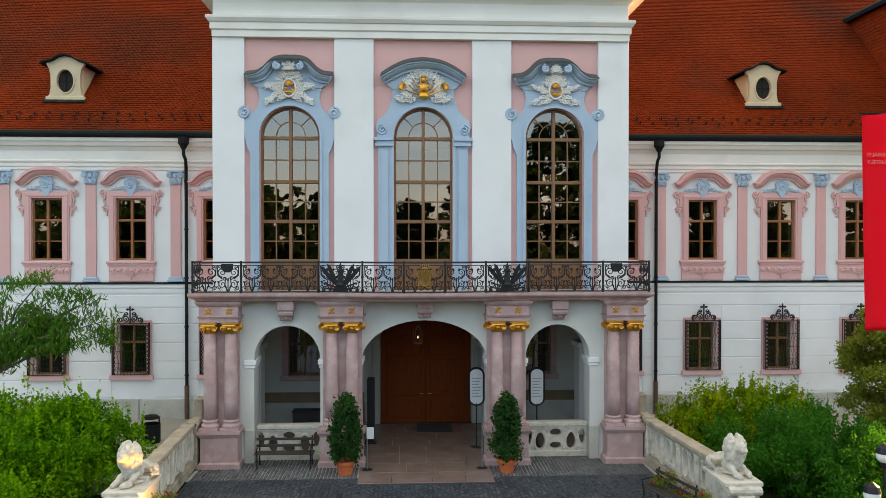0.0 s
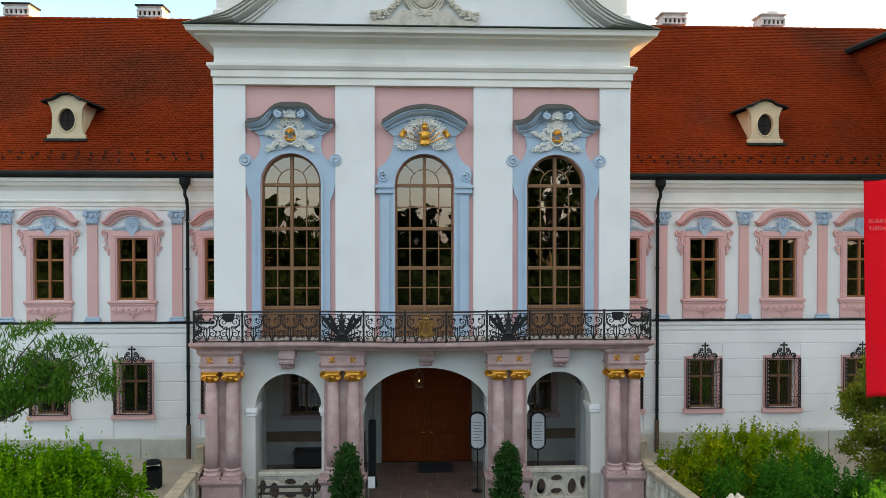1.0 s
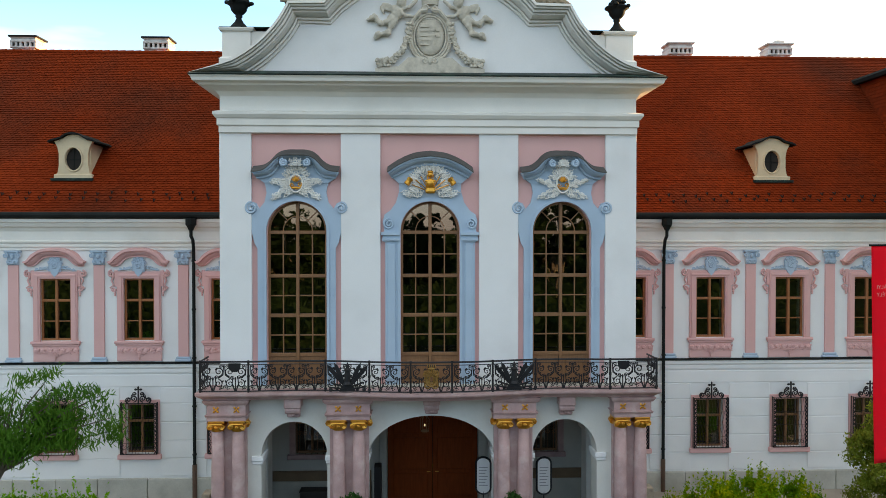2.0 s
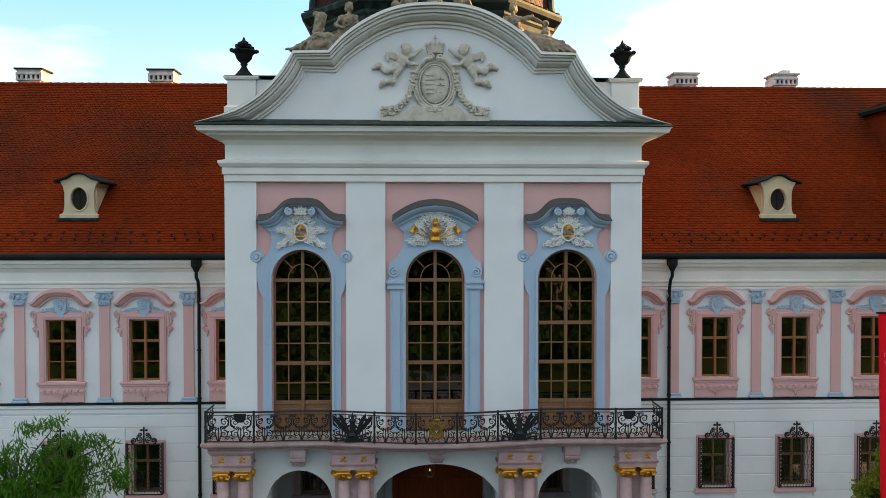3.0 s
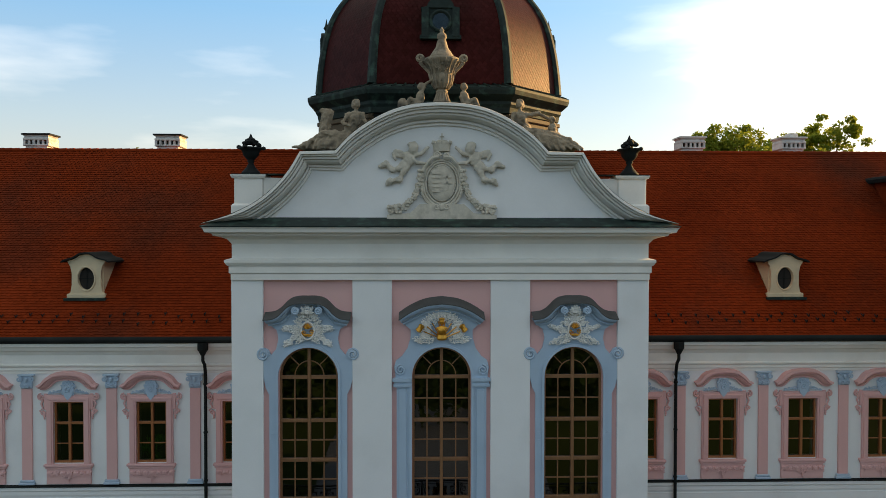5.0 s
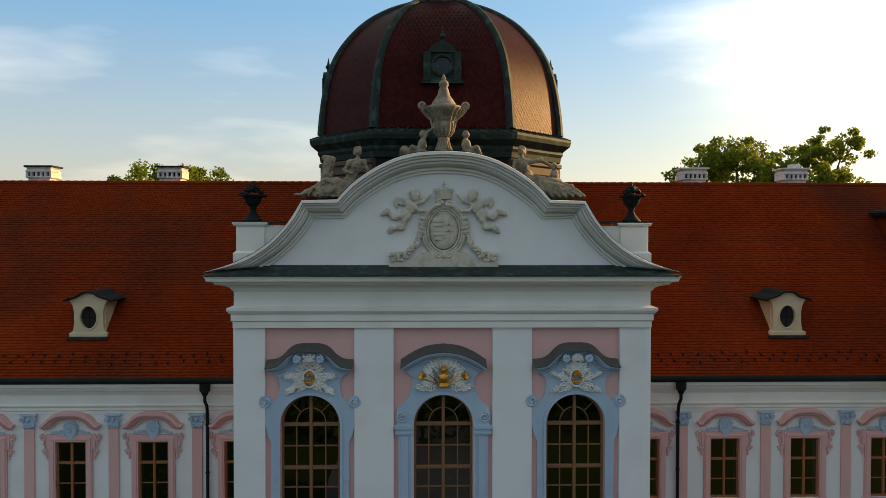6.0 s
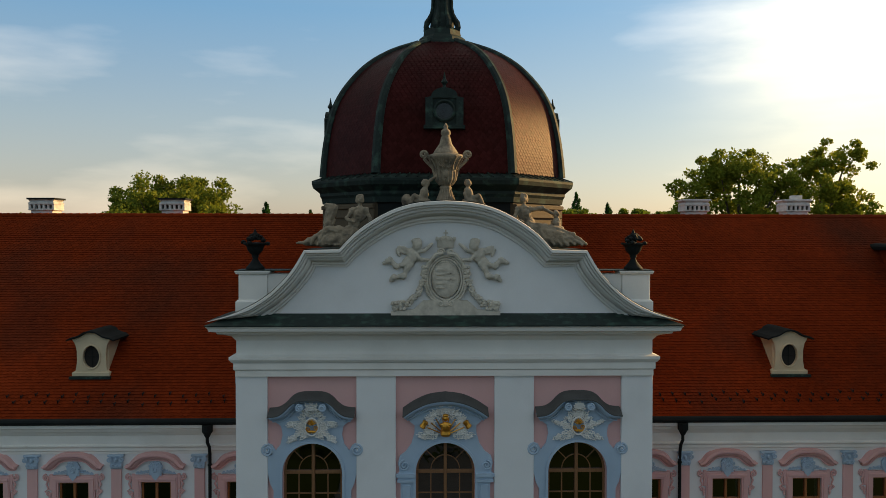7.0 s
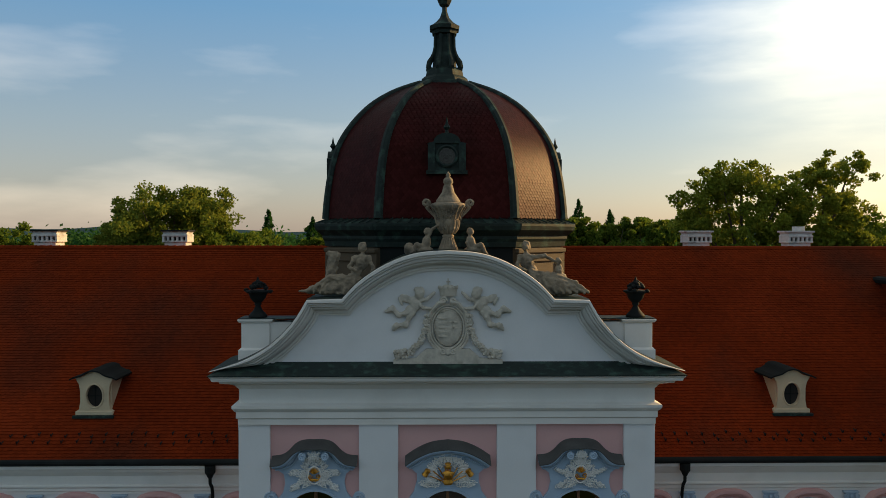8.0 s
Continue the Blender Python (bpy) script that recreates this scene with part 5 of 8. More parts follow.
def ionic_column(x, y):
    col = pp("column", lathe(bmesh.new(), [(0.2, 1.36), (0.205, 2.0), (0.198, 2.8), (0.172, 4.02)], 20, (x, y, 0)), PINKSTONE, "smooth pink marble column", smooth=True)
    bb = lathe(bmesh.new(), [(0.27, 1.14), (0.285, 1.18), (0.27, 1.22), (0.225, 1.25), (0.22, 1.29), (0.245, 1.31), (0.245, 1.34), (0.205, 1.37)], 20, (x, y, 0))
    box(bb, x - 0.29, x + 0.29, y - 0.29, y + 0.29, 1.06, 1.14)
    pp("column_base", bb, PINKSTONE, "", col)
    cb = lathe(bmesh.new(), [(0.2, 4.0), (0.22, 4.05), (0.25, 4.12), (0.26, 4.22)], 14, (x, y, 0))
    box(cb, x - 0.245, x + 0.245, y - 0.25, y + 0.25, 4.26, 4.33, 0.015)
    for t in (-1, 1):
        tube(cb, curl(x + t * 0.19, 4.16, 0.09, 1.7 * t, math.pi / 2, y - 0.26, 16), 0.028, 5)
        tube(cb, [(x + t * 0.19, y - 0.25, 4.16), (x + t * 0.19, y + 0.2, 4.16)], 0.075, 10)
    tube(cb, [(x - 0.2, y - 0.26, 4.24), (x + 0.2, y - 0.26, 4.24)], 0.03, 5)
    blob(cb, x, y - 0.26, 4.14, 0.07, 0.03, 0.05, sub=1)
    pp("capital", cb, GOLD, "gilded scrolled capital", col)


for c, w in ((-6.2, 0.62), (-2.52, 0.7), (2.58, 0.7), (6.24, 0.62)):
    pb = boxed(c - w + 0.06, c + w - 0.06, -0.88, AY0, GZ, 0.9)
    PTH = [(c - w + 0.06, AY0), (c - w + 0.06, -0.88), (c + w - 0.06, -0.88), (c + w - 0.06, AY0)]
    sweep(pb, PTH, [(-0.1, GZ), (0.07, GZ), (0.07, 0.06), (0.02, 0.1), (-0.1, 0.1)])
    sweep(pb, PTH, [(-0.1, 0.84), (0.02, 0.85), (0.06, 0.92), (0.09, 0.96), (0.09, 1.05), (-0.1, 1.06)])
    box(pb, c - w, c + w, -0.9, AY0, 1.0, 1.055)
    pp("pedestal", pb, PINKSTONE, "pink stone pedestal")
    bb = boxed(c - w + 0.1, c + w - 0.1, AY0 - 0.2, AY0 + 0.01, 1.05, 4.35)
    bp_ = pp("back_pilaster", bb, PINKSTONE, "pink pilaster behind the columns")
    for t in (-1, 1):
        # gilded capital on each flank of the pilaster
        e = c + t * (w - 0.1)
        vb_ = boxed(e - 0.04, e + 0.04, AY0 - 0.26, AY0, 4.24, 4.33, 0.01)
        tube(vb_, [(e + t * 0.02, AY0 - 0.24, 4.16), (e + t * 0.02, AY0, 4.16)], 0.085, 10)
        tube(vb_, curl(e + t * 0.02, 4.16, 0.1, -1.7 * t, math.pi / 2, AY0 - 0.25, 14), 0.028, 5)
        pp("pilaster_capital", vb_, GOLD, "gilded scrolled capital", bp_)
    for t in (-1, 1):
        ionic_column(c + t * 0.31, -0.62)
    eb = boxed(c - w + 0.04, c + w - 0.04, -0.86, AY0, 4.335, 4.95)
    PTH = [(c - w + 0.04, AY0), (c - w + 0.04, -0.86), (c + w - 0.04, -0.86), (c + w - 0.04, AY0)]
    sweep(eb, PTH, [(-0.1, 4.45), (0.03, 4.46), (0.06, 4.52), (-0.1, 4.53)])
    sweep(eb, PTH, [(-0.1, 4.82), (0.04, 4.83), (0.09, 4.9), (0.12, 4.97), (-0.1, 4.98)])
    pp("entablature_block", eb, PINKSTONE, "pink entablature block")
    for t in (-1, 1):
        gb_ = bmesh.new()
        for k in range(4):
            a = math.pi / 4 + k * math.pi / 2
            blob(gb_, c + t * 0.31 + 0.07 * math.cos(a), -0.87, 4.68 + 0.07 * math.sin(a), 0.06, 0.025, 0.035, -math.degrees(a), 1)
        blob(gb_, c + t * 0.31, -0.88, 4.68, 0.035, 0.03, 0.035, sub=1)
        pp("gilded_rosette", gb_, GOLD, "small gilded rosette")

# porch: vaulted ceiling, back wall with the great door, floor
pp("porch_ceiling", boxed(-6.1, 6.1, AY1, 4.6, 4.55, 4.7), SHADED_BEIGE)
bw = bmesh.new()
opening_wall(bw, -6.1, -2.2, GZ, 4.6, -4.35, 0.6, 1.75, 3.9, 0, 4.6, 5.1)
opening_wall(bw, -2.2, 2.2, GZ, 4.6, 0.2, 1.72, GZ, 3.1, 1.0, 4.6, 5.1)
opening_wall(bw, 2.2, 6.1, GZ, 4.6, 4.35, 0.6, 1.75, 3.9, 0, 4.6, 5.1)
pp("porch_back_wall", bw, SHADED_BEIGE)
# brown stone dado and door jambs on the back wall
for s, a, b in ((-1, -6.09, -2.12), (1, 2.5, 6.09)):
    dd = boxed(a, b, 4.555, 4.602, GZ, 1.05)
    box(dd, a, b, 4.53, 4.602, 1.05, 1.13, 0.012)
    pp("porch_dado", dd, DADO, "brown stone dado")
    jb = boxed(0.2 + s * 1.74, 0.2 + s * 2.02, 4.5, 4.604, GZ, 3.1, 0.02)
    box(jb, 0.2 + s * 1.74, 0.2 + s * 2.3, 4.49, 4.604, GZ, 0.75, 0.04)
    box(jb, 0.2 + s * 1.72, 0.2 + s * 2.06, 4.47, 4.604, 3.1, 3.24, 0.02)
    pp("door_jamb", jb, PLINTH, "pale stone door jamb")
for s in (-1, 1):
    sb = bmesh.new()
    for t in (-1, 1):
        box(sb, s * 4.35 + t * 0.6, s * 4.35 + t * 0.82, 4.52, 4.62, 1.76, 3.9)
    box(sb, s * 4.35 - 0.82, s * 4.35 + 0.82, 4.52, 4.62, 3.9, 4.1)
    box(sb, s * 4.35 - 0.9, s * 4.35 + 0.9, 4.45, 4.62, 1.58, 1.76, 0.02)
    pp("porch_window_surround", sb, PINKSTONE, "red stone window surround")
    fb = bmesh.new()
    for x in (-0.6, 0.0, 0.6):
        box(fb, s * 4.35 + x - 0.04, s * 4.35 + x + 0.04, 4.75, 4.85, 1.75, 3.9)
    for z in (1.8, 2.9, 3.86):
        box(fb, s * 4.35 - 0.6, s * 4.35 + 0.6, 4.753, 4.847, z - 0.04, z + 0.04)
    for k in range(5):
        tube(fb, curl(s * 4.35 - 0.44 + 0.22 * k, 2.55, 0.1, 1.3, k, 4.55, 12), 0.013, 4)
        tube(fb, [(s * 4.35 - 0.44 + 0.22 * k, 4.55, 1.76), (s * 4.35 - 0.44 + 0.22 * k, 4.55, 3.9)], 0.01, 4)
    pp("porch_window_frame", fb, WOOD)
    gl = bmesh.new()
    gl.faces.new([gl.verts.new(p) for p in ((s * 4.35 - 0.6, 4.8, 1.75), (s * 4.35 + 0.6, 4.8, 1.75), (s * 4.35 + 0.6, 4.8, 3.9), (s * 4.35 - 0.6, 4.8, 3.9))])
    pp("porch_pane", gl, GLASS).visible_shadow = False
door = thing("door_1", 0.2, 4.75, GZ, "closed red-brown wooden double entrance door", "door", kind="structure")
DI = door.matrix_world.inverted()
for s in (-1, 1):
    lb = boxed(0.2 + s * 0.01, 0.2 + s * 1.7, 4.75, 4.83, GZ, 4.05)
    for z0, z1 in ((0.1, 0.95), (1.1, 2.3), (2.45, 3.05), (3.2, 3.75)):
        box(lb, 0.2 + s * 0.18, 0.2 + s * 1.5, 4.71, 4.77, z0, z1, 0.02)
    leaf = part("door_leaf", lb, DOORWOOD, door)
    leaf.matrix_parent_inverse = DI
    hb = tube(bmesh.new(), [(0.2 + s * 0.1, 4.72, 1.0), (0.2 + s * 0.1, 4.66, 1.02), (0.2 + s * 0.22, 4.66, 1.02)], 0.015, 6)
    part("door_handle", hb, GOLD, leaf, "brass handle")

# ---- balcony ----
balcony = thing("balcony", 0, -0.6, 5.0, "stone balcony with black wrought iron scroll railing", "balcony", kind="structure")
BINV = balcony.matrix_world.inverted()
HALF = [(6.98, 0.0), (6.98, -0.98), (5.5, -1.02), (4.4, -0.94), (3.25, -0.96), (2.5, -1.08), (1.85, -1.22), (1.2, -1.33), (0.6, -1.38)]
EDGE = [(-x, y) for x, y in HALF] + [(0.0, -1.39)] + HALF[::-1]
sb = bmesh.new()
sweep(sb, EDGE, [(-0.35, 4.985), (-0.1, 4.985), (-0.05, 5.04), (0.02, 5.08), (0.08, 5.12), (0.1, 5.16), (0.1, 5.23), (-0.3, 5.235)])
a = [sb.verts.new((x, y + 0.2, 5.232)) for x, y in EDGE]
sb.faces.new(a)
b = [sb.verts.new((x * 0.99, y + 0.25 if y < -0.5 else y, 4.99)) for x, y in EDGE]
sb.faces.new(b[::-1])
ob = part("balcony_slab", sb, PINKSTONE, balcony, "pale pink moulded stone slab")
ob.matrix_parent_inverse = BINV
box(sb := bmesh.new(), -6.5, 6.5, -0.4, 0.2, 5.225, 5.24)
part("balcony_floor", sb, PLINTH, balcony).matrix_parent_inverse = BINV
RZ0, RZ1 = 5.27, 6.16
CORE = catmull(EDGE[1:-1], 6)


def rail_at(x):
    for p, q in zip(CORE, CORE[1:]):
        if p[0] <= x <= q[0]:
            f = (x - p[0]) / max(1e-6, q[0] - p[0])
            return p[1] + (q[1] - p[1]) * f + 0.03
    return -0.95


rl = bmesh.new()
for z, r in ((RZ1, 0.03), (RZ1 - 0.09, 0.014), (RZ0, 0.02)):
    line = [(-6.95, 0.0, z)] + [(x, rail_at(x), z) for x in np.linspace(-6.95, 6.95, 60)] + [(6.95, 0.0, z)]
    tube(rl, line, r, 5)
part("handrail", rl, IRON, balcony).matrix_parent_inverse = BINV
POSTS = [-6.95, -5.5, -3.2, -1.86, -0.62, 0.62, 1.86, 3.2, 5.5, 6.95]
for x in POSTS:
    pb = tube(bmesh.new(), [(x, rail_at(x), 5.23), (x, rail_at(x), 6.2)], 0.035, 6)
    blob(pb, x, rail_at(x), 5.32, 0.06, 0.06, 0.05, sub=1)
    blob(pb, x, rail_at(x), 5.72, 0.05, 0.05, 0.07, sub=1)
    part("railing_post", pb, IRON, balcony).matrix_parent_inverse = BINV


def bend(pts):
    return [(x, rail_at(x) + y, z) for x, y, z in pts]


def scroll_panel(bm, x0, x1, r=0.02):
    """Mirrored iron scrolls that fill the railing from x0 to x1."""
    n = max(1, round((x1 - x0) / 0.56))
    w = (x1 - x0) / n
    for k in range(n):
        m = x0 + (k + 0.5) * w
        h = w / 2
        for s in (-1, 1):
            tube(bm, bend(curl(m + s * h * 0.52, 5.86, h * 0.42, 1.6 * s, -math.pi / 2, 0, 20)), r, 4, r * 0.7)
            tube(bm, bend(curl(m + s * h * 0.5, 5.5, h * 0.38, -1.5 * s, math.pi / 2, 0, 18)), r, 4, r * 0.7)
            tube(bm, bend([(m + s * h * 0.08, 0, 5.29), (m + s * h * 0.28, 0, 5.5), (m + s * h * 0.2, 0, 5.72), (m + s * h * 0.5, 0, 5.66), (m + s * h * 0.9, 0, 5.76), (m + s * h * 0.95, 0, 6.05)]), r, 4)
            tube(bm, bend(curl(m + s * h * 0.3, 5.68, h * 0.2, 1.4 * s, 0, 0, 14)), r * 0.8, 4)
            tube(bm, bend(curl(m + s * h * 0.75, 6.02, h * 0.18, -1.4 * s, -math.pi / 2, 0, 12)), r * 0.8, 4)
            tube(bm, bend(curl(m + s * h * 0.82, 5.4, h * 0.2, 1.3 * s, math.pi, 0, 12)), r * 0.8, 4)
            for a_, b_ in ((0.3, 5.94), (0.62, 5.7), (0.2, 5.42), (0.85, 5.56)):
                x = m + s * h * a_
                blob(bm, x, rail_at(x), b_, 0.03, 0.014, 0.055, s * 35, 1)
        tube(bm, bend([(m, 0, RZ0), (m, 0, 5.45), (m, 0, 5.6)]), r, 4)
        blob(bm, m, rail_at(m), 5.64, 0.03, 0.014, 0.07, sub=1)
        for s in (-0.5, 0, 0.5):
            tube(bm, bend(curl(m + s * w * 0.66, 5.33, 0.05, 1.0, 0, 0, 10)), 0.01, 4)
    return bm


for x0, x1 in zip(POSTS, POSTS[1:]):
    part("scroll_panel", scroll_panel(bmesh.new(), x0 + 0.05, x1 - 0.05), IRON, balcony).matrix_parent_inverse = BINV
for s in (-1, 1):
    pb = bmesh.new()
    for k in range(3):
        y = -0.15 - 0.28 * k
        for z, r in ((5.9, 0.13), (5.5, 0.12)):
            tube(pb, [(s * 6.95, y + p[0], p[2]) for p in curl(0, z, r, 1.5, k, 0, 18)], 0.02, 4)
        tube(pb, [(s * 6.95, y, RZ0), (s * 6.95, y, RZ1)], 0.012, 4)
    part("scroll_panel", pb, IRON, balcony).matrix_parent_inverse = BINV
    # solid iron trophy of flags, and a small shield by the end post
    fb = bmesh.new()
    c = s * 2.52
    y = rail_at(c) - 0.05
    for k, a in enumerate((-40, -25, 25, 40)):
        # furled flags that widen upwards
        ar = radians(a)
        p = Vector((math.sin(ar), math.cos(ar)))
        q = Vector((p.y, -p.x))
        o = Vector((c + 0.06 * math.copysign(1, a), 5.4))
        ln = 0.68 if abs(a) < 30 else 0.74
        pts = [o + q * 0.03, o + p * ln * 0.55 + q * 0.065, o + p * ln + q * 0.06, o + p * (ln + 0.12), o + p * ln * 0.94 - q * 0.06, o + p * ln * 0.5 - q * 0.06, o - q * 0.03]
        prism(fb, [(v.x, v.y) for v in pts][::-1], y - 0.03 * (k % 2), y + 0.015)
    for t in (-1, 1):
        # cannon barrels and drums at the foot
        for z, ln in ((0.24, 0.5), (0.1, 0.54)):
            tube(fb, [(c, y - 0.05, 5.3 + z * 0.3), (c + t * ln, y - 0.05, 5.3 + z)], 0.032, 8, 0.022)
        lathe(fb, [(0.05, 5.27), (0.06, 5.3), (0.05, 5.36)], 10, (c + t * 0.5, y - 0.03, 0))
    prism(fb, [(c + 0.24 * math.cos(k * math.pi / 12), 5.27 + 0.22 * math.sin(k * math.pi / 12)) for k in range(13)][::-1], y - 0.07, y + 0.02)
    lathe(fb, [(0.14, 5.48), (0.1, 5.56), (0.085, 5.86), (0.11, 5.88), (0.11, 5.92), (0.05, 5.98), (0.045, 6.06), (0.01, 6.14)], 10, (c, y - 0.02, 0))
    part("flag_trophy", fb, IRON, balcony, "solid black iron trophy of flags").matrix_parent_inverse = BINV
    hb = prism(bmesh.new(), [(s * 5.9 + x, z) for x, z in ((-0.18, 6.12), (-0.17, 5.95), (-0.08, 5.86), (0.08, 5.86), (0.17, 5.95), (0.18, 6.12))], rail_at(s * 5.9) - 0.06, rail_at(s * 5.9) - 0.03)
    part("small_shield", hb, IRON, balcony, "small black iron shield").matrix_parent_inverse = BINV
gb_ = bmesh.new()
scrollwork(gb_, 0, -1.42, 5.66, 0.31, 77, 0.022)
scrollwork(gb_, 0, -1.44, 5.66, 0.24, 78, 0.02, -80)
tube(gb_, [(0.16 * math.cos(a), -1.45, 5.66 + 0.2 * math.sin(a)) for a in [2 * math.pi * k / 20 for k in range(21)]], 0.025, 5)
for s in (-1, 1):
    tube(gb_, curl(s * 0.13, 5.48, 0.12, 1.4 * s, math.pi / 2, -1.44, 14), 0.024, 5)
    tube(gb_, [(s * 0.05, -1.46, 5.54), (s * 0.07, -1.46, 5.78)], 0.02, 5)
blob(gb_, 0, -1.44, 5.98, 0.12, 0.04, 0.05)
for k in range(5):
    blob(gb_, -0.12 + 0.06 * k, -1.44, 6.06, 0.02, 0.02, 0.06, 0, 1)
part("gilded_crest", gb_, material("dulled_gilding", (0.30, 0.17, 0.05), 0.45, metal=0.7, vary=0.4, scale=8), balcony, "tarnished gilded crest").matrix_parent_inverse = BINV

# ---- sculpture on the roofline ----
def sculpt(name, shapes, mat, m, label, category, voxel=0.024, parent=None, group="", folds=0.0):
    """A carved figure: overlapping masses fused into one worn surface."""
    bm = bmesh.new()
    for s in shapes:
        if s[0] == "limb":
            pts = [Vector(p) for p in s[1]]
            for a, b in zip(pts, pts[1:]):
                n = max(2, int((b - a).length / 0.05))
                for k in range(n + 1):
                    p = a.lerp(b, k / n)
                    r = s[2] + (s[3] - s[2]) * k / n
                    blob(bm, p.x, p.y, p.z, r, r, r, 0, 1)
        else:
            blob(bm, *s)
    me = finish(name, bm, mat, True)
    ob = new(name, me)
    rm = ob.modifiers.new("fuse", "REMESH")
    rm.mode, rm.voxel_size, rm.use_smooth_shade = "VOXEL", voxel, True
    tx = bpy.data.textures.new(name, "CLOUDS")
    tx.noise_scale = 0.2
    dp = ob.modifiers.new("wear", "DISPLACE")
    dp.texture, dp.strength, dp.mid_level = tx, 0.03, 0.5
    tf = bpy.data.textures.new(name + "_fine", "CLOUDS")
    tf.noise_scale = 0.1
    df = ob.modifiers.new("chips", "DISPLACE")
    df.texture, df.strength, df.mid_level = tf, 0.03, 0.5
    if folds:
        tw = bpy.data.textures.new(name + "_folds", "WOOD")
        tw.wood_type, tw.noise_basis_2, tw.noise_scale, tw.turbulence = "BANDNOISE", "SIN", 0.16, 5.0
        dw = ob.modifiers.new("folds", "DISPLACE")
        dw.texture, dw.strength, dw.mid_level = tw, folds, 0.5
    ob.matrix_world = m
    if parent:
        ob.parent = parent
    return tagged(ob, label, category, group)


# reclining figure, facing away from the middle: x outward
RECLINE = [(0.52, 0, 0.42, 0.27, 0.22, 0.22), (0.43, 0, 0.68, 0.18, 0.15, 0.2, 15), (0.3, 0, 0.96, 0.21, 0.16, 0.25, 12), ("limb", [(0.06, 0, 1.13), (0.28, -0.02, 1.17), (0.5, -0.02, 1.11)], 0.095, 0.095),
           ("limb", [(0.26, 0, 1.18), (0.24, -0.02, 1.34)], 0.075, 0.075), (0.22, -0.04, 1.46, 0.115, 0.13, 0.16, 8), (0.26, 0.04, 1.53, 0.13, 0.12, 0.1), (0.32, 0.06, 1.44, 0.07, 0.08, 0.1),
           ("limb", [(0.58, -0.1, 0.42), (1.15, -0.17, 0.52)], 0.17, 0.13), ("limb", [(1.15, -0.17, 0.52), (1.72, -0.15, 0.16), (1.8, -0.15, 0.1)], 0.12, 0.08), ("limb", [(1.8, -0.15, 0.1), (2.12, -0.17, 0.07)], 0.07, 0.05),
           ("limb", [(0.6, 0.12, 0.36), (1.2, 0.1, 0.32), (1.85, 0.04, 0.1)], 0.16, 0.08), (1.0, 0.0, 0.04, 1.12, 0.3, 0.08)]
# thin ridges of cloth over the hips and down to the base
CLOTH_L = [("limb", [(0.5 + 0.13 * k, -0.17, 0.5 - 0.02 * k), (0.47 + 0.16 * k, -0.25, 0.27), (0.42 + 0.18 * k, -0.28, 0.02)], 0.05, 0.05) for k in range(8)]
left_fig = RECLINE + CLOTH_L + [(1.0, -0.14, 0.16, 0.7, 0.19, 0.2, 8), (0.75, -0.12, 0.34, 0.35, 0.16, 0.2), ("limb", [(0.5, -0.06, 1.09), (0.66, -0.16, 0.84)], 0.085, 0.065), ("limb", [(0.66, -0.16, 0.84), (0.42, -0.24, 0.72)], 0.06, 0.05), ("limb", [(0.06, 0, 1.1), (-0.08, -0.06, 0.76)], 0.085, 0.065), ("limb", [(-0.08, -0.06, 0.76), (0.08, -0.14, 0.46)], 0.06, 0.05),
           ("limb", [(1.3, 0.16, 0.15), (1.22, 0.16, 0.62), (1.14, 0.16, 1.1)], 0.18, 0.19), ("limb", [(1.05, 0.12, 1.2), (1.28, 0.12, 1.27)], 0.13, 0.11), (0.0, 0.05, 0.2, 0.28, 0.25, 0.24)]
CLOTH_R = [("limb", [(0.36 + 0.05 * k, -0.17, 0.74 - 0.02 * k), (0.34 + 0.13 * k, -0.3, 0.46 - 0.01 * k), (0.28 + 0.21 * k, -0.33, 0.02)], 0.06, 0.06) for k in range(9)] + [("limb", [(0.55 + 0.1 * k, -0.12, 0.62), (0.9 + 0.16 * k, -0.26, 0.34), (1.1 + 0.2 * k, -0.28, 0.04)], 0.06, 0.04) for k in range(6)]
right_fig = RECLINE + CLOTH_R + [(1.05, -0.18, 0.2, 0.85, 0.2, 0.26, 8), (0.7, -0.16, 0.46, 0.36, 0.18, 0.24), ("limb", [(0.5, -0.03, 1.1), (0.82, -0.1, 1.16)], 0.09, 0.07), ("limb", [(0.82, -0.1, 1.16), (1.1, -0.1, 1.0)], 0.065, 0.05), ("limb", [(0.06, 0, 1.1), (-0.06, -0.12, 0.8)], 0.09, 0.07), ("limb", [(-0.06, -0.12, 0.8), (0.22, -0.24, 0.72)], 0.065, 0.05),
           (1.24, 0.0, 0.98, 0.11, 0.12, 0.13), (1.26, 0.02, 0.7, 0.15, 0.15, 0.2), (1.3, 0.02, 0.4, 0.22, 0.2, 0.25), (-0.02, 0.05, 0.22, 0.26, 0.25, 0.26), (0.85, -0.05, 0.36, 0.4, 0.24, 0.24, 20)]
sculpt("statue", left_fig, ROOFSTONE, pose(-2.45, 0.4, 17.28) @ Matrix.Diagonal((-1.06, 1.1, 1.0, 1)), "weathered grey stone reclining figure on the pediment", "statue", group="pediment statues", folds=0.03)
sculpt("statue", right_fig, ROOFSTONE, pose(2.25, 0.5, 17.28) @ Matrix.Diagonal((1.06, 1.15, 1.03, 1)), "weathered grey stone reclining draped figure on the pediment", "statue", group="pediment statues", folds=0.03)
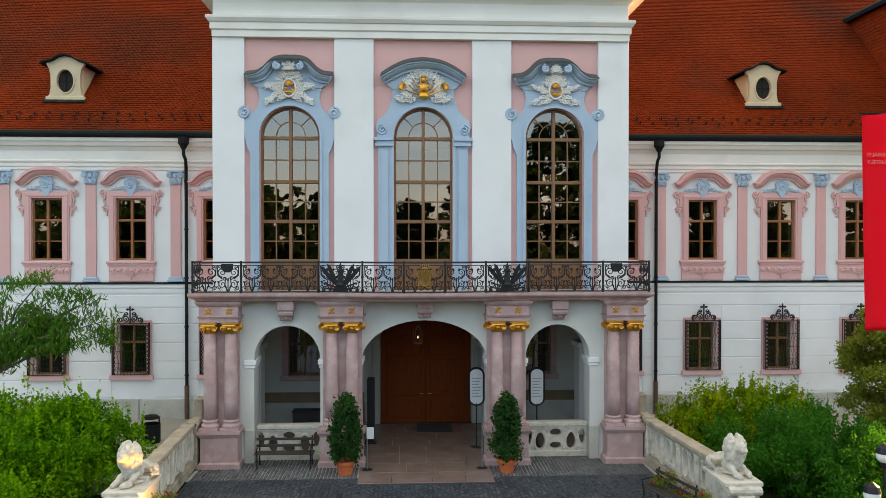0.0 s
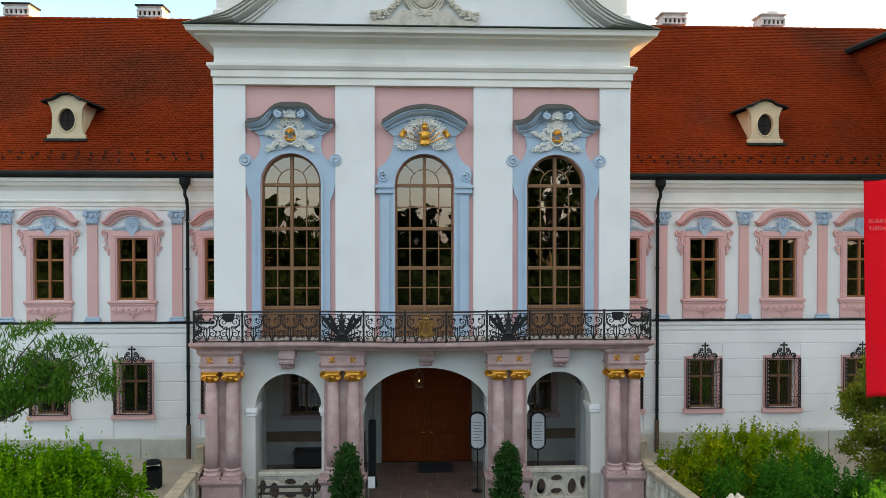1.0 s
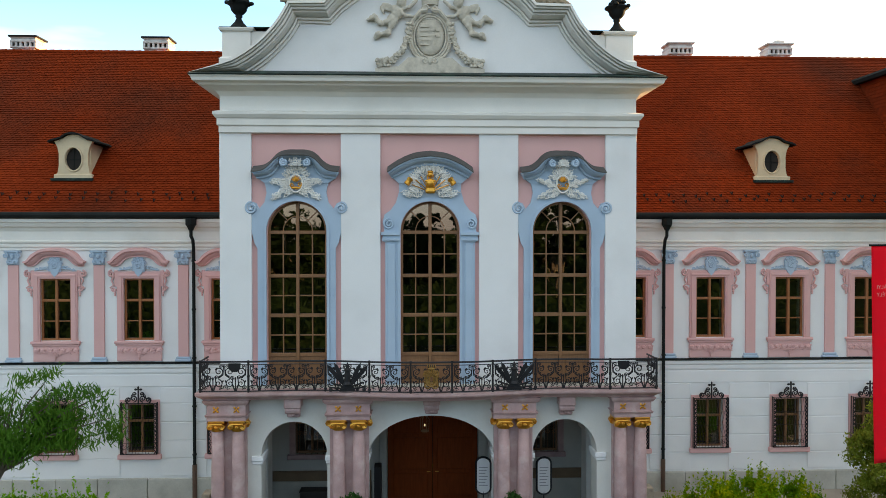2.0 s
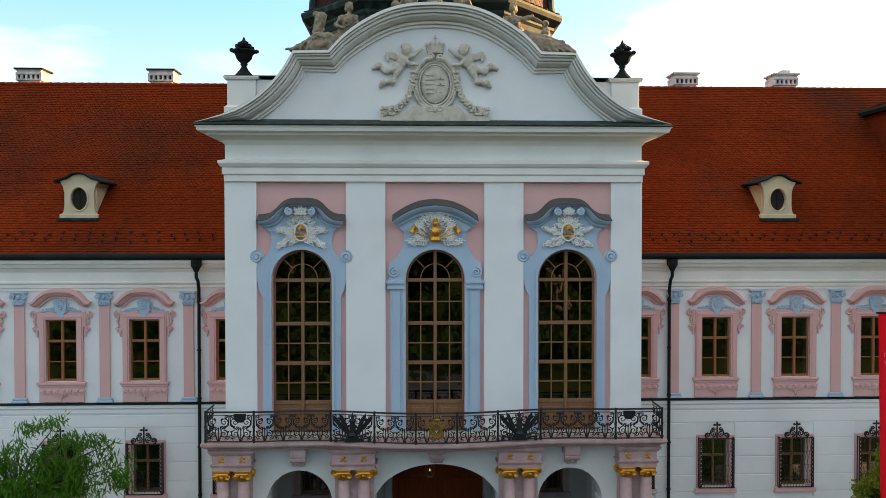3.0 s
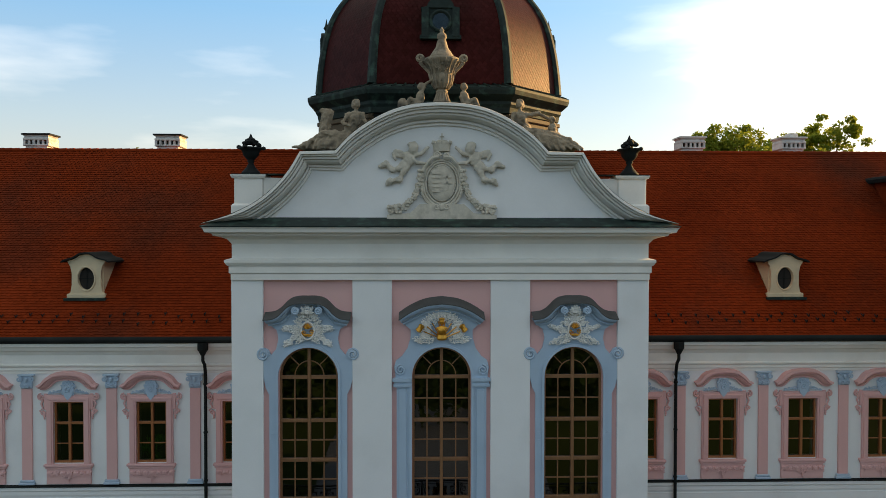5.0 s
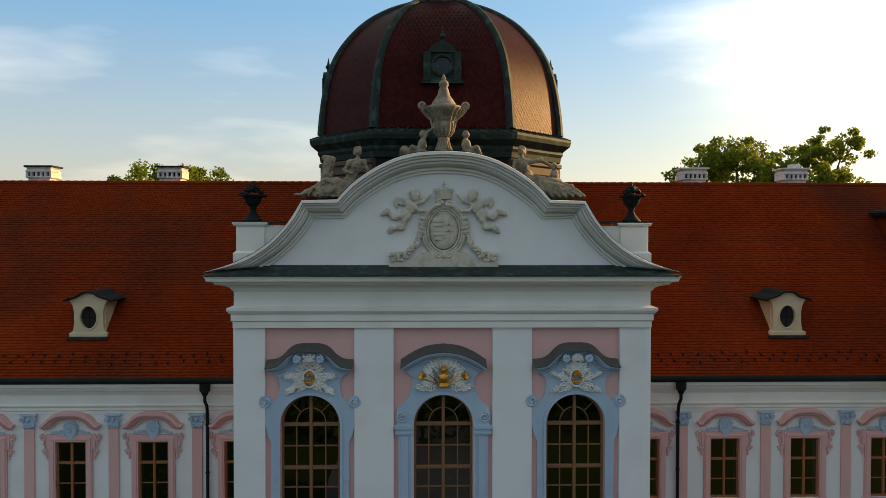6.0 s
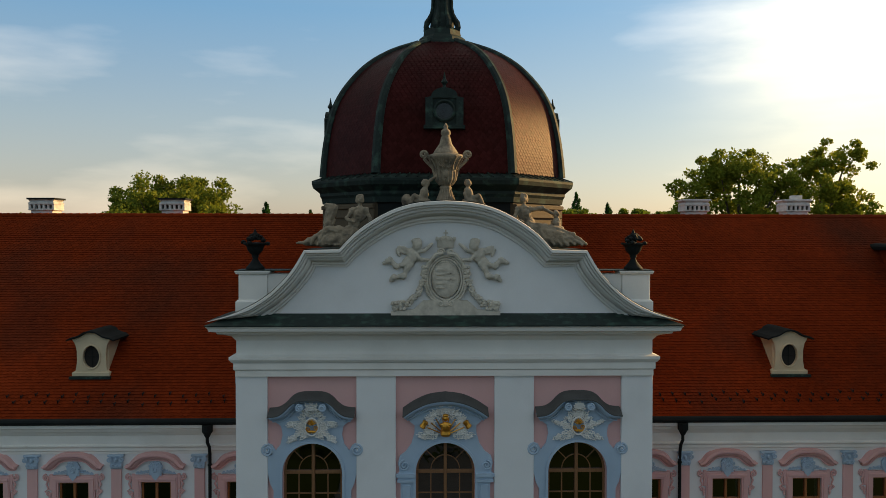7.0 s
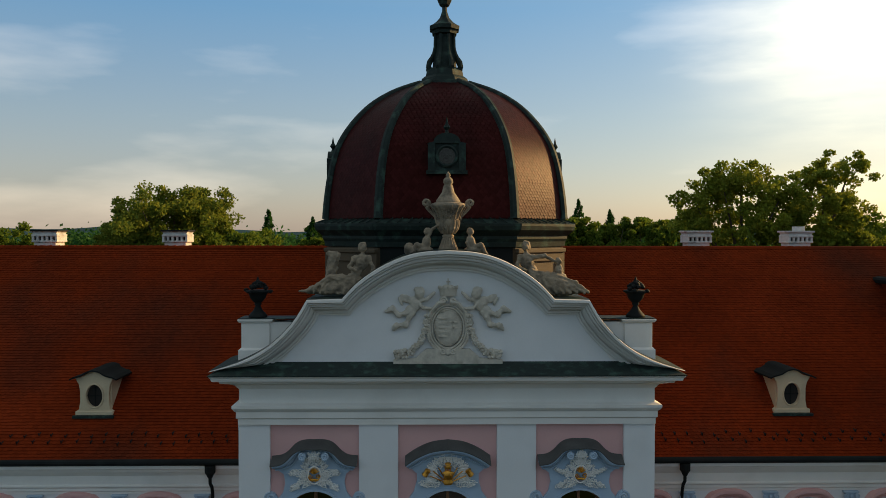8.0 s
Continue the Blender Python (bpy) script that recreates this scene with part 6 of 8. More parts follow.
PUTTO = [(0, 0, 0.34, 0.14, 0.13, 0.19, -12), (-0.03, -0.02, 0.64, 0.11, 0.11, 0.12), ("limb", [(0.05, -0.05, 0.18), (0.28, -0.1, 0.26), (0.42, -0.1, 0.0)], 0.09, 0.06), ("limb", [(0.05, 0.06, 0.15), (0.32, 0.08, 0.14), (0.5, 0.08, -0.06)], 0.09, 0.05), (0.05, 0, 0.1, 0.25, 0.16, 0.12)]
sculpt("cherub_statue", PUTTO + [("limb", [(-0.08, -0.05, 0.46), (-0.12, -0.1, 0.32), (-0.08, -0.1, 0.2)], 0.06, 0.05)], ROOFSTONE, pose(0.72, 0.1, 18.55) @ Matrix.Diagonal((1.1, 1.1, 1.1, 1)), "small seated stone cherub beside the roof vase", "statue", 0.025, group="cherubs")
sculpt("cherub_statue", PUTTO + [("limb", [(-0.05, -0.05, 0.46), (-0.15, -0.08, 0.68), (-0.32, -0.08, 0.82)], 0.06, 0.05), (0.5, 0.05, 0.12, 0.16, 0.14, 0.2)], ROOFSTONE, pose(-0.68, 0.1, 18.55) @ Matrix.Diagonal((-1.1, 1.1, 1.1, 1)), "small stone cherub reaching up to the roof vase", "statue", 0.025, group="cherubs")

vase = thing("roof_vase", 0, 0.15, 18.62, "weathered sandstone vase with scrolled handles on the pediment", "vase")
vb = lathe(bmesh.new(), [(0.3, 0), (0.32, 0.06), (0.27, 0.1), (0.2, 0.3), (0.16, 0.42), (0.19, 0.46), (0.19, 0.5), (0.15, 0.54), (0.25, 0.62), (0.33, 0.78), (0.34, 0.98), (0.38, 1.15), (0.47, 1.32), (0.56, 1.42), (0.56, 1.5), (0.42, 1.54)], 18)
bowl = part("bowl", vb, ROOFSTONE, vase, smooth=True)
vb = lathe(bmesh.new(), [(0.4, 1.5), (0.38, 1.6), (0.3, 1.72), (0.2, 1.86), (0.15, 2.05), (0.12, 2.12), (0.16, 2.18), (0.14, 2.28), (0.05, 2.36), (0.08, 2.4), (0.01, 2.52)], 16)
part("lid", vb, ROOFSTONE, vase, smooth=True)
for s in (-1, 1):
    hb = tube(bmesh.new(), [(s * 0.33, 0, 0.85), (s * 0.4, 0, 1.1), (s * 0.6, 0, 1.3), (s * 0.7, 0, 1.42)] + [(p[0], 0, p[2]) for p in curl(s * 0.7, 1.52, 0.14, -1.4 * s, -math.pi / 2 if s < 0 else -math.pi / 2, 0, 14)], 0.06, 6)
    part("handle", hb, ROOFSTONE, bowl)
ob_ = bmesh.new()
scrollwork(ob_, 0, -0.42, 1.25, 0.24, 3, 0.02)
for k in range(12):
    a = 2 * math.pi * k / 12
    blob(ob_, 0.4 * math.cos(a), 0.4 * math.sin(a), 1.3, 0.07, 0.07, 0.1, 0, 1)
blob(ob_, 0, -0.33, 0.9, 0.1, 0.05, 0.14)
for k in range(16):
    # gadroons on the belly, leaves under the rim and flutes on the foot
    a = 2 * math.pi * (k + 0.5) / 16
    for way, r in ([(0.2, 0.58), (0.31, 0.72), (0.345, 0.86), (0.34, 0.98)], 0.045), ([(0.36, 1.04), (0.41, 1.18), (0.5, 1.32), (0.58, 1.45)], 0.035), ([(0.29, 0.08), (0.22, 0.26), (0.17, 0.42)], 0.025):
        tube(ob_, [(p * math.cos(a), p * math.sin(a), z) for p, z in way], r, 5, r * 0.7)
part("carved_mask", ob_, ROOFSTONE, bowl, "carved festoon")

first = None
for s in (-1, 1):
    if first is None:
        urn = thing("roof_urn", s * 6.07, 0.5, 16.5, "black cast metal flower urn on an attic pedestal", "urn", "attic urns")
        ub = lathe(bmesh.new(), [(0.3, 0), (0.3, 0.06), (0.26, 0.1), (0.14, 0.24), (0.08, 0.36), (0.12, 0.42), (0.1, 0.46), (0.17, 0.52), (0.25, 0.62), (0.27, 0.7), (0.3, 0.76), (0.4, 0.82), (0.38, 0.86)], 14)
        part("bowl", ub, SHEET, urn, smooth=True)
        fb = bmesh.new()
        rnd = random.Random(9)
        for k in range(34):
            a, rr = rnd.uniform(0, 6.28), rnd.uniform(0.05, 0.4)
            blob(fb, rr * math.cos(a), rr * math.sin(a), 0.84 + (0.4 - rr) * 0.75 + rnd.uniform(-0.02, 0.04), 0.09, 0.09, 0.07, 0, 1)
        lathe(fb, [(0.2, 0.95), (0.12, 1.1), (0.06, 1.18), (0.01, 1.3)], 8)
        part("flower_mass", fb, SHEET, urn, "cast flowers and fruit")
        first = urn
    else:
        copy_thing(first, pose(s * 6.07, 0.5, 16.5, 0, 0, 70))

# ---- coat of arms in the tympanum ----
ARMS = []
for s in (-1, 1):
    ARMS += [(s * 0.89, 0, 17.3, 0.17, 0.14, 0.19), (s * 0.92, 0.02, 17.42, 0.17, 0.12, 0.1), (s * 1.05, 0.03, 16.98, 0.17, 0.12, 0.26, s * 30), (s * 1.18, 0.04, 16.74, 0.2, 0.12, 0.2, s * 45)]
    ARMS += [("limb", [(s * 0.85, 0, 17.08), (s * 0.66, -0.04, 17.12), (s * 0.44, -0.02, 17.32)], 0.08, 0.06), ("limb", [(s * 0.95, -0.02, 17.0), (s * 0.78, -0.06, 16.84), (s * 0.55, -0.05, 16.83)], 0.08, 0.06)]
    ARMS += [("limb", [(s * 1.2, 0.02, 16.72), (s * 1.55, 0.02, 16.62), (s * 1.75, 0.03, 16.82), (s * 1.95, 0.04, 16.72)], 0.12, 0.06), ("limb", [(s * 1.2, 0.02, 16.6), (s * 1.32, 0.0, 16.32), (s * 1.62, 0.03, 16.28), (s * 1.74, 0.04, 16.16)], 0.12, 0.06)]
    for k in range(5):
        ARMS.append((s * (1.22 + 0.07 * k), 0.05, 17.16 + 0.05 * k - 0.02 * k * k, 0.17, 0.04, 0.05, s * (-10 - 14 * k)))
        ARMS.append((s * (1.2 + 0.05 * k), 0.06, 17.04 + 0.01 * k, 0.15, 0.04, 0.045, s * (10 - 5 * k)))
sculpt("cherub_relief", ARMS, PALESTONE, pose(0, -0.02, 0), "two carved pale stone cherubs holding a coat of arms", "relief", 0.028)
arms = thing("coat_of_arms", 0, 0.04, 15.05, "pale carved stone coat of arms with crown and garlands", "coat of arms")
ab = bmesh.new()
blob(ab, 0, -0.02, 1.18, 0.46, 0.1, 0.62, sub=3)
part("shield", ab, PALESTONE, arms, smooth=True)
ab = bmesh.new()
oval = [(0.5 * math.cos(a), -0.06, 1.16 + 0.64 * math.sin(a)) for a in [2 * math.pi * k / 36 for k in range(37)]]
tube(ab, oval, 0.03, 8)
tube(ab, [(p[0] * 1.16, -0.03, 1.16 + (p[2] - 1.16) * 1.13) for p in oval], 0.045, 8)
for k in range(40):
    a = 2 * math.pi * k / 40
    blob(ab, 0.43 * math.cos(a), -0.08, 1.16 + 0.56 * math.sin(a), 0.022, 0.025, 0.022, 0, 1)
for s in (-1, 1):
    tube(ab, curl(s * 0.16, 0.42, 0.12, 1.5 * s, math.pi / 2, -0.08, 16), 0.045, 6)
    tube(ab, [(s * 0.08, -0.1, 1.98), (s * 0.3, -0.1, 1.95), (s * 0.55, -0.06, 1.66), (s * 0.58, -0.06, 1.5)], 0.07, 6)
    tube(ab, curl(s * 0.16, 2.02, 0.12, -1.5 * s, 0, -0.1, 16), 0.045, 6)
blob(ab, 0, -0.1, 0.4, 0.09, 0.06, 0.12)
part("cartouche", ab, PALESTONE, arms, "scrolled stone frame")
ab = bmesh.new()
for k in range(5):
    box(ab, -0.3, -0.04, -0.14, -0.06, 0.88 + 0.14 * k, 0.93 + 0.14 * k)
box(ab, 0.14, 0.18, -0.14, -0.06, 0.92, 1.5)
box(ab, 0.06, 0.28, -0.14, -0.06, 1.32, 1.37)
box(ab, 0.04, 0.3, -0.14, -0.06, 1.14, 1.19)
part("shield_bearing", ab, PALESTONE, arms, "raised bars and cross")
ab = lathe(bmesh.new(), [(0.26, 2.16), (0.27, 2.3), (0.3, 2.42), (0.22, 2.47), (0.1, 2.52)], 16, sy=0.5)
for k in range(7):
    a = math.pi + math.pi * k / 6
    blob(ab, 0.29 * math.cos(a), 0.15 * math.sin(a), 2.44, 0.04, 0.03, 0.07, 0, 1)
box(ab, -0.02, 0.02, -0.06, -0.02, 2.5, 2.72)
box(ab, -0.07, 0.07, -0.06, -0.02, 2.6, 2.64)
part("crown", ab, PALESTONE, arms)
for s in (-1, 1):
    gb_ = bmesh.new()
    rnd = random.Random(12)
    way = catmull([(0.66, 1.55), (0.7, 1.2), (0.85, 0.75), (1.15, 0.45), (1.5, 0.3), (1.62, 0.28)], 7)
    for k, (x, z) in enumerate(way):
        for _ in range(4):
            blob(gb_, s * (x + rnd.uniform(-0.07, 0.07)), rnd.uniform(-0.12, -0.02), z + rnd.uniform(-0.08, 0.08) * (0.6 + k / 25), 0.065, 0.055, 0.06, 0, 1)
    for k, (x, z) in enumerate(catmull([(0.6, 1.3), (0.62, 0.9), (0.5, 0.62), (0.3, 0.45)], 6)):
        blob(gb_, s * x, -0.05, z, 0.055, 0.05, 0.05, 0, 1)
    part("garland", gb_, PALESTONE, arms, "carved flower garland")
part("foot", prism(bmesh.new(), [(-1.72, 0.0), (1.72, 0.0), (1.72, 0.16), (1.0, 0.22), (0.7, 0.5), (-0.7, 0.5), (-1.0, 0.22), (-1.72, 0.16)], -0.1, 0.02), PALESTONE, arms)


# ---- roof dormers and chimneys ----
def dormer(x, label):
    d = thing("roof_dormer", x, 5.6, 12.15, label, "dormer", "roof dormers")
    fb = bmesh.new()
    half = [(0.66, 0.0), (0.66, 0.16), (0.6, 0.22), (0.55, 0.5), (0.55, 0.95), (0.6, 1.2), (0.68, 1.34), (0.72, 1.42)]
    top = catmull([(0.72, 1.42), (0.45, 1.5), (0.22, 1.64), (0, 1.68)], 4)[1:]
    hole = [(0.31 * math.sin(a), 0.74 + 0.43 * math.cos(a)) for a in [math.pi * k / 12 for k in range(13)]]
    r = half + top
    prism(fb, [(0, 0)] + r + hole, 0.0, 0.16, 0.0)
    prism(fb, [(-x_, z_) for x_, z_ in ([(0, 0)] + r + hole)][::-1], 0.0, 0.16, 0.0)
    for s in (-1, 1):
        box(fb, s * 0.46, s * 0.6, 0.16, 1.6, 0.1, 1.36)
    box(fb, -0.72, 0.72, -0.06, 0.14, 0.0, 0.16, 0.02)
    tube(fb, [(0.34 * math.cos(a), -0.01, 0.74 + 0.46 * math.sin(a)) for a in [2 * math.pi * k / 24 for k in range(25)]], 0.035, 6)
    front = part("front", fb, DORMER, d, "cream plaster front with an oval opening")
    mb = bmesh.new()
    crest = [(-0.9, 1.36), (-0.74, 1.44)] + [(-x_, z_ + 0.02) for x_, z_ in top] + [(x_, z_ + 0.02) for x_, z_ in top[::-1][1:]] + [(0.74, 1.44), (0.9, 1.36)]
    prism(mb, [(x_, z_ + 0.06) for x_, z_ in crest] + crest[::-1], -0.16, 1.75)
    part("roof", mb, SHEET, d, "dark curved sheet metal roof")
    part("flashing", boxed(-0.78, 0.78, -0.2, 0.1, -0.09, 0.005), PATINA, d)
    # flat near-black sheet in place of the shade inside the oval
    part("dark_backing", boxed(-0.34, 0.34, 0.12, 0.14, 0.25, 1.22), DARK, front, "dark sheet behind the oval opening")
    tube(gr := bmesh.new(), [(0, 0.08, 0.3), (0, 0.08, 1.18)], 0.014, 4)
    tube(gr, [(-0.31, 0.08, 0.74), (0.31, 0.08, 0.74)], 0.014, 4)
    part("glazing_bar", gr, SHEET, front)


dormer(-13.5, "cream roof dormer with oval window and dark sheet roof")
dormer(13.68, "cream roof dormer with oval window and dark sheet roof")
CHALK = material("sooty_white_plaster", (0.56, 0.55, 0.53), 0.9, vary=0.2, scale=3, fine=25, dirt=(0.2, 0.19, 0.18), dirt_amount=0.7)
for k, x in enumerate((-18.7, -12.6, 12.4, 17.3)):
    ch = thing("chimney", x, 12.8, 17.72, "white plastered chimney with a row of smoke openings", "chimney", "ridge chimneys")
    part("shaft", boxed(-0.5, 0.5, -0.45, 0.45, -0.6, 1.02, 0.01), CHALK, ch)
    cb = bmesh.new()
    for j in range(6):
        xx = -0.54 + 0.216 * j
        box(cb, xx - 0.05, xx + 0.05, -0.5, 0.5, 1.08, 1.3)
    box(cb, -0.6, 0.6, -0.52, 0.52, 1.02, 1.1, 0.02)
    box(cb, -0.6, 0.6, -0.52, 0.52, 1.29, 1.4, 0.02)
    lathe(cb, [(0.8, 1.4), (0.77, 1.45), (0.86, 1.53)], 4, sx=1.0, sy=0.85, a0=math.pi / 4)
    hood_ = part("smoke_hood", cb, CHALK, ch, "white flared hood over dark slots")
    # near-black core gives the smoke slots their inner shade by colour
    part("flue", boxed(-0.44, 0.44, -0.38, 0.38, 1.04, 1.35), DARK, hood_)
    part("cover", boxed(-0.66, 0.66, -0.56, 0.56, 1.53, 1.61, 0.01), SHEET if x < 0 else CHALK, ch, "dark cover slab" if x < 0 else "pale cover slab")
    if k == 3:
        part("flue_pot", boxed(-0.1, 0.35, -0.2, 0.2, 1.61, 1.82, 0.01), CHALK, ch)

# rainwater pipes at the corners of the wings
for s, x in ((-1, -8.66), (1, 8.98)):
    pipe = thing("downpipe", x, WY - 0.14, 0.2, "dark metal rainwater downpipe with a funnel head", "downpipe", "downpipes")
    pb = lathe(bmesh.new(), [(0.08, 9.95), (0.15, 10.1), (0.2, 10.16), (0.2, 10.4)], 10, (0, -0.32, 0))
    part("funnel", pb, SHEET, pipe)
    pb = tube(bmesh.new(), [(0, -0.32, 10.0), (0, -0.32, 9.75), (0.06 * -s, -0.3, 9.6), (0.04 * -s, -0.14, 9.3), (0, 0, 9.05), (0, 0, 1.2)], 0.06, 8)
    for z in (1.6, 3.4, 5.2, 7.0, 8.8):
        tube(pb, [(0, 0, z), (0, 0, z + 0.06)], 0.08, 8)
    part("pipe", pb, SHEET, pipe)
    part("foot_pipe", tube(bmesh.new(), [(0, 0, -0.15), (0, 0, 1.25)], 0.085, 8), material("rusty_iron", (0.10, 0.055, 0.035), 0.7, vary=0.3), pipe, "rust-brown iron foot")


# ---- plants ----
def leaf_mesh(name, clumps, per, size, mat, seed, parent=None, aspect=0.55, droop=0.0, shell=0.55, label=""):
    """Single leaves strewn round clumps (x, y, z, rx, ry, rz)."""
    rng = np.random.default_rng(seed)
    out = []
    for x, y, z, rx, ry, rz in clumps:
        d = rng.normal(size=(per, 3))
        d /= np.linalg.norm(d, axis=1)[:, None]
        d *= (shell + (1 - shell) * rng.random((per, 1))) ** 0.7 * (1 + (0.3 if size < 0.2 else 0.12) * rng.normal(size=(per, 1)))
        c = d * (rx, ry, rz) + (x, y, z)
        u = rng.normal(size=(per, 3))
        if droop:
            u = u * (0.45, 0.45, 0.3) + (0, 0, -droop)
        u /= np.linalg.norm(u, axis=1)[:, None]
        w = np.cross(u, rng.normal(size=(per, 3)))
        w /= np.linalg.norm(w, axis=1)[:, None]
        s = size * (0.6 + 0.8 * rng.random((per, 1)))
        out.append(np.stack([c - u * s * 0.5, c + w * s * aspect * 0.5, c + u * s * 0.5, c - w * s * aspect * 0.5], 1))
    v = np.concatenate(out).reshape(-1, 3)
    v[:, 2] = np.maximum(v[:, 2], GZ + 0.02) if parent is None else v[:, 2]
    n = len(v) // 4
    me = bpy.data.meshes.new(name)
    me.from_pydata(v.tolist(), [], np.arange(n * 4).reshape(n, 4).tolist())
    me.materials.append(mat)
    ob = new(name, me)
    ob.parent = parent
    if label:
        ob["label"] = label
    return ob


def clump_cloud(seed, n, cx, cy, cz, rx, ry, rz, r, flat=0.75, hollow=0.35):
    """Places of leaf clumps inside an uneven ellipsoid."""
    rng = random.Random(seed)
    out = []
    while len(out) < n:
        x, y, z = (rng.uniform(-1, 1) for _ in range(3))
        q = math.sqrt(x * x + y * y + z * z)
        if q > 1 or q < hollow:
            continue
        k = r * rng.uniform(0.6, 1.3)
        out.append((cx + x * rx, cy + y * ry, cz + z * rz, k, k, k * flat))
    return out


def shrub(name, x, y, clumps, per, size, mat, seed, label, category="shrub", group="", shoots=0, tips=None):
    t = thing(name, x, y, GZ, label, category, group)
    local = [(a - x, b - y, c - GZ, d, e, f) for a, b, c, d, e, f in clumps]
    sb = bmesh.new()
    rng = random.Random(seed)
    for a, b, c, *_ in local[:: max(1, len(local) // 14)]:
        tube(sb, [(rng.uniform(-0.2, 0.2), rng.uniform(-0.2, 0.2), 0), (a * 0.5, b * 0.5, c * 0.6), (a, b, c)], 0.03, 5, 0.01)
    part("stem", sb, BARK, t)
    leaf_mesh("foliage", local, per, size, mat, seed, t)
    if shoots:
        # upright young shoots that break the outline
        up = []
        for _ in range(shoots):
            a, b, c, d, *_r = rng.choice(local)
            h = rng.uniform(0.22, 0.42)
            up.append((a + rng.uniform(-d, d), b + rng.uniform(-d, d), c + d * 0.6 + h * rng.uniform(0.2, 0.9), 0.07, 0.07, h))
        tagged(leaf_mesh("young_shoot", up, 26, size * 0.85, tips or mat, seed + 70, t, 0.5, -0.5, 0.05), kind="stuff")
    return t


def tree(name, x, y, height, spread, seed, mat, label, per=60, size=0.5, clumps=130, trunk=0.4, low=0.3, group="", z0=None, category="tree"):
    z0 = GZ if z0 is None else z0
    t = thing(name, x, y, z0, label, category, group)
    rng = random.Random(seed)
    tb_ = bmesh.new()
    tube(tb_, [(0, 0, 0), (0.1, 0, height * 0.3), (0.15, 0.1, height * 0.55), (0, 0, height * 0.85)], trunk, 8, trunk * 0.2)
    heads = []
    for k in range(9):
        a = rng.uniform(0, 6.28)
        zf = rng.uniform(low, 0.75)
        rr = spread * rng.uniform(0.45, 0.85)
        h = (rr * math.cos(a), rr * math.sin(a), height * min(0.93, zf + 0.2))
        tube(tb_, [(0.1, 0, height * zf * 0.75), (h[0] * 0.5, h[1] * 0.5, height * (zf + 0.02)), h], trunk * 0.45, 6, trunk * 0.08)
        heads.append(h)
    part("trunk", tb_, BARK, t)
    cl = []
    heads.append((0, 0, height * 0.86))
    for k in range(clumps):
        h = rng.choice(heads)
        q = spread * 0.42
        r = spread * rng.uniform(0.1, 0.2)
        if k % 5 < 3:
            while True:
                v = [rng.uniform(-1, 1) for _ in range(3)]
                if 0.3 < v[0] ** 2 + v[1] ** 2 + v[2] ** 2 < 1:
                    break
            cl.append((v[0] * spread * 0.9, v[1] * spread * 0.9, height * (0.6 + 0.36 * v[2]), r, r, r * 0.75))
            continue
        cl.append((h[0] + rng.gauss(0, q * 0.6), h[1] + rng.gauss(0, q * 0.6), min(height * 0.98, max(height * low, h[2] + rng.gauss(0, q * 0.5))), r, r, r * 0.7))
    leaf_mesh("crown", cl, per, size, mat, seed, t, 0.7, shell=0.3)
    return t


def conifer(name, x, y, height, spread, seed, label, size=0.5, group=""):
    t = thing(name, x, y, GZ, label, "conifer", group)
    part("trunk", tube(bmesh.new(), [(0, 0, 0), (0, 0, height * 0.97)], spread * 0.09, 7, 0.03), BARK, t)
    rng = random.Random(seed)
    cl = []
    for k in range(70):
        f = (k + 0.5) / 70
        for _ in range(2):
            a, r = rng.uniform(0, 6.28), spread * (1 - f) ** 0.7 * rng.uniform(0.3, 1.0)
            cl.append((r * math.cos(a), r * math.sin(a), height * (0.3 + 0.7 * f) - r * 0.3, spread * 0.3 * (1.1 - f), spread * 0.3 * (1.1 - f), spread * 0.12))
    leaf_mesh("crown", cl, 40, size, LEAF_DARK, seed, t, 0.5, shell=0.2)
    return t


# shrubs beside the balustrades
cl = clump_cloud(1, 110, -11.2, -2.4, 0.9, 3.2, 2.2, 1.35, 0.42) + clump_cloud(2, 60, -11.2, -5.2, 0.45, 2.7, 2.0, 1.2, 0.5) + clump_cloud(3, 22, -11.2, -2.0, 1.7, 1.6, 1.2, 0.6, 0.34)
shrub("broad_shrub", -11.4, -3.4, cl, 330, 0.115, LEAF_SHRUB, 1, "broad bright green leafy shrub beside the stone balustrade", shoots=420, tips=LEAF_FRESH)
cl = clump_cloud(4, 50, -13.2, -6.2, 0.6, 1.8, 1.6, 0.9, 0.42)
shrub("yellow_shrub", -13.2, -6.2, cl, 300, 0.11, LEAF_YELLOW, 2, "yellow-green low shrub before the larger shrub", shoots=200)
cl = clump_cloud(5, 95, 10.2, 0.0, 0.85, 2.5, 1.3, 1.2, 0.34)
shrub("golden_shrub", 10.0, 0.0, cl, 330, 0.105, LEAF_YELLOW, 3, "golden green loose shrub on the gravel terrace", shoots=420)
cl = clump_cloud(6, 100, 10.6, -2.9, 0.6, 2.7, 2.0, 1.4, 0.38) + clump_cloud(7, 50, 12.2, -4.8, 0.4, 2.6, 1.8, 1.2, 0.4)
shrub("dark_shrub", 11.0, -3.6, cl, 380, 0.1, LEAF_DENSE, 4, "dense dark green shrub beside the stone balustrade", shoots=520)
cl = clump_cloud(8, 130, 15.2, -0.6, 2.2, 1.7, 1.4, 2.5, 0.34) + clump_cloud(9, 14, 14.6, -0.8, 4.3, 0.7, 0.7, 0.9, 0.28)
shrub("upright_shrub", 15.0, -0.6, cl, 300, 0.11, LEAF_SUNNY, 5, "tall upright olive green shrub on the terrace", "small tree")

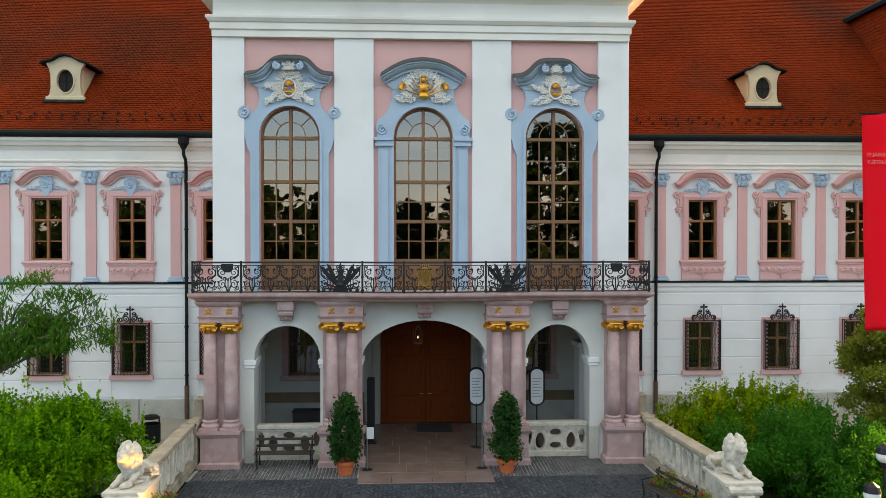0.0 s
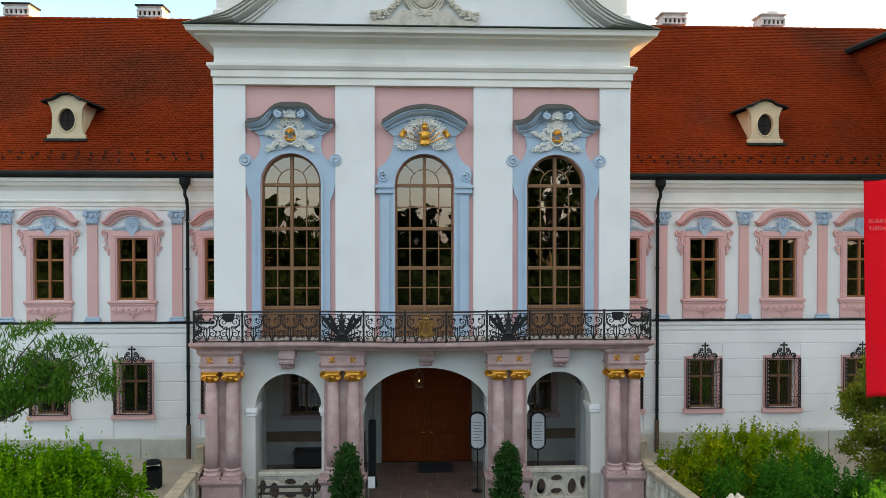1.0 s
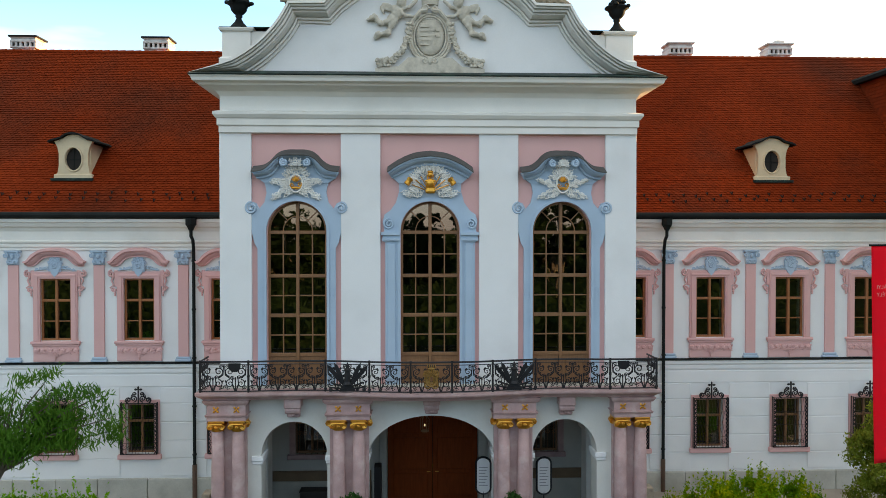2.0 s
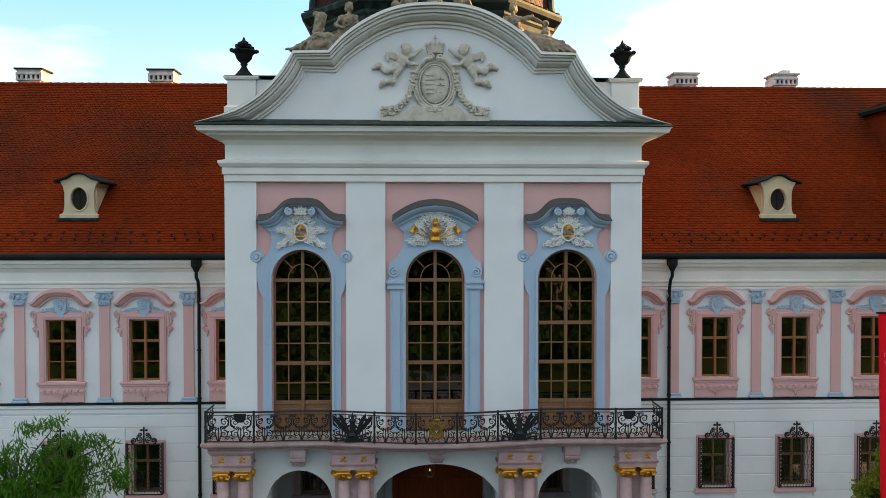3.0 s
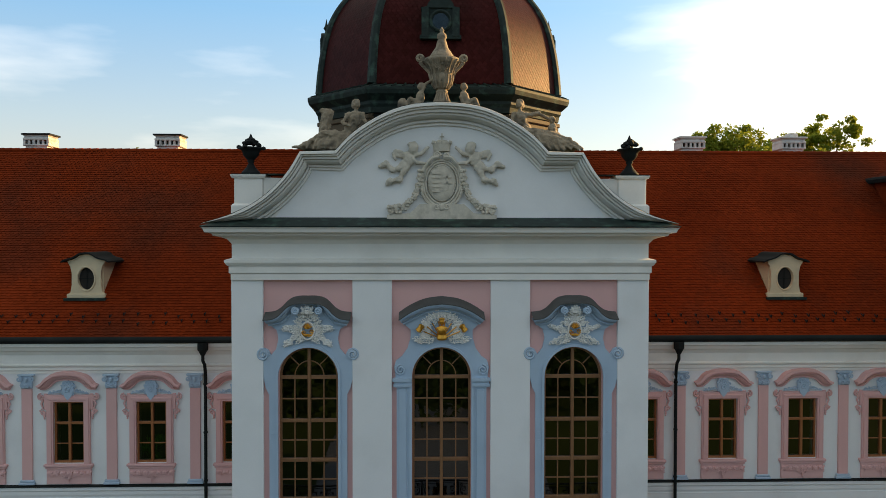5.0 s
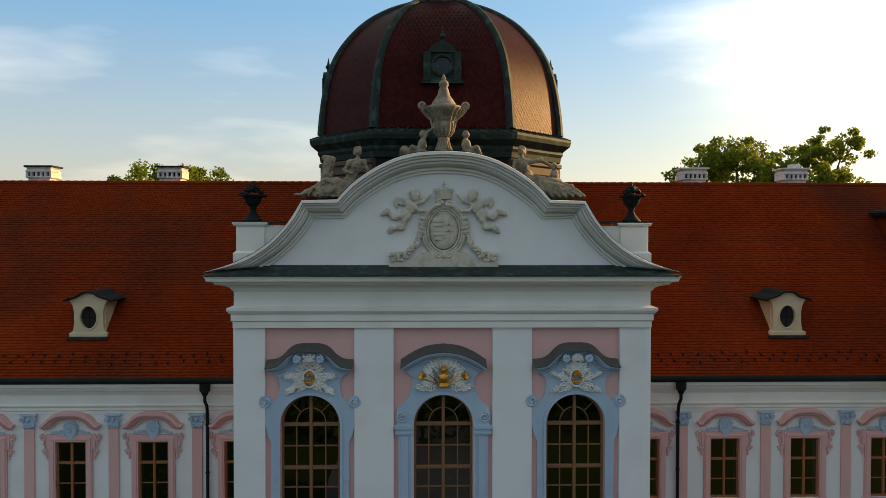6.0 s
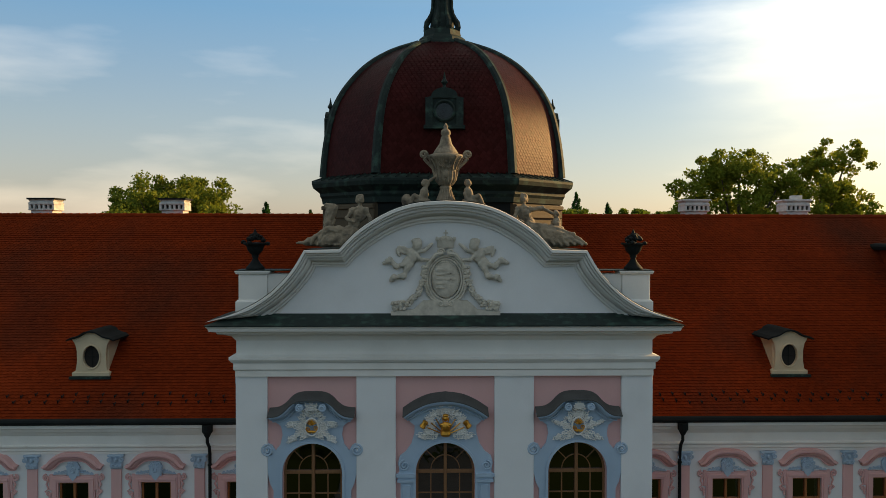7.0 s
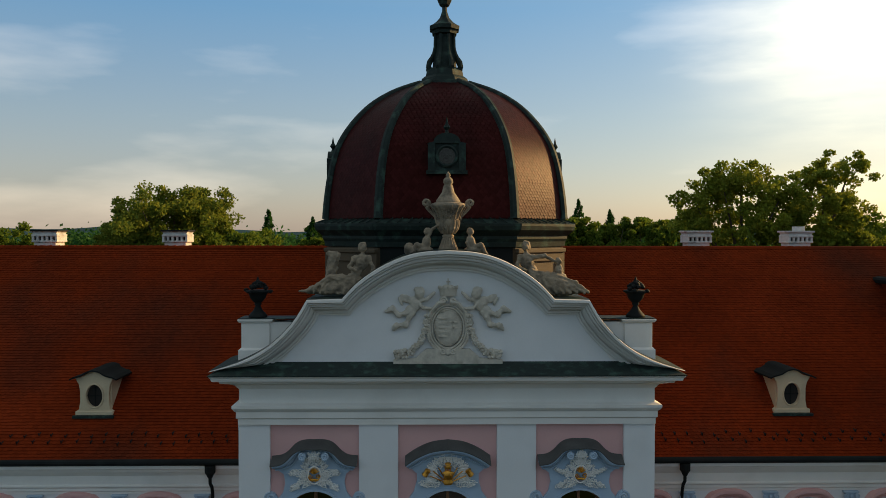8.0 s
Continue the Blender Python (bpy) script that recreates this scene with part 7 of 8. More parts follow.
# slender tree with narrow hanging leaves
willow = thing("willow_tree", -14.5, -0.2, GZ, "slender young tree with narrow drooping leaves", "tree")
tb_ = bmesh.new()
TIPS = [(1.6, 0, 4.9), (2.6, 0.3, 5.2), (3.4, -0.2, 5.3), (4.3, 0.1, 5.25), (4.9, 0.2, 5.0), (2.2, -0.6, 4.3), (3.2, 0.5, 4.6), (1.0, 0.5, 5.6), (4.1, -0.4, 4.6), (0.6, -0.5, 4.4), (3.6, -0.1, 5.6), (2.0, 0.0, 5.75), (1.4, -0.3, 3.6), (5.4, 0.0, 4.85), (5.15, 0.2, 4.3), (4.8, 0.1, 5.5), (2.9, 0.2, 6.0), (0.2, 0.2, 5.2)]
tube(tb_, [(0, 0, 0), (0.5, 0, 1.2), (1.1, 0, 2.4), (1.6, 0, 3.3)], 0.085, 8, 0.05)
tube(tb_, [(0.4, 0, 1.0), (0.6, 0.1, 2.6), (0.8, 0.1, 4.2)], 0.06, 6, 0.03)
TIPS = [(x * 0.88, y, z * 0.93 - 0.05) for x, y, z in TIPS]
for x, y, z in TIPS:
    tube(tb_, [(1.3, 0, 2.8), (1.3 + (x - 1.3) * 0.5, y * 0.5, 2.8 + (z - 2.8) * 0.7), (x, y, z)], 0.05, 5, 0.012)
part("trunk", tb_, BARK, willow)
rng = random.Random(14)
cl = []
for x, y, z in TIPS:
    for _ in range(7):
        f = rng.uniform(0.4, 1.12)
        cl.append((1.3 + (x - 1.3) * f + rng.gauss(0, 0.2), y * f + rng.gauss(0, 0.25), 2.8 + (z - 2.8) * f + rng.gauss(0, 0.16), 0.42, 0.42, 0.32))
leaf_mesh("crown", cl, 60, 0.25, LEAF_WILLOW, 15, willow, 0.17, 0.7, 0.15)

# potted conifers at the portico
TERRA = material("terracotta", (0.58, 0.13, 0.04), 0.8, vary=0.15)
for k, (x, y) in enumerate(((-2.35, -1.55), (2.45, -1.55))):
    pot = thing("potted_conifer", x, y, GZ, "clipped dark green conifer in a terracotta pot", "potted plant", "portico conifers")
    pb = lathe(bmesh.new(), [(0.2, 0), (0.26, 0.3), (0.27, 0.32), (0.31, 0.33), (0.31, 0.42), (0.27, 0.42), (0.25, 0.36)], 18)
    part("pot", pb, TERRA, pot, "orange terracotta pot")
    part("trunk", tube(bmesh.new(), [(0, 0, 0.3), (0, 0, 1.2)], 0.05, 6), BARK, pot)
    cl = []
    rng = random.Random(40 + k)
    for j in range(70):
        f = rng.random()
        r = (0.5 * (1 - f) ** 0.32 * (0.75 if f < 0.08 else 1)) * rng.uniform(0.5, 1.0)
        a = rng.uniform(0, 6.28)
        cl.append((r * math.cos(a), r * math.sin(a), 0.5 + 1.75 * f, 0.17, 0.17, 0.2))
    leaf_mesh("foliage", cl, 80, 0.1, LEAF_DARK, 50 + k, pot, 0.6, shell=0.2)

# trees beyond the palace
tree("broadleaf_tree", 38.8, 71, 30.0, 7.0, 61, LEAF_SUNNY, "tall broadleaf tree with an open crown beyond the roof", 110, 0.4, 360, 0.6)
tree("broadleaf_tree", 49.8, 72, 29.8, 6.0, 62, LEAF_SUNNY, "tall broadleaf tree with a split crown beyond the roof", 110, 0.4, 300, 0.6)
tree("broadleaf_tree", 57, 78, 22, 8, 63, LEAF_TREE, "dense broadleaf tree beyond the roof", 150, 0.45, 260, 0.5)
tree("broadleaf_tree", -35, 80, 25.5, 8.5, 64, LEAF_OLIVE, "rounded broadleaf tree beyond the roof", 170, 0.4, 420, 0.6)
tree("broadleaf_tree", -43, 84, 22.5, 5.5, 65, LEAF_OLIVE, "pale leafy tree beyond the roof", 150, 0.4, 240, 0.4)
tree("broadleaf_tree", -28, 84, 20.5, 7, 66, LEAF_TREE, "broadleaf tree beyond the roof", 150, 0.45, 280, 0.4)
tree("broadleaf_tree", -66, 90, 20.5, 7, 67, LEAF_TREE, "broadleaf tree beyond the roof", 130, 0.5, 220, 0.4)
for k, (x, y, h, r) in enumerate(((19, 98, 21.5, 4.5), (23.5, 100, 23.0, 5.0), (29, 97, 22.3, 5.0), (34, 99, 22.8, 4.5), (42, 104, 22.0, 6.0))):
    tree("broadleaf_tree", x, y, h, r, 168 + k, LEAF_TREE, "broadleaf tree in the woods beyond the roof", 120, 0.45, 230, 0.4, low=0.15)

tree("broadleaf_tree", -20, 120, 21.5, 6, 70, LEAF_TREE, "broadleaf tree beyond the roof", 130, 0.5, 200, 0.4)
conifer("spruce_tree", -28.5, 110, 23.0, 4.5, 71, "dark pointed spruce beyond the roof", 0.45)
conifer("spruce_tree", 28, 120, 25.5, 4.5, 72, "dark pointed spruce beyond the roof", 0.45)
conifer("spruce_tree", 34.5, 122, 23.5, 5, 73, "dark pointed spruce beyond the roof", 0.45)
conifer("spruce_tree", -22, 118, 22.0, 4, 74, "thin dark spruce beyond the roof", 0.45)
rng = random.Random(80)
cl = []
for k in range(900):
    x = rng.uniform(-190, 190)
    y = rng.uniform(130, 175)
    h = rng.uniform(17.5, 20.5) + 0.8 * math.sin(x * 0.07) + 0.6 * math.sin(x * 0.31)
    cl.append((x, y, h * 0.72, 3.2, 3.0, h * 0.26))
tagged(leaf_mesh("far_woods", cl, 170, 1.0, LEAF_DARK, 81), "dark mixed woods far beyond the palace", "woods", kind="stuff")
# far wooded hills
hv, hf = [], []
cols = 120
for k in range(cols + 1):
    a = radians(-70 + 140 * k / cols)
    h = 27 + 4 * math.sin(k * 0.35) + 3 * math.sin(k * 0.93 + 1)
    for d, z in ((1300, GZ), (1800, h), (2600, h * 0.8)):
        hv.append((d * math.sin(a), d * math.cos(a), z))
for k in range(cols):
    for j in range(2):
        i0 = k * 3 + j
        hf.append((i0, i0 + 3, i0 + 4, i0 + 1))
# forest green shifted to blue: distance haze is mixed into the colour
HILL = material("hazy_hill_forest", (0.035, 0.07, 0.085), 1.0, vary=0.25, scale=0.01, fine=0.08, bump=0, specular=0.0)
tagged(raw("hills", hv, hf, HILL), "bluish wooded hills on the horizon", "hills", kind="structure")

# park behind the camera, seen in the window panes
rng = random.Random(90)
for k in range(15):
    x = -62 + 8.8 * k + rng.uniform(-2, 2)
    h = rng.uniform(13, 17) + (7 if k in (9, 10) else 0)
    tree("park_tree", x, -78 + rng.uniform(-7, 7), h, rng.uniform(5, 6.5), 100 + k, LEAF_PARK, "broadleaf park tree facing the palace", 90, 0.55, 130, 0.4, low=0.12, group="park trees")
cl = []
for k in range(110):
    cl.append((rng.uniform(-75, 75), rng.uniform(-100, -90), rng.uniform(1, 6), 3.5, 3.5, 3.0))
# extra shrubbery out of view, added so the panes mirror something dark
sh = [(rng.uniform(-75, 75), rng.uniform(-80, -35), rng.uniform(0.3, 3.2), 2.4, 2.4, 1.9) for k in range(620)]
tagged(leaf_mesh("park_shrubbery", sh, 80, 0.75, LEAF_PARK, 92), "dense dark shrubbery, unseen, added to darken the window reflections", "shrubbery", kind="stuff")
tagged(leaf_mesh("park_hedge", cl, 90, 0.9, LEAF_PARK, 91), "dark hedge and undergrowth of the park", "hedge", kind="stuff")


# ---- forecourt ----
# paving: slabs in the middle, cobbles at both sides
pave = thing("pavement", 0, 0, GZ, "pinkish stone slab paving through the porch", "pavement", kind="structure")
PV = pave.matrix_world.inverted()
part("bed", boxed(-6.1, 6.1, -0.9, 4.6, GZ - 0.05, GZ - 0.01), PLINTH, pave).matrix_parent_inverse = PV
rnd = random.Random(30)
y = -2.5
while y < 4.5:
    d = min(rnd.uniform(0.8, 1.1), 4.58 - y)
    x = -1.95
    while x < 1.98:
        w = min(rnd.uniform(0.8, 1.4), 2.0 - x)
        part("paving_slab", boxed(x + 0.006, x + w - 0.006, y + 0.006, y + d - 0.006, GZ - 0.04, GZ + 0.02 + rnd.uniform(0, 0.006), 0.005), SLAB, pave).matrix_parent_inverse = PV
        x += w
    y += d
for s in (-1, 1):
    part("porch_floor", boxed(s * 2.01, s * 6.08, 0.5, 4.58, GZ - 0.04, GZ + 0.018), SLAB, pave).matrix_parent_inverse = PV
verts, faces = [], []
for s in (-1, 1):
    for i in range(44):
        for j in range(19):
            x0, y0 = s * (2.04 + 0.109 * i), -1.95 + 0.11 * j + 0.05 * (i % 2) * 0
            if y0 > -0.95 and not (3.2 < abs(x0) < 5.6):
                continue
            if y0 > 0.0:
                continue
            q, h = 0.048 + rnd.uniform(-0.006, 0.004), GZ + rnd.uniform(0.0, 0.016)
            k = len(verts)
            verts += [(x0 - q, y0 - q, h - 0.03), (x0 + q, y0 - q, h - 0.03), (x0 + q, y0 + q, h - 0.03), (x0 - q, y0 + q, h - 0.03)]
            g = q * 0.75
            verts += [(x0 - g, y0 - g, h + 0.008), (x0 + g, y0 - g, h + 0.008), (x0 + g, y0 + g, h + 0.008), (x0 - g, y0 + g, h + 0.008)]
            faces += [(k + 4, k + 5, k + 6, k + 7)] + [(k + a, k + (a + 1) % 4, k + 4 + (a + 1) % 4, k + 4 + a) for a in range(4)]
tagged(raw("cobbles", verts, faces, COBBLE), "dark grey cobblestones beside the paving", "cobbles", kind="stuff")
verts, faces = [], []
for i in range(108):
    for j in range(20):
        x0, y0 = -6.7 + 0.124 * i + rnd.uniform(-0.018, 0.018), -4.42 + 0.123 * j + 0.06 * (i % 2) + 0.05 * math.sin(i * 0.5) + rnd.uniform(-0.02, 0.02)
        if y0 > -2.02 or (abs(x0) < 2.05 and y0 > -2.57):
            continue
        q, h = rnd.uniform(0.05, 0.059), GZ + rnd.uniform(0.0, 0.012)
        g = q * 0.72
        k = len(verts)
        verts += [(x0 + a * q, y0 + b * q, h - 0.03) for a, b in ((-1, -1), (1, -1), (1, 1), (-1, 1))] + [(x0 + a * g, y0 + b * g, h + 0.01) for a, b in ((-1, -1), (1, -1), (1, 1), (-1, 1))]
        faces += [(k + 4, k + 5, k + 6, k + 7)] + [(k + a, k + (a + 1) % 4, k + 4 + (a + 1) % 4, k + 4 + a) for a in range(4)]
tagged(raw("drive_setts", verts, faces, DRIVESTONE), "dark bluish worn stone setts of the drive", "cobbles", kind="stuff")
tagged(part("cobble_bed", boxed(-6.9, 6.9, -1.97, -0.9, GZ - 0.06, GZ - 0.012), PLINTH), "grey bed under the cobbles", "pavement", kind="structure")
tagged(part("doormat", boxed(-0.15, 1.12, 3.2, 4.4, GZ + 0.028, GZ + 0.045, 0.006), material("black_rubber", (0.02, 0.023, 0.028), 0.9)), "black doormat before the entrance door", "doormat")

# parapets in the side arches: pierced stone
def pierced(bm, x0, x1, z0, z1, hole, y0, y1):
    """A stone panel with one shaped opening; hole(a) gives the opening's reach in direction a from the middle."""
    cx, cz, hx, hz = (x0 + x1) / 2, (z0 + z1) / 2, (x1 - x0) / 2, (z1 - z0) / 2
    corner = math.atan2(hz, hx)
    turns = sorted([2 * math.pi * k / 24 for k in range(24)] + [corner, math.pi - corner, math.pi + corner, 2 * math.pi - corner])
    rings = []
    for y in (y0, y1):
        edge = [min(hx / max(1e-6, abs(math.cos(a))), hz / max(1e-6, abs(math.sin(a)))) for a in turns]
        rings.append([bm.verts.new((cx + e * math.cos(a), y, cz + e * math.sin(a))) for a, e in zip(turns, edge)])
        rings.append([bm.verts.new((cx + hole(a) * math.cos(a), y, cz + hole(a) * math.sin(a))) for a in turns])
    n = len(turns)
    for k in range(n):
        q = (k + 1) % n
        for a, b in ((rings[0], rings[1]), (rings[1], rings[3]), (rings[3], rings[2])):
            bm.faces.new((a[k], a[q], b[q], b[k]))
    return bm


def egg(rx, rz, lean=0.25):
    return lambda a: rx * rz / math.hypot(rz * math.cos(a), rx * math.sin(a)) * (1 - lean * math.sin(a))


for s in (-1, 1):
    par = thing("parapet", s * 4.24, 0.1, GZ, "carved openwork stone parapet in the side arch", "parapet", "arch parapets")
    pb = boxed(-1.0, 1.0, -0.16, 0.16, 0.98, 1.12, 0.02)
    box(pb, -1.0, 1.0, -0.12, 0.12, 0.92, 0.98)
    part("coping", pb, PALESTONE, par)
    part("base", boxed(-1.0, 1.0, -0.14, 0.14, 0, 0.2, 0.02), PALESTONE, par)
    ob_ = bmesh.new()
    for x0, x1, shape in ((-1.0, -0.72, egg(0.09, 0.25, -0.3)), (-0.72, -0.28, egg(0.14, 0.27, 0.25)), (0.28, 0.72, egg(0.14, 0.27, 0.25)), (0.72, 1.0, egg(0.09, 0.25, -0.3))):
        pierced(ob_, x0, x1, 0.2, 0.93, shape, -0.08, 0.08)
    pierced(ob_, -0.28, 0.28, 0.56, 0.93, egg(0.19, 0.11, -0.3), -0.08, 0.08)
    pierced(ob_, -0.28, 0.28, 0.2, 0.56, egg(0.19, 0.11, 0.3), -0.08, 0.08)
    bmesh.ops.recalc_face_normals(ob_, faces=ob_.faces)
    for c in (-0.5, 0.5):
        tube(ob_, [(c + p[0] * 1.25, -0.09, 0.565 + p[1] * 1.2) for p in [(egg(0.14, 0.27)(a) * math.cos(a), egg(0.14, 0.27)(a) * math.sin(a)) for a in [2 * math.pi * k / 20 for k in range(21)]]], 0.03, 5)
        for t in (-1, 1):
            tube(ob_, curl(c + t * 0.22, 0.82, 0.07, 1.3 * t, 0, -0.09, 12), 0.025, 5)
            tube(ob_, curl(c + t * 0.22, 0.3, 0.07, -1.3 * t, 0, -0.09, 12), 0.025, 5)
    part("openwork", ob_, PALESTONE, par, "pierced scrolled stonework")

# balustrades towards the drive, with a lion at each end
LION = [(0, 0.35, 0.3, 0.24, 0.5, 0.26), (0, -0.12, 0.45, 0.26, 0.24, 0.32), (0, -0.14, 0.62, 0.28, 0.25, 0.32), (0, -0.18, 0.84, 0.3, 0.26, 0.3), (0, -0.42, 0.88, 0.16, 0.13, 0.18), (0, -0.53, 0.81, 0.11, 0.1, 0.09), (0, -0.5, 0.91, 0.05, 0.08, 0.09),
        (-0.2, -0.3, 1.04, 0.06, 0.05, 0.06), (0.2, -0.3, 1.04, 0.06, 0.05, 0.06), ("limb", [(-0.2, -0.1, 0.3), (-0.22, -0.45, 0.1), (-0.2, -0.62, 0.07)], 0.12, 0.09), ("limb", [(0.2, -0.1, 0.3), (0.22, -0.45, 0.1), (0.12, -0.62, 0.07)], 0.12, 0.09),
        (-0.26, 0.55, 0.24, 0.15, 0.28, 0.22), (0.26, 0.55, 0.24, 0.15, 0.28, 0.22), (0, 0.3, 0.06, 0.34, 0.75, 0.07), ("limb", [(0.2, 0.8, 0.2), (0.4, 0.6, 0.15), (0.42, 0.3, 0.2)], 0.05, 0.06)]
MANE = []
rnd = random.Random(17)
for k in range(90):
    a, b = rnd.uniform(0, 6.28), rnd.uniform(-1.0, 1.2)
    MANE.append((0.35 * math.cos(a) * math.cos(b), -0.16 + 0.24 * math.sin(a) * math.cos(b) + 0.04, 0.76 + 0.42 * math.sin(b), 0.065, 0.065, 0.12))
MANE = [q for q in MANE if not (q[1] < -0.3 and abs(q[0]) < 0.13)]
for s in (-1, 1):
    bal = thing("balustrade", s * 7.05, -3.2, GZ, "weathered openwork stone balustrade beside the drive", "balustrade", "drive balustrades")
    bal.matrix_world = pose(-7.0 if s < 0 else 7.2, -3.2, GZ, 0, 0, 2.5 if s < 0 else 4.5)
    L0, L1 = -2.2, 2.3
    cb = boxed(-0.2, 0.2, L0, L1, 1.28, 1.4, 0.02)
    box(cb, -0.15, 0.15, L0, L1, 1.22, 1.28)
    part("coping", cb, STONE, bal, "worn grey coping")
    part("base", boxed(-0.18, 0.18, L0, L1, 0, 0.3, 0.02), STONE, bal)
    for k in range(5):
        y = L0 + (L1 - L0) * k / 4
        pb = boxed(-0.14, 0.14, y - 0.13, y + 0.13, 0.3, 1.22, 0.02)
        box(pb, -0.16, 0.16, y - 0.07, y + 0.07, 0.45, 1.08, 0.02)
        part("pier", pb, PALESTONE, bal)
        if k == 4:
            break
        ob_ = bmesh.new()
        g = (L1 - L0) / 4
        for f0, f1 in ((0.1, 0.5), (0.5, 0.9)):
            pierced(ob_, y + g * f0, y + g * f1, 0.3, 1.22, egg(0.165, 0.34, 0.12), -0.03, 0.03)
        bmesh.ops.recalc_face_normals(ob_, faces=ob_.faces)
        for t in (-1, 1):
            for f in (0.3, 0.7):
                c = y + g * f
                tube(ob_, [(c + 0.19 * math.cos(a), t * 0.05, 0.76 + 0.39 * math.sin(a)) for a in [2 * math.pi * q / 18 for q in range(19)]], 0.03, 5)
                for zz, w in ((1.1, 1), (0.42, -1)):
                    for u in (-1, 1):
                        tube(ob_, curl(c + u * 0.18, zz, 0.07, 1.3 * u * w, 0, t * 0.06, 12), 0.024, 5)
            for zz in (1.08, 0.44):
                blob(ob_, y + g * 0.5, t * 0.05, zz, 0.06, 0.04, 0.09, 0, 1)
        bmesh.ops.transform(ob_, matrix=Matrix.Rotation(math.pi / 2, 4, "Z"), verts=ob_.verts)
        part("openwork", ob_, PALESTONE, bal, "pierced scrolled stonework")
    # swept end pedestal
    ped = thing("lion_pedestal", s * 7.3, -5.6, GZ, "curved stone end block of the balustrade", "pedestal", "lion pedestals")
    px_ = -7.12 if s < 0 else 7.58
    ped.matrix_world = pose(px_, -5.6, GZ) @ Matrix.Diagonal((1, 1, 0.8, 1))
    pb = boxed(-0.42, 0.42, -0.55, 0.75, 0.0, 1.2, 0.03)
    box(pb, -0.48, 0.48, -0.62, 0.8, 1.2, 1.36, 0.03)
    box(pb, -0.5, 0.5, -0.64, 0.78, 0, 0.25, 0.03)
    tube(pb, [(-0.4, -0.62, 1.1), (0.4, -0.62, 1.1)], 0.14, 10)
    part("block", pb, PALESTONE, ped)
    sb = bmesh.new()
    w0 = [(-0.2, -0.6, 0), (-0.2, -0.6, 1.1), (-0.2, -0.9, 0.85), (-0.2, -1.15, 0.5), (-0.2, -1.6, 0.3), (-0.2, -1.6, 0)]
    va, vb_ = [[sb.verts.new((x + dx, y, z)) for x, y, z in w0] for dx in (0, 0.4)]
    sb.faces.new(va)
    sb.faces.new(vb_[::-1])
    for k in range(6):
        sb.faces.new((va[(k + 1) % 6], va[k], vb_[k], vb_[(k + 1) % 6]))
    part("volute", sb, PALESTONE, ped)
    sculpt("lion_statue", LION + MANE, PALESTONE, pose(px_, -5.5, GZ + 1.088, 0, 0, (-20 if s < 0 else 18)) @ Matrix.Diagonal((0.82, 0.82, 0.82, 1)), "pale stone lion lying on the balustrade end", "statue", 0.028, group="lions")
    # low swept wall that joins the balustrade to the portico corner
    jb = boxed(-0.15, 0.15, -0.6, 0.6, 0, 1.45, 0.02)
    box(jb, -0.19, 0.19, -0.6, 0.1, 1.3, 1.42, 0.02)
    box(jb, -0.14, 0.14, 0.1, 0.6, 1.4, 2.0, 0.03)
    tagged(new("joining_wall", finish("joining_wall", jb, STONE)), "worn stone wall end joining the portico", "wall").matrix_world = pose(s * 7.0, -0.3, GZ)

# warm garden spotlight that lights the lion
spot = thing("ground_spotlight", -6.35, -6.9, GZ, "small black ground spotlight lighting the stone lion", "spotlight")
part("housing", lathe(bmesh.new(), [(0.08, 0), (0.08, 0.14), (0.1, 0.16), (0.1, 0.2)], 12), IRON, spot)
lm = bpy.data.materials.new("lit_lens")
lm.use_nodes = True
lm.node_tree.nodes["Principled BSDF"].inputs["Emission Color"].default_value = (1, 0.72, 0.4, 1)
lm.node_tree.nodes["Principled BSDF"].inputs["Emission Strength"].default_value = 0.22
part("lens", lathe(bmesh.new(), [(0.085, 0.2), (0.06, 0.215)], 12), lm, spot, "warm lit lens")
sl = new("spotlight_beam", bpy.data.lights.new("spotlight_beam", "SPOT"))
sl.data.energy, sl.data.color, sl.data.spot_size, sl.data.spot_blend, sl.data.shadow_soft_size = 130, (1.0, 0.5, 0.13), radians(75), 0.6, 0.08
sl.matrix_world = look((-6.35, -6.9, GZ + 0.25), (-7.15, -5.9, 0.75))


def bench(x, y, turn, label):
    b = thing("garden_bench", x, y, GZ, label, "bench", "benches")
    b.matrix_world = pose(x, y, GZ, 0, 0, turn)
    for k in range(4):
        part("seat_slat", boxed(-0.9, 0.9, -0.22 + 0.11 * k, -0.13 + 0.11 * k, 0.43, 0.46, 0.006), BLACKWOOD, b)
    for k in range(2):
        part("back_slat", boxed(-0.9, 0.9, 0.24, 0.27, 0.56 + 0.2 * k, 0.64 + 0.2 * k, 0.006), BLACKWOOD, b)
    for s in (-1, 1):
        lb = tube(bmesh.new(), [(s * 0.8, -0.24, 0), (s * 0.8, -0.18, 0.25), (s * 0.8, -0.22, 0.43), (s * 0.8, 0.22, 0.43), (s * 0.8, 0.28, 0.9)], 0.025, 6)
        tube(lb, [(s * 0.8, 0.28, 0), (s * 0.8, 0.2, 0.25), (s * 0.8, 0.22, 0.43)], 0.025, 6)
        tube(lb, [(s * 0.8, -0.2, 0.43), (s * 0.8, -0.26, 0.62), (s * 0.8, 0.24, 0.66)], 0.02, 6)
        part("iron_side", lb, IRON, b, "black cast iron side frame")


BLACKWOOD = material("dark_slat_wood", (0.03, 0.026, 0.024), 0.6, vary=0.3, stretch=(1, 8, 8))
bench(-4.25, -0.75, 0, "black slatted bench before the arch parapet")
bench(6.1, -5.1, -75, "black slatted bench beside the stone balustrade")

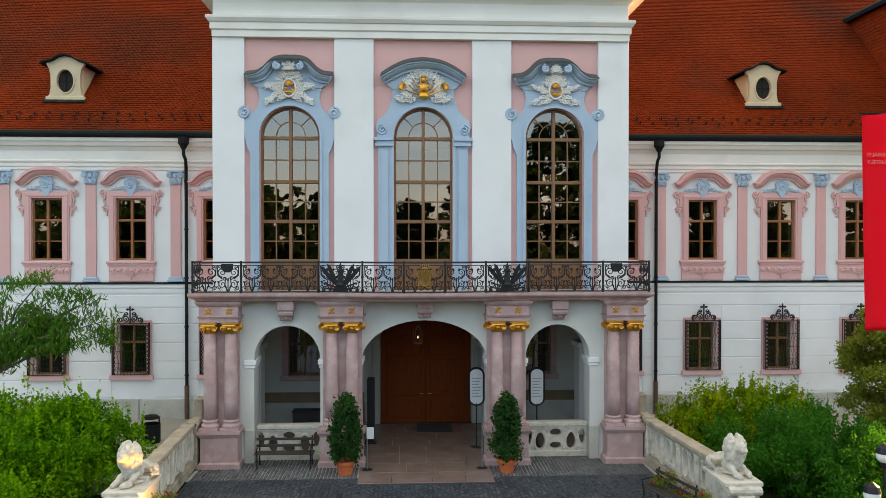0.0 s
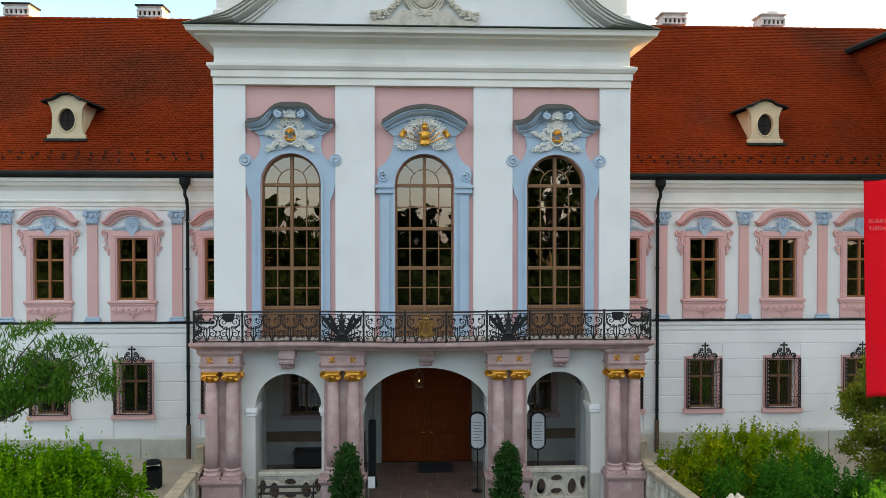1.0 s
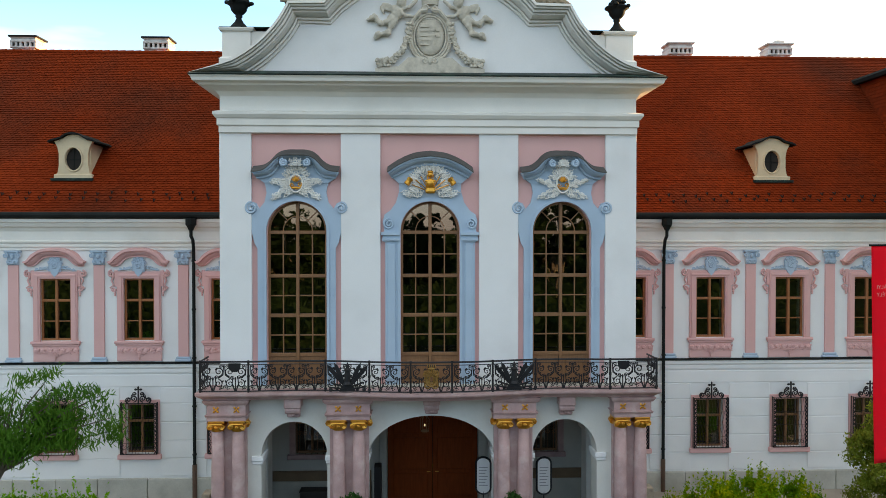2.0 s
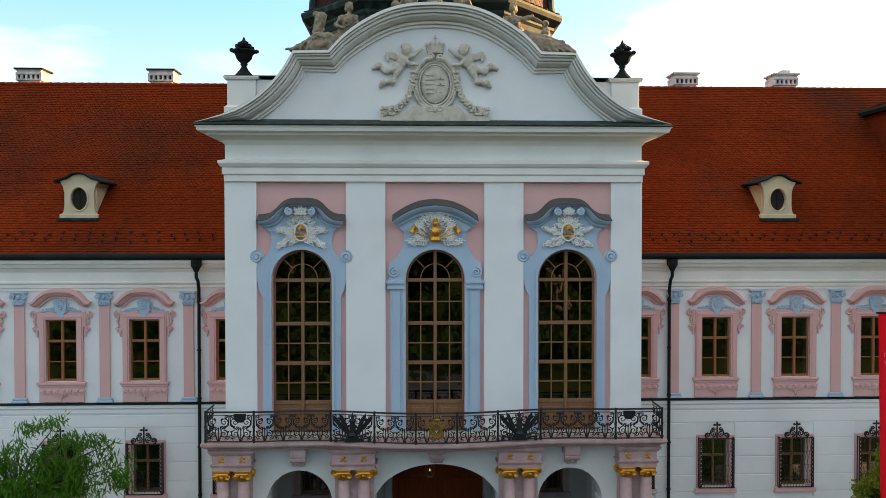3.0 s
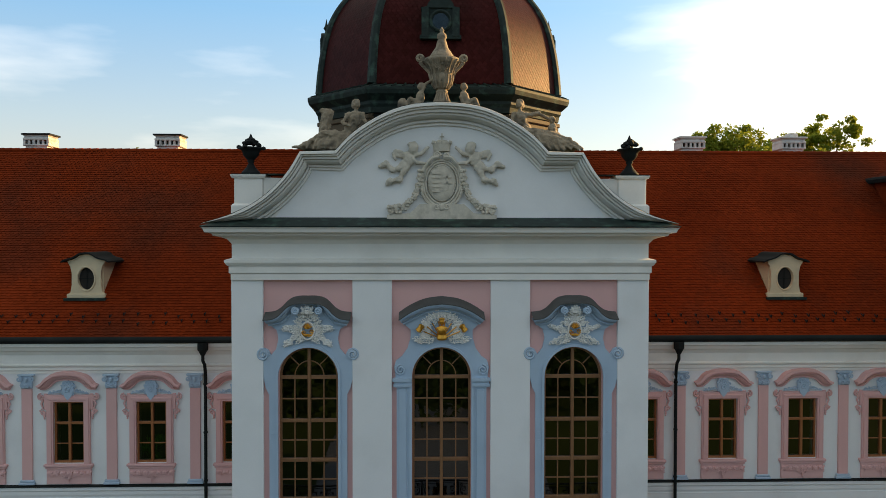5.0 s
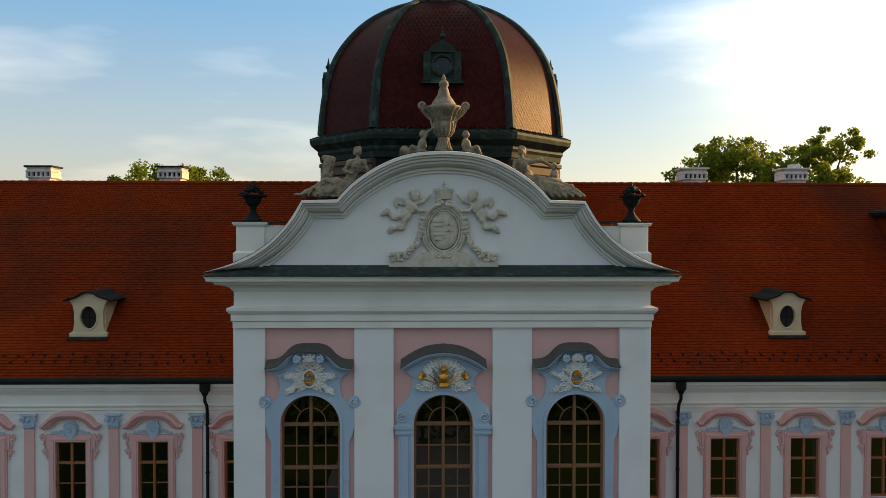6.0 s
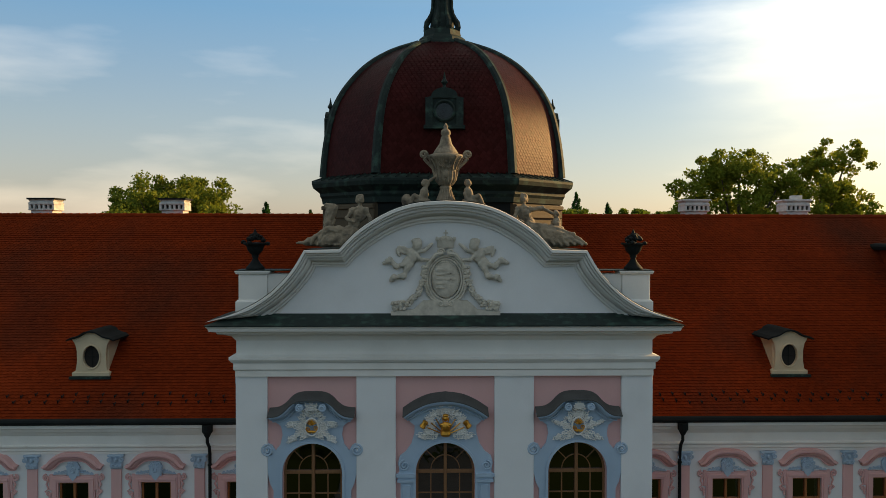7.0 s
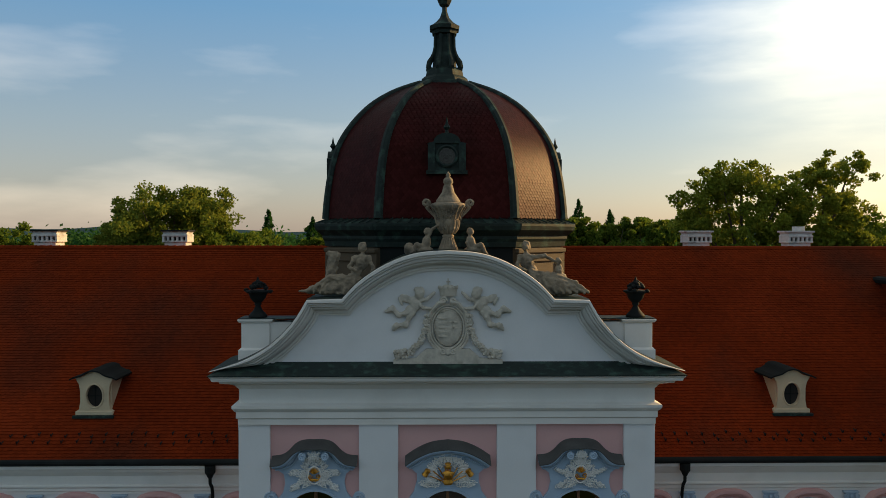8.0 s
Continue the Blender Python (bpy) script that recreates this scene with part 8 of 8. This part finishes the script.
# flowers at the feet of the balustrades
PETAL = leaf_material("rose_petal", (0.5, 0.03, 0.03), (0.6, 0.12, 0.12))
for s, x, y in ((-1, -6.35, -5.5), (1, 6.6, -6.2), (1, 6.35, -4.6)):
    r = thing("rose_bush", x, y, GZ, "small loose rose bush with red flowers", "rose bush", "rose bushes")
    cl = clump_cloud(33, 14, 0, 0, 0.45, 0.4, 0.5, 0.4, 0.2)
    part("stem", tube(bmesh.new(), [(0, 0, 0), (0.05, 0, 0.5)], 0.02, 5), BARK, r)
    leaf_mesh("foliage", cl, 70, 0.07, LEAF_OLIVE, 34, r)
    tagged(leaf_mesh("rose_petal", cl[:6], 12, 0.09, PETAL, 35, r, 0.9), kind="stuff")

# litter bin on the terrace
bn = thing("litter_bin", -8.9, 1.2, 0.2, "dark round metal litter bin with an open hood", "litter bin")
part("body", lathe(bmesh.new(), [(0.28, 0), (0.3, 0.02), (0.3, 0.62), (0.27, 0.62), (0.26, 0.5)], 20), SHEET, bn)
part("hood", tube(bmesh.new(), [(-0.28, 0, 0.6), (-0.26, 0, 0.82), (0, 0, 0.9), (0.26, 0, 0.82), (0.28, 0, 0.6)], 0.03, 6), SHEET, bn)
part("lid", lathe(bmesh.new(), [(0.3, 0.8), (0.22, 0.88), (0.05, 0.92)], 16), SHEET, bn)

# information boards on stands
PAPER = material("printed_paper", (0.62, 0.63, 0.64), 0.6, vary=0.06)
INK = material("grey_ink", (0.25, 0.26, 0.28), 0.7, vary=0.05)
for x, y, turn in ((1.8, 1.2, -6), (3.82, 1.1, 4)):
    bd = thing("info_board", x, y, GZ, "white rounded notice board on a thin black stand", "notice board", "notice boards")
    bd.matrix_world = pose(x, y, GZ, 0, 0, turn)
    part("foot", lathe(bmesh.new(), [(0.2, 0), (0.2, 0.03), (0.03, 0.05)], 16), IRON, bd)
    part("stand", tube(bmesh.new(), [(0, 0, 0.03), (0, 0, 1.5)], 0.022, 8), IRON, bd)
    half = [(0.24 * math.cos(a), 2.45 + 0.2 * math.sin(a)) for a in [math.pi * k / 10 for k in range(11)]] + [(0.24 * math.cos(a), 1.62 + 0.2 * math.sin(a)) for a in [math.pi + math.pi * k / 10 for k in range(11)]]
    panel = part("panel", prism(bmesh.new(), half[::-1], -0.02, 0.015), PAPER, bd, "white printed panel")
    part("rim", tube(bmesh.new(), [(a, 0, b) for a, b in half + half[:1]], 0.036, 5), IRON, panel)
    pr = bmesh.new()
    for k in range(7):
        box(pr, -0.15, 0.15 - 0.04 * (k % 3), -0.025, -0.02, 2.3 - 0.1 * k, 2.325 - 0.1 * k)
    part("print_line", pr, INK, panel, "grey lines of small print")
for x in (-1.72, 1.75):
    post = thing("barrier_post", x, -1.2, GZ, "slim metal barrier post on a round foot", "post", "barrier posts")
    part("foot", lathe(bmesh.new(), [(0.17, 0), (0.17, 0.03), (0.02, 0.05)], 16), IRON, post)
    part("pole", tube(bmesh.new(), [(0, 0, 0.03), (0, 0, 1.2)], 0.02, 8), material("brushed_steel", (0.35, 0.35, 0.36), 0.35, metal=0.9), post)
    if x < 0:
        part("sign", boxed(-0.02, 0.2, -0.02, 0.0, 0.95, 1.3, 0.006), PAPER, post, "small white notice")
blk = thing("display_stand", -1.75, 2.0, GZ, "narrow black display stand by the inner pier", "display stand")
part("board", boxed(-0.12, 0.12, -0.25, 0.25, 0.05, 2.2, 0.01), IRON, blk)
part("foot", boxed(-0.2, 0.2, -0.3, 0.3, 0, 0.05), IRON, blk)
# chest under the porch window
chest = thing("porch_chest", -4.15, 4.2, GZ, "low dark wooden chest against the porch wall", "chest")
part("body", boxed(-0.55, 0.55, -0.25, 0.25, 0.05, 0.6, 0.02), BLACKWOOD, chest)
part("lid", boxed(-0.58, 0.58, -0.27, 0.27, 0.6, 0.66, 0.015), BLACKWOOD, chest)

# hanging lantern in the middle arch
lan = thing("porch_lantern", -0.15, 1.6, 3.35, "small brass lantern with a warm light hanging in the porch", "lantern")
part("chain", tube(bmesh.new(), [(0, 0, 0.6), (0, 0, 1.2)], 0.012, 5), IRON, lan)
fb = bmesh.new()
for k in range(6):
    a = math.pi / 3 * k
    tube(fb, [(0.13 * math.cos(a), 0.13 * math.sin(a), 0), (0.15 * math.cos(a), 0.15 * math.sin(a), 0.4), (0, 0, 0.6)], 0.012, 4)
lathe(fb, [(0.14, -0.02), (0.14, 0.02)], 6)
part("cage", fb, WOOD, lan)
part("bulb", blob(bmesh.new(), 0, 0, 0.2, 0.025, 0.025, 0.05), lm, lan, "warm lit bulb")

# red banner on a pole
CLOTH = leaf_material("red_banner_cloth", (0.95, 0.014, 0.035), (0.95, 0.04, 0.07))
ban = thing("banner", 11.5, -7.15, GZ, "tall red cloth banner hanging from a flagpole", "banner")
part("pole", tube(bmesh.new(), [(0, 0.05, 0), (0, 0.05, 10.3)], 0.06, 10, 0.04), SHEET, ban)
part("arm", tube(bmesh.new(), [(0.05, 0.02, 9.82), (-1.68, 0.0, 9.82)], 0.025, 6), SHEET, ban)
cb = bmesh.new()
grid = []
for i in range(21):
    col = []
    for j in range(41):
        u, v = i / 20, j / 40
        col.append(cb.verts.new((-1.62 + 1.5 * u - 0.1 * (1 - v) * (1 - u) * -1, 0.05 * math.sin(u * 9 + v * 1.5) * (0.4 + 0.6 * (1 - v)), 4.82 + 4.98 * v + 0.02 * math.sin(u * 5))))
    grid.append(col)
for i in range(20):
    for j in range(40):
        cb.faces.new((grid[i][j], grid[i + 1][j], grid[i + 1][j + 1], grid[i][j + 1]))
cloth = part("cloth", cb, CLOTH, ban, smooth=True)
th = cloth.modifiers.new("thick", "SOLIDIFY")
th.thickness = 0.008
PALEPRINT = material("pale_pink_print", (0.75, 0.22, 0.22), 0.7, vary=0.05)
for k in range(2):
    # lettering shows mirrored through the thin cloth
    fc = bpy.data.curves.new("lettering", "FONT")
    fc.body, fc.size, fc.align_x = ("KIRÁLYI", "KASTÉLY")[k], 0.12, "RIGHT"
    fc.materials.append(PALEPRINT)
    letters = new("lettering", fc)
    letters.parent = cloth
    letters["label"] = "small pale mirrored lettering"
    letters.matrix_local = pose(-1.55, -0.075, 8.83 - 0.17 * k, 90, 0, 0) @ Matrix.Diagonal((-1, 1, 1, 1))

# garden lamps
MILK = material("opal_glass", (0.8, 0.8, 0.78), 0.25, vary=0.03, bump=0)
for x, y, z in ((11.0, -6.3, 0.05), (10.25, -7.0, -0.65)):
    gl = thing("garden_lamp", x, y, GZ, "low black garden lamp with a white opal globe", "garden lamp", "garden lamps")
    lp = part("post", lathe(bmesh.new(), [(0.12, 0), (0.1, 0.1), (0.04, 0.16), (0.035, 1.35 + z), (0.09, 1.4 + z), (0.1, 1.5 + z)], 12), IRON, gl)
    part("globe", blob(bmesh.new(), 0, 0, 1.66 + z, 0.19, 0.19, 0.19, 0, 3), MILK, lp, "white opal globe", smooth=True)
    if z:
        part("cap", lathe(bmesh.new(), [(0.2, 1.72 + z), (0.16, 1.86 + z), (0.03, 1.95 + z)], 14), IRON, gl, "black cap")
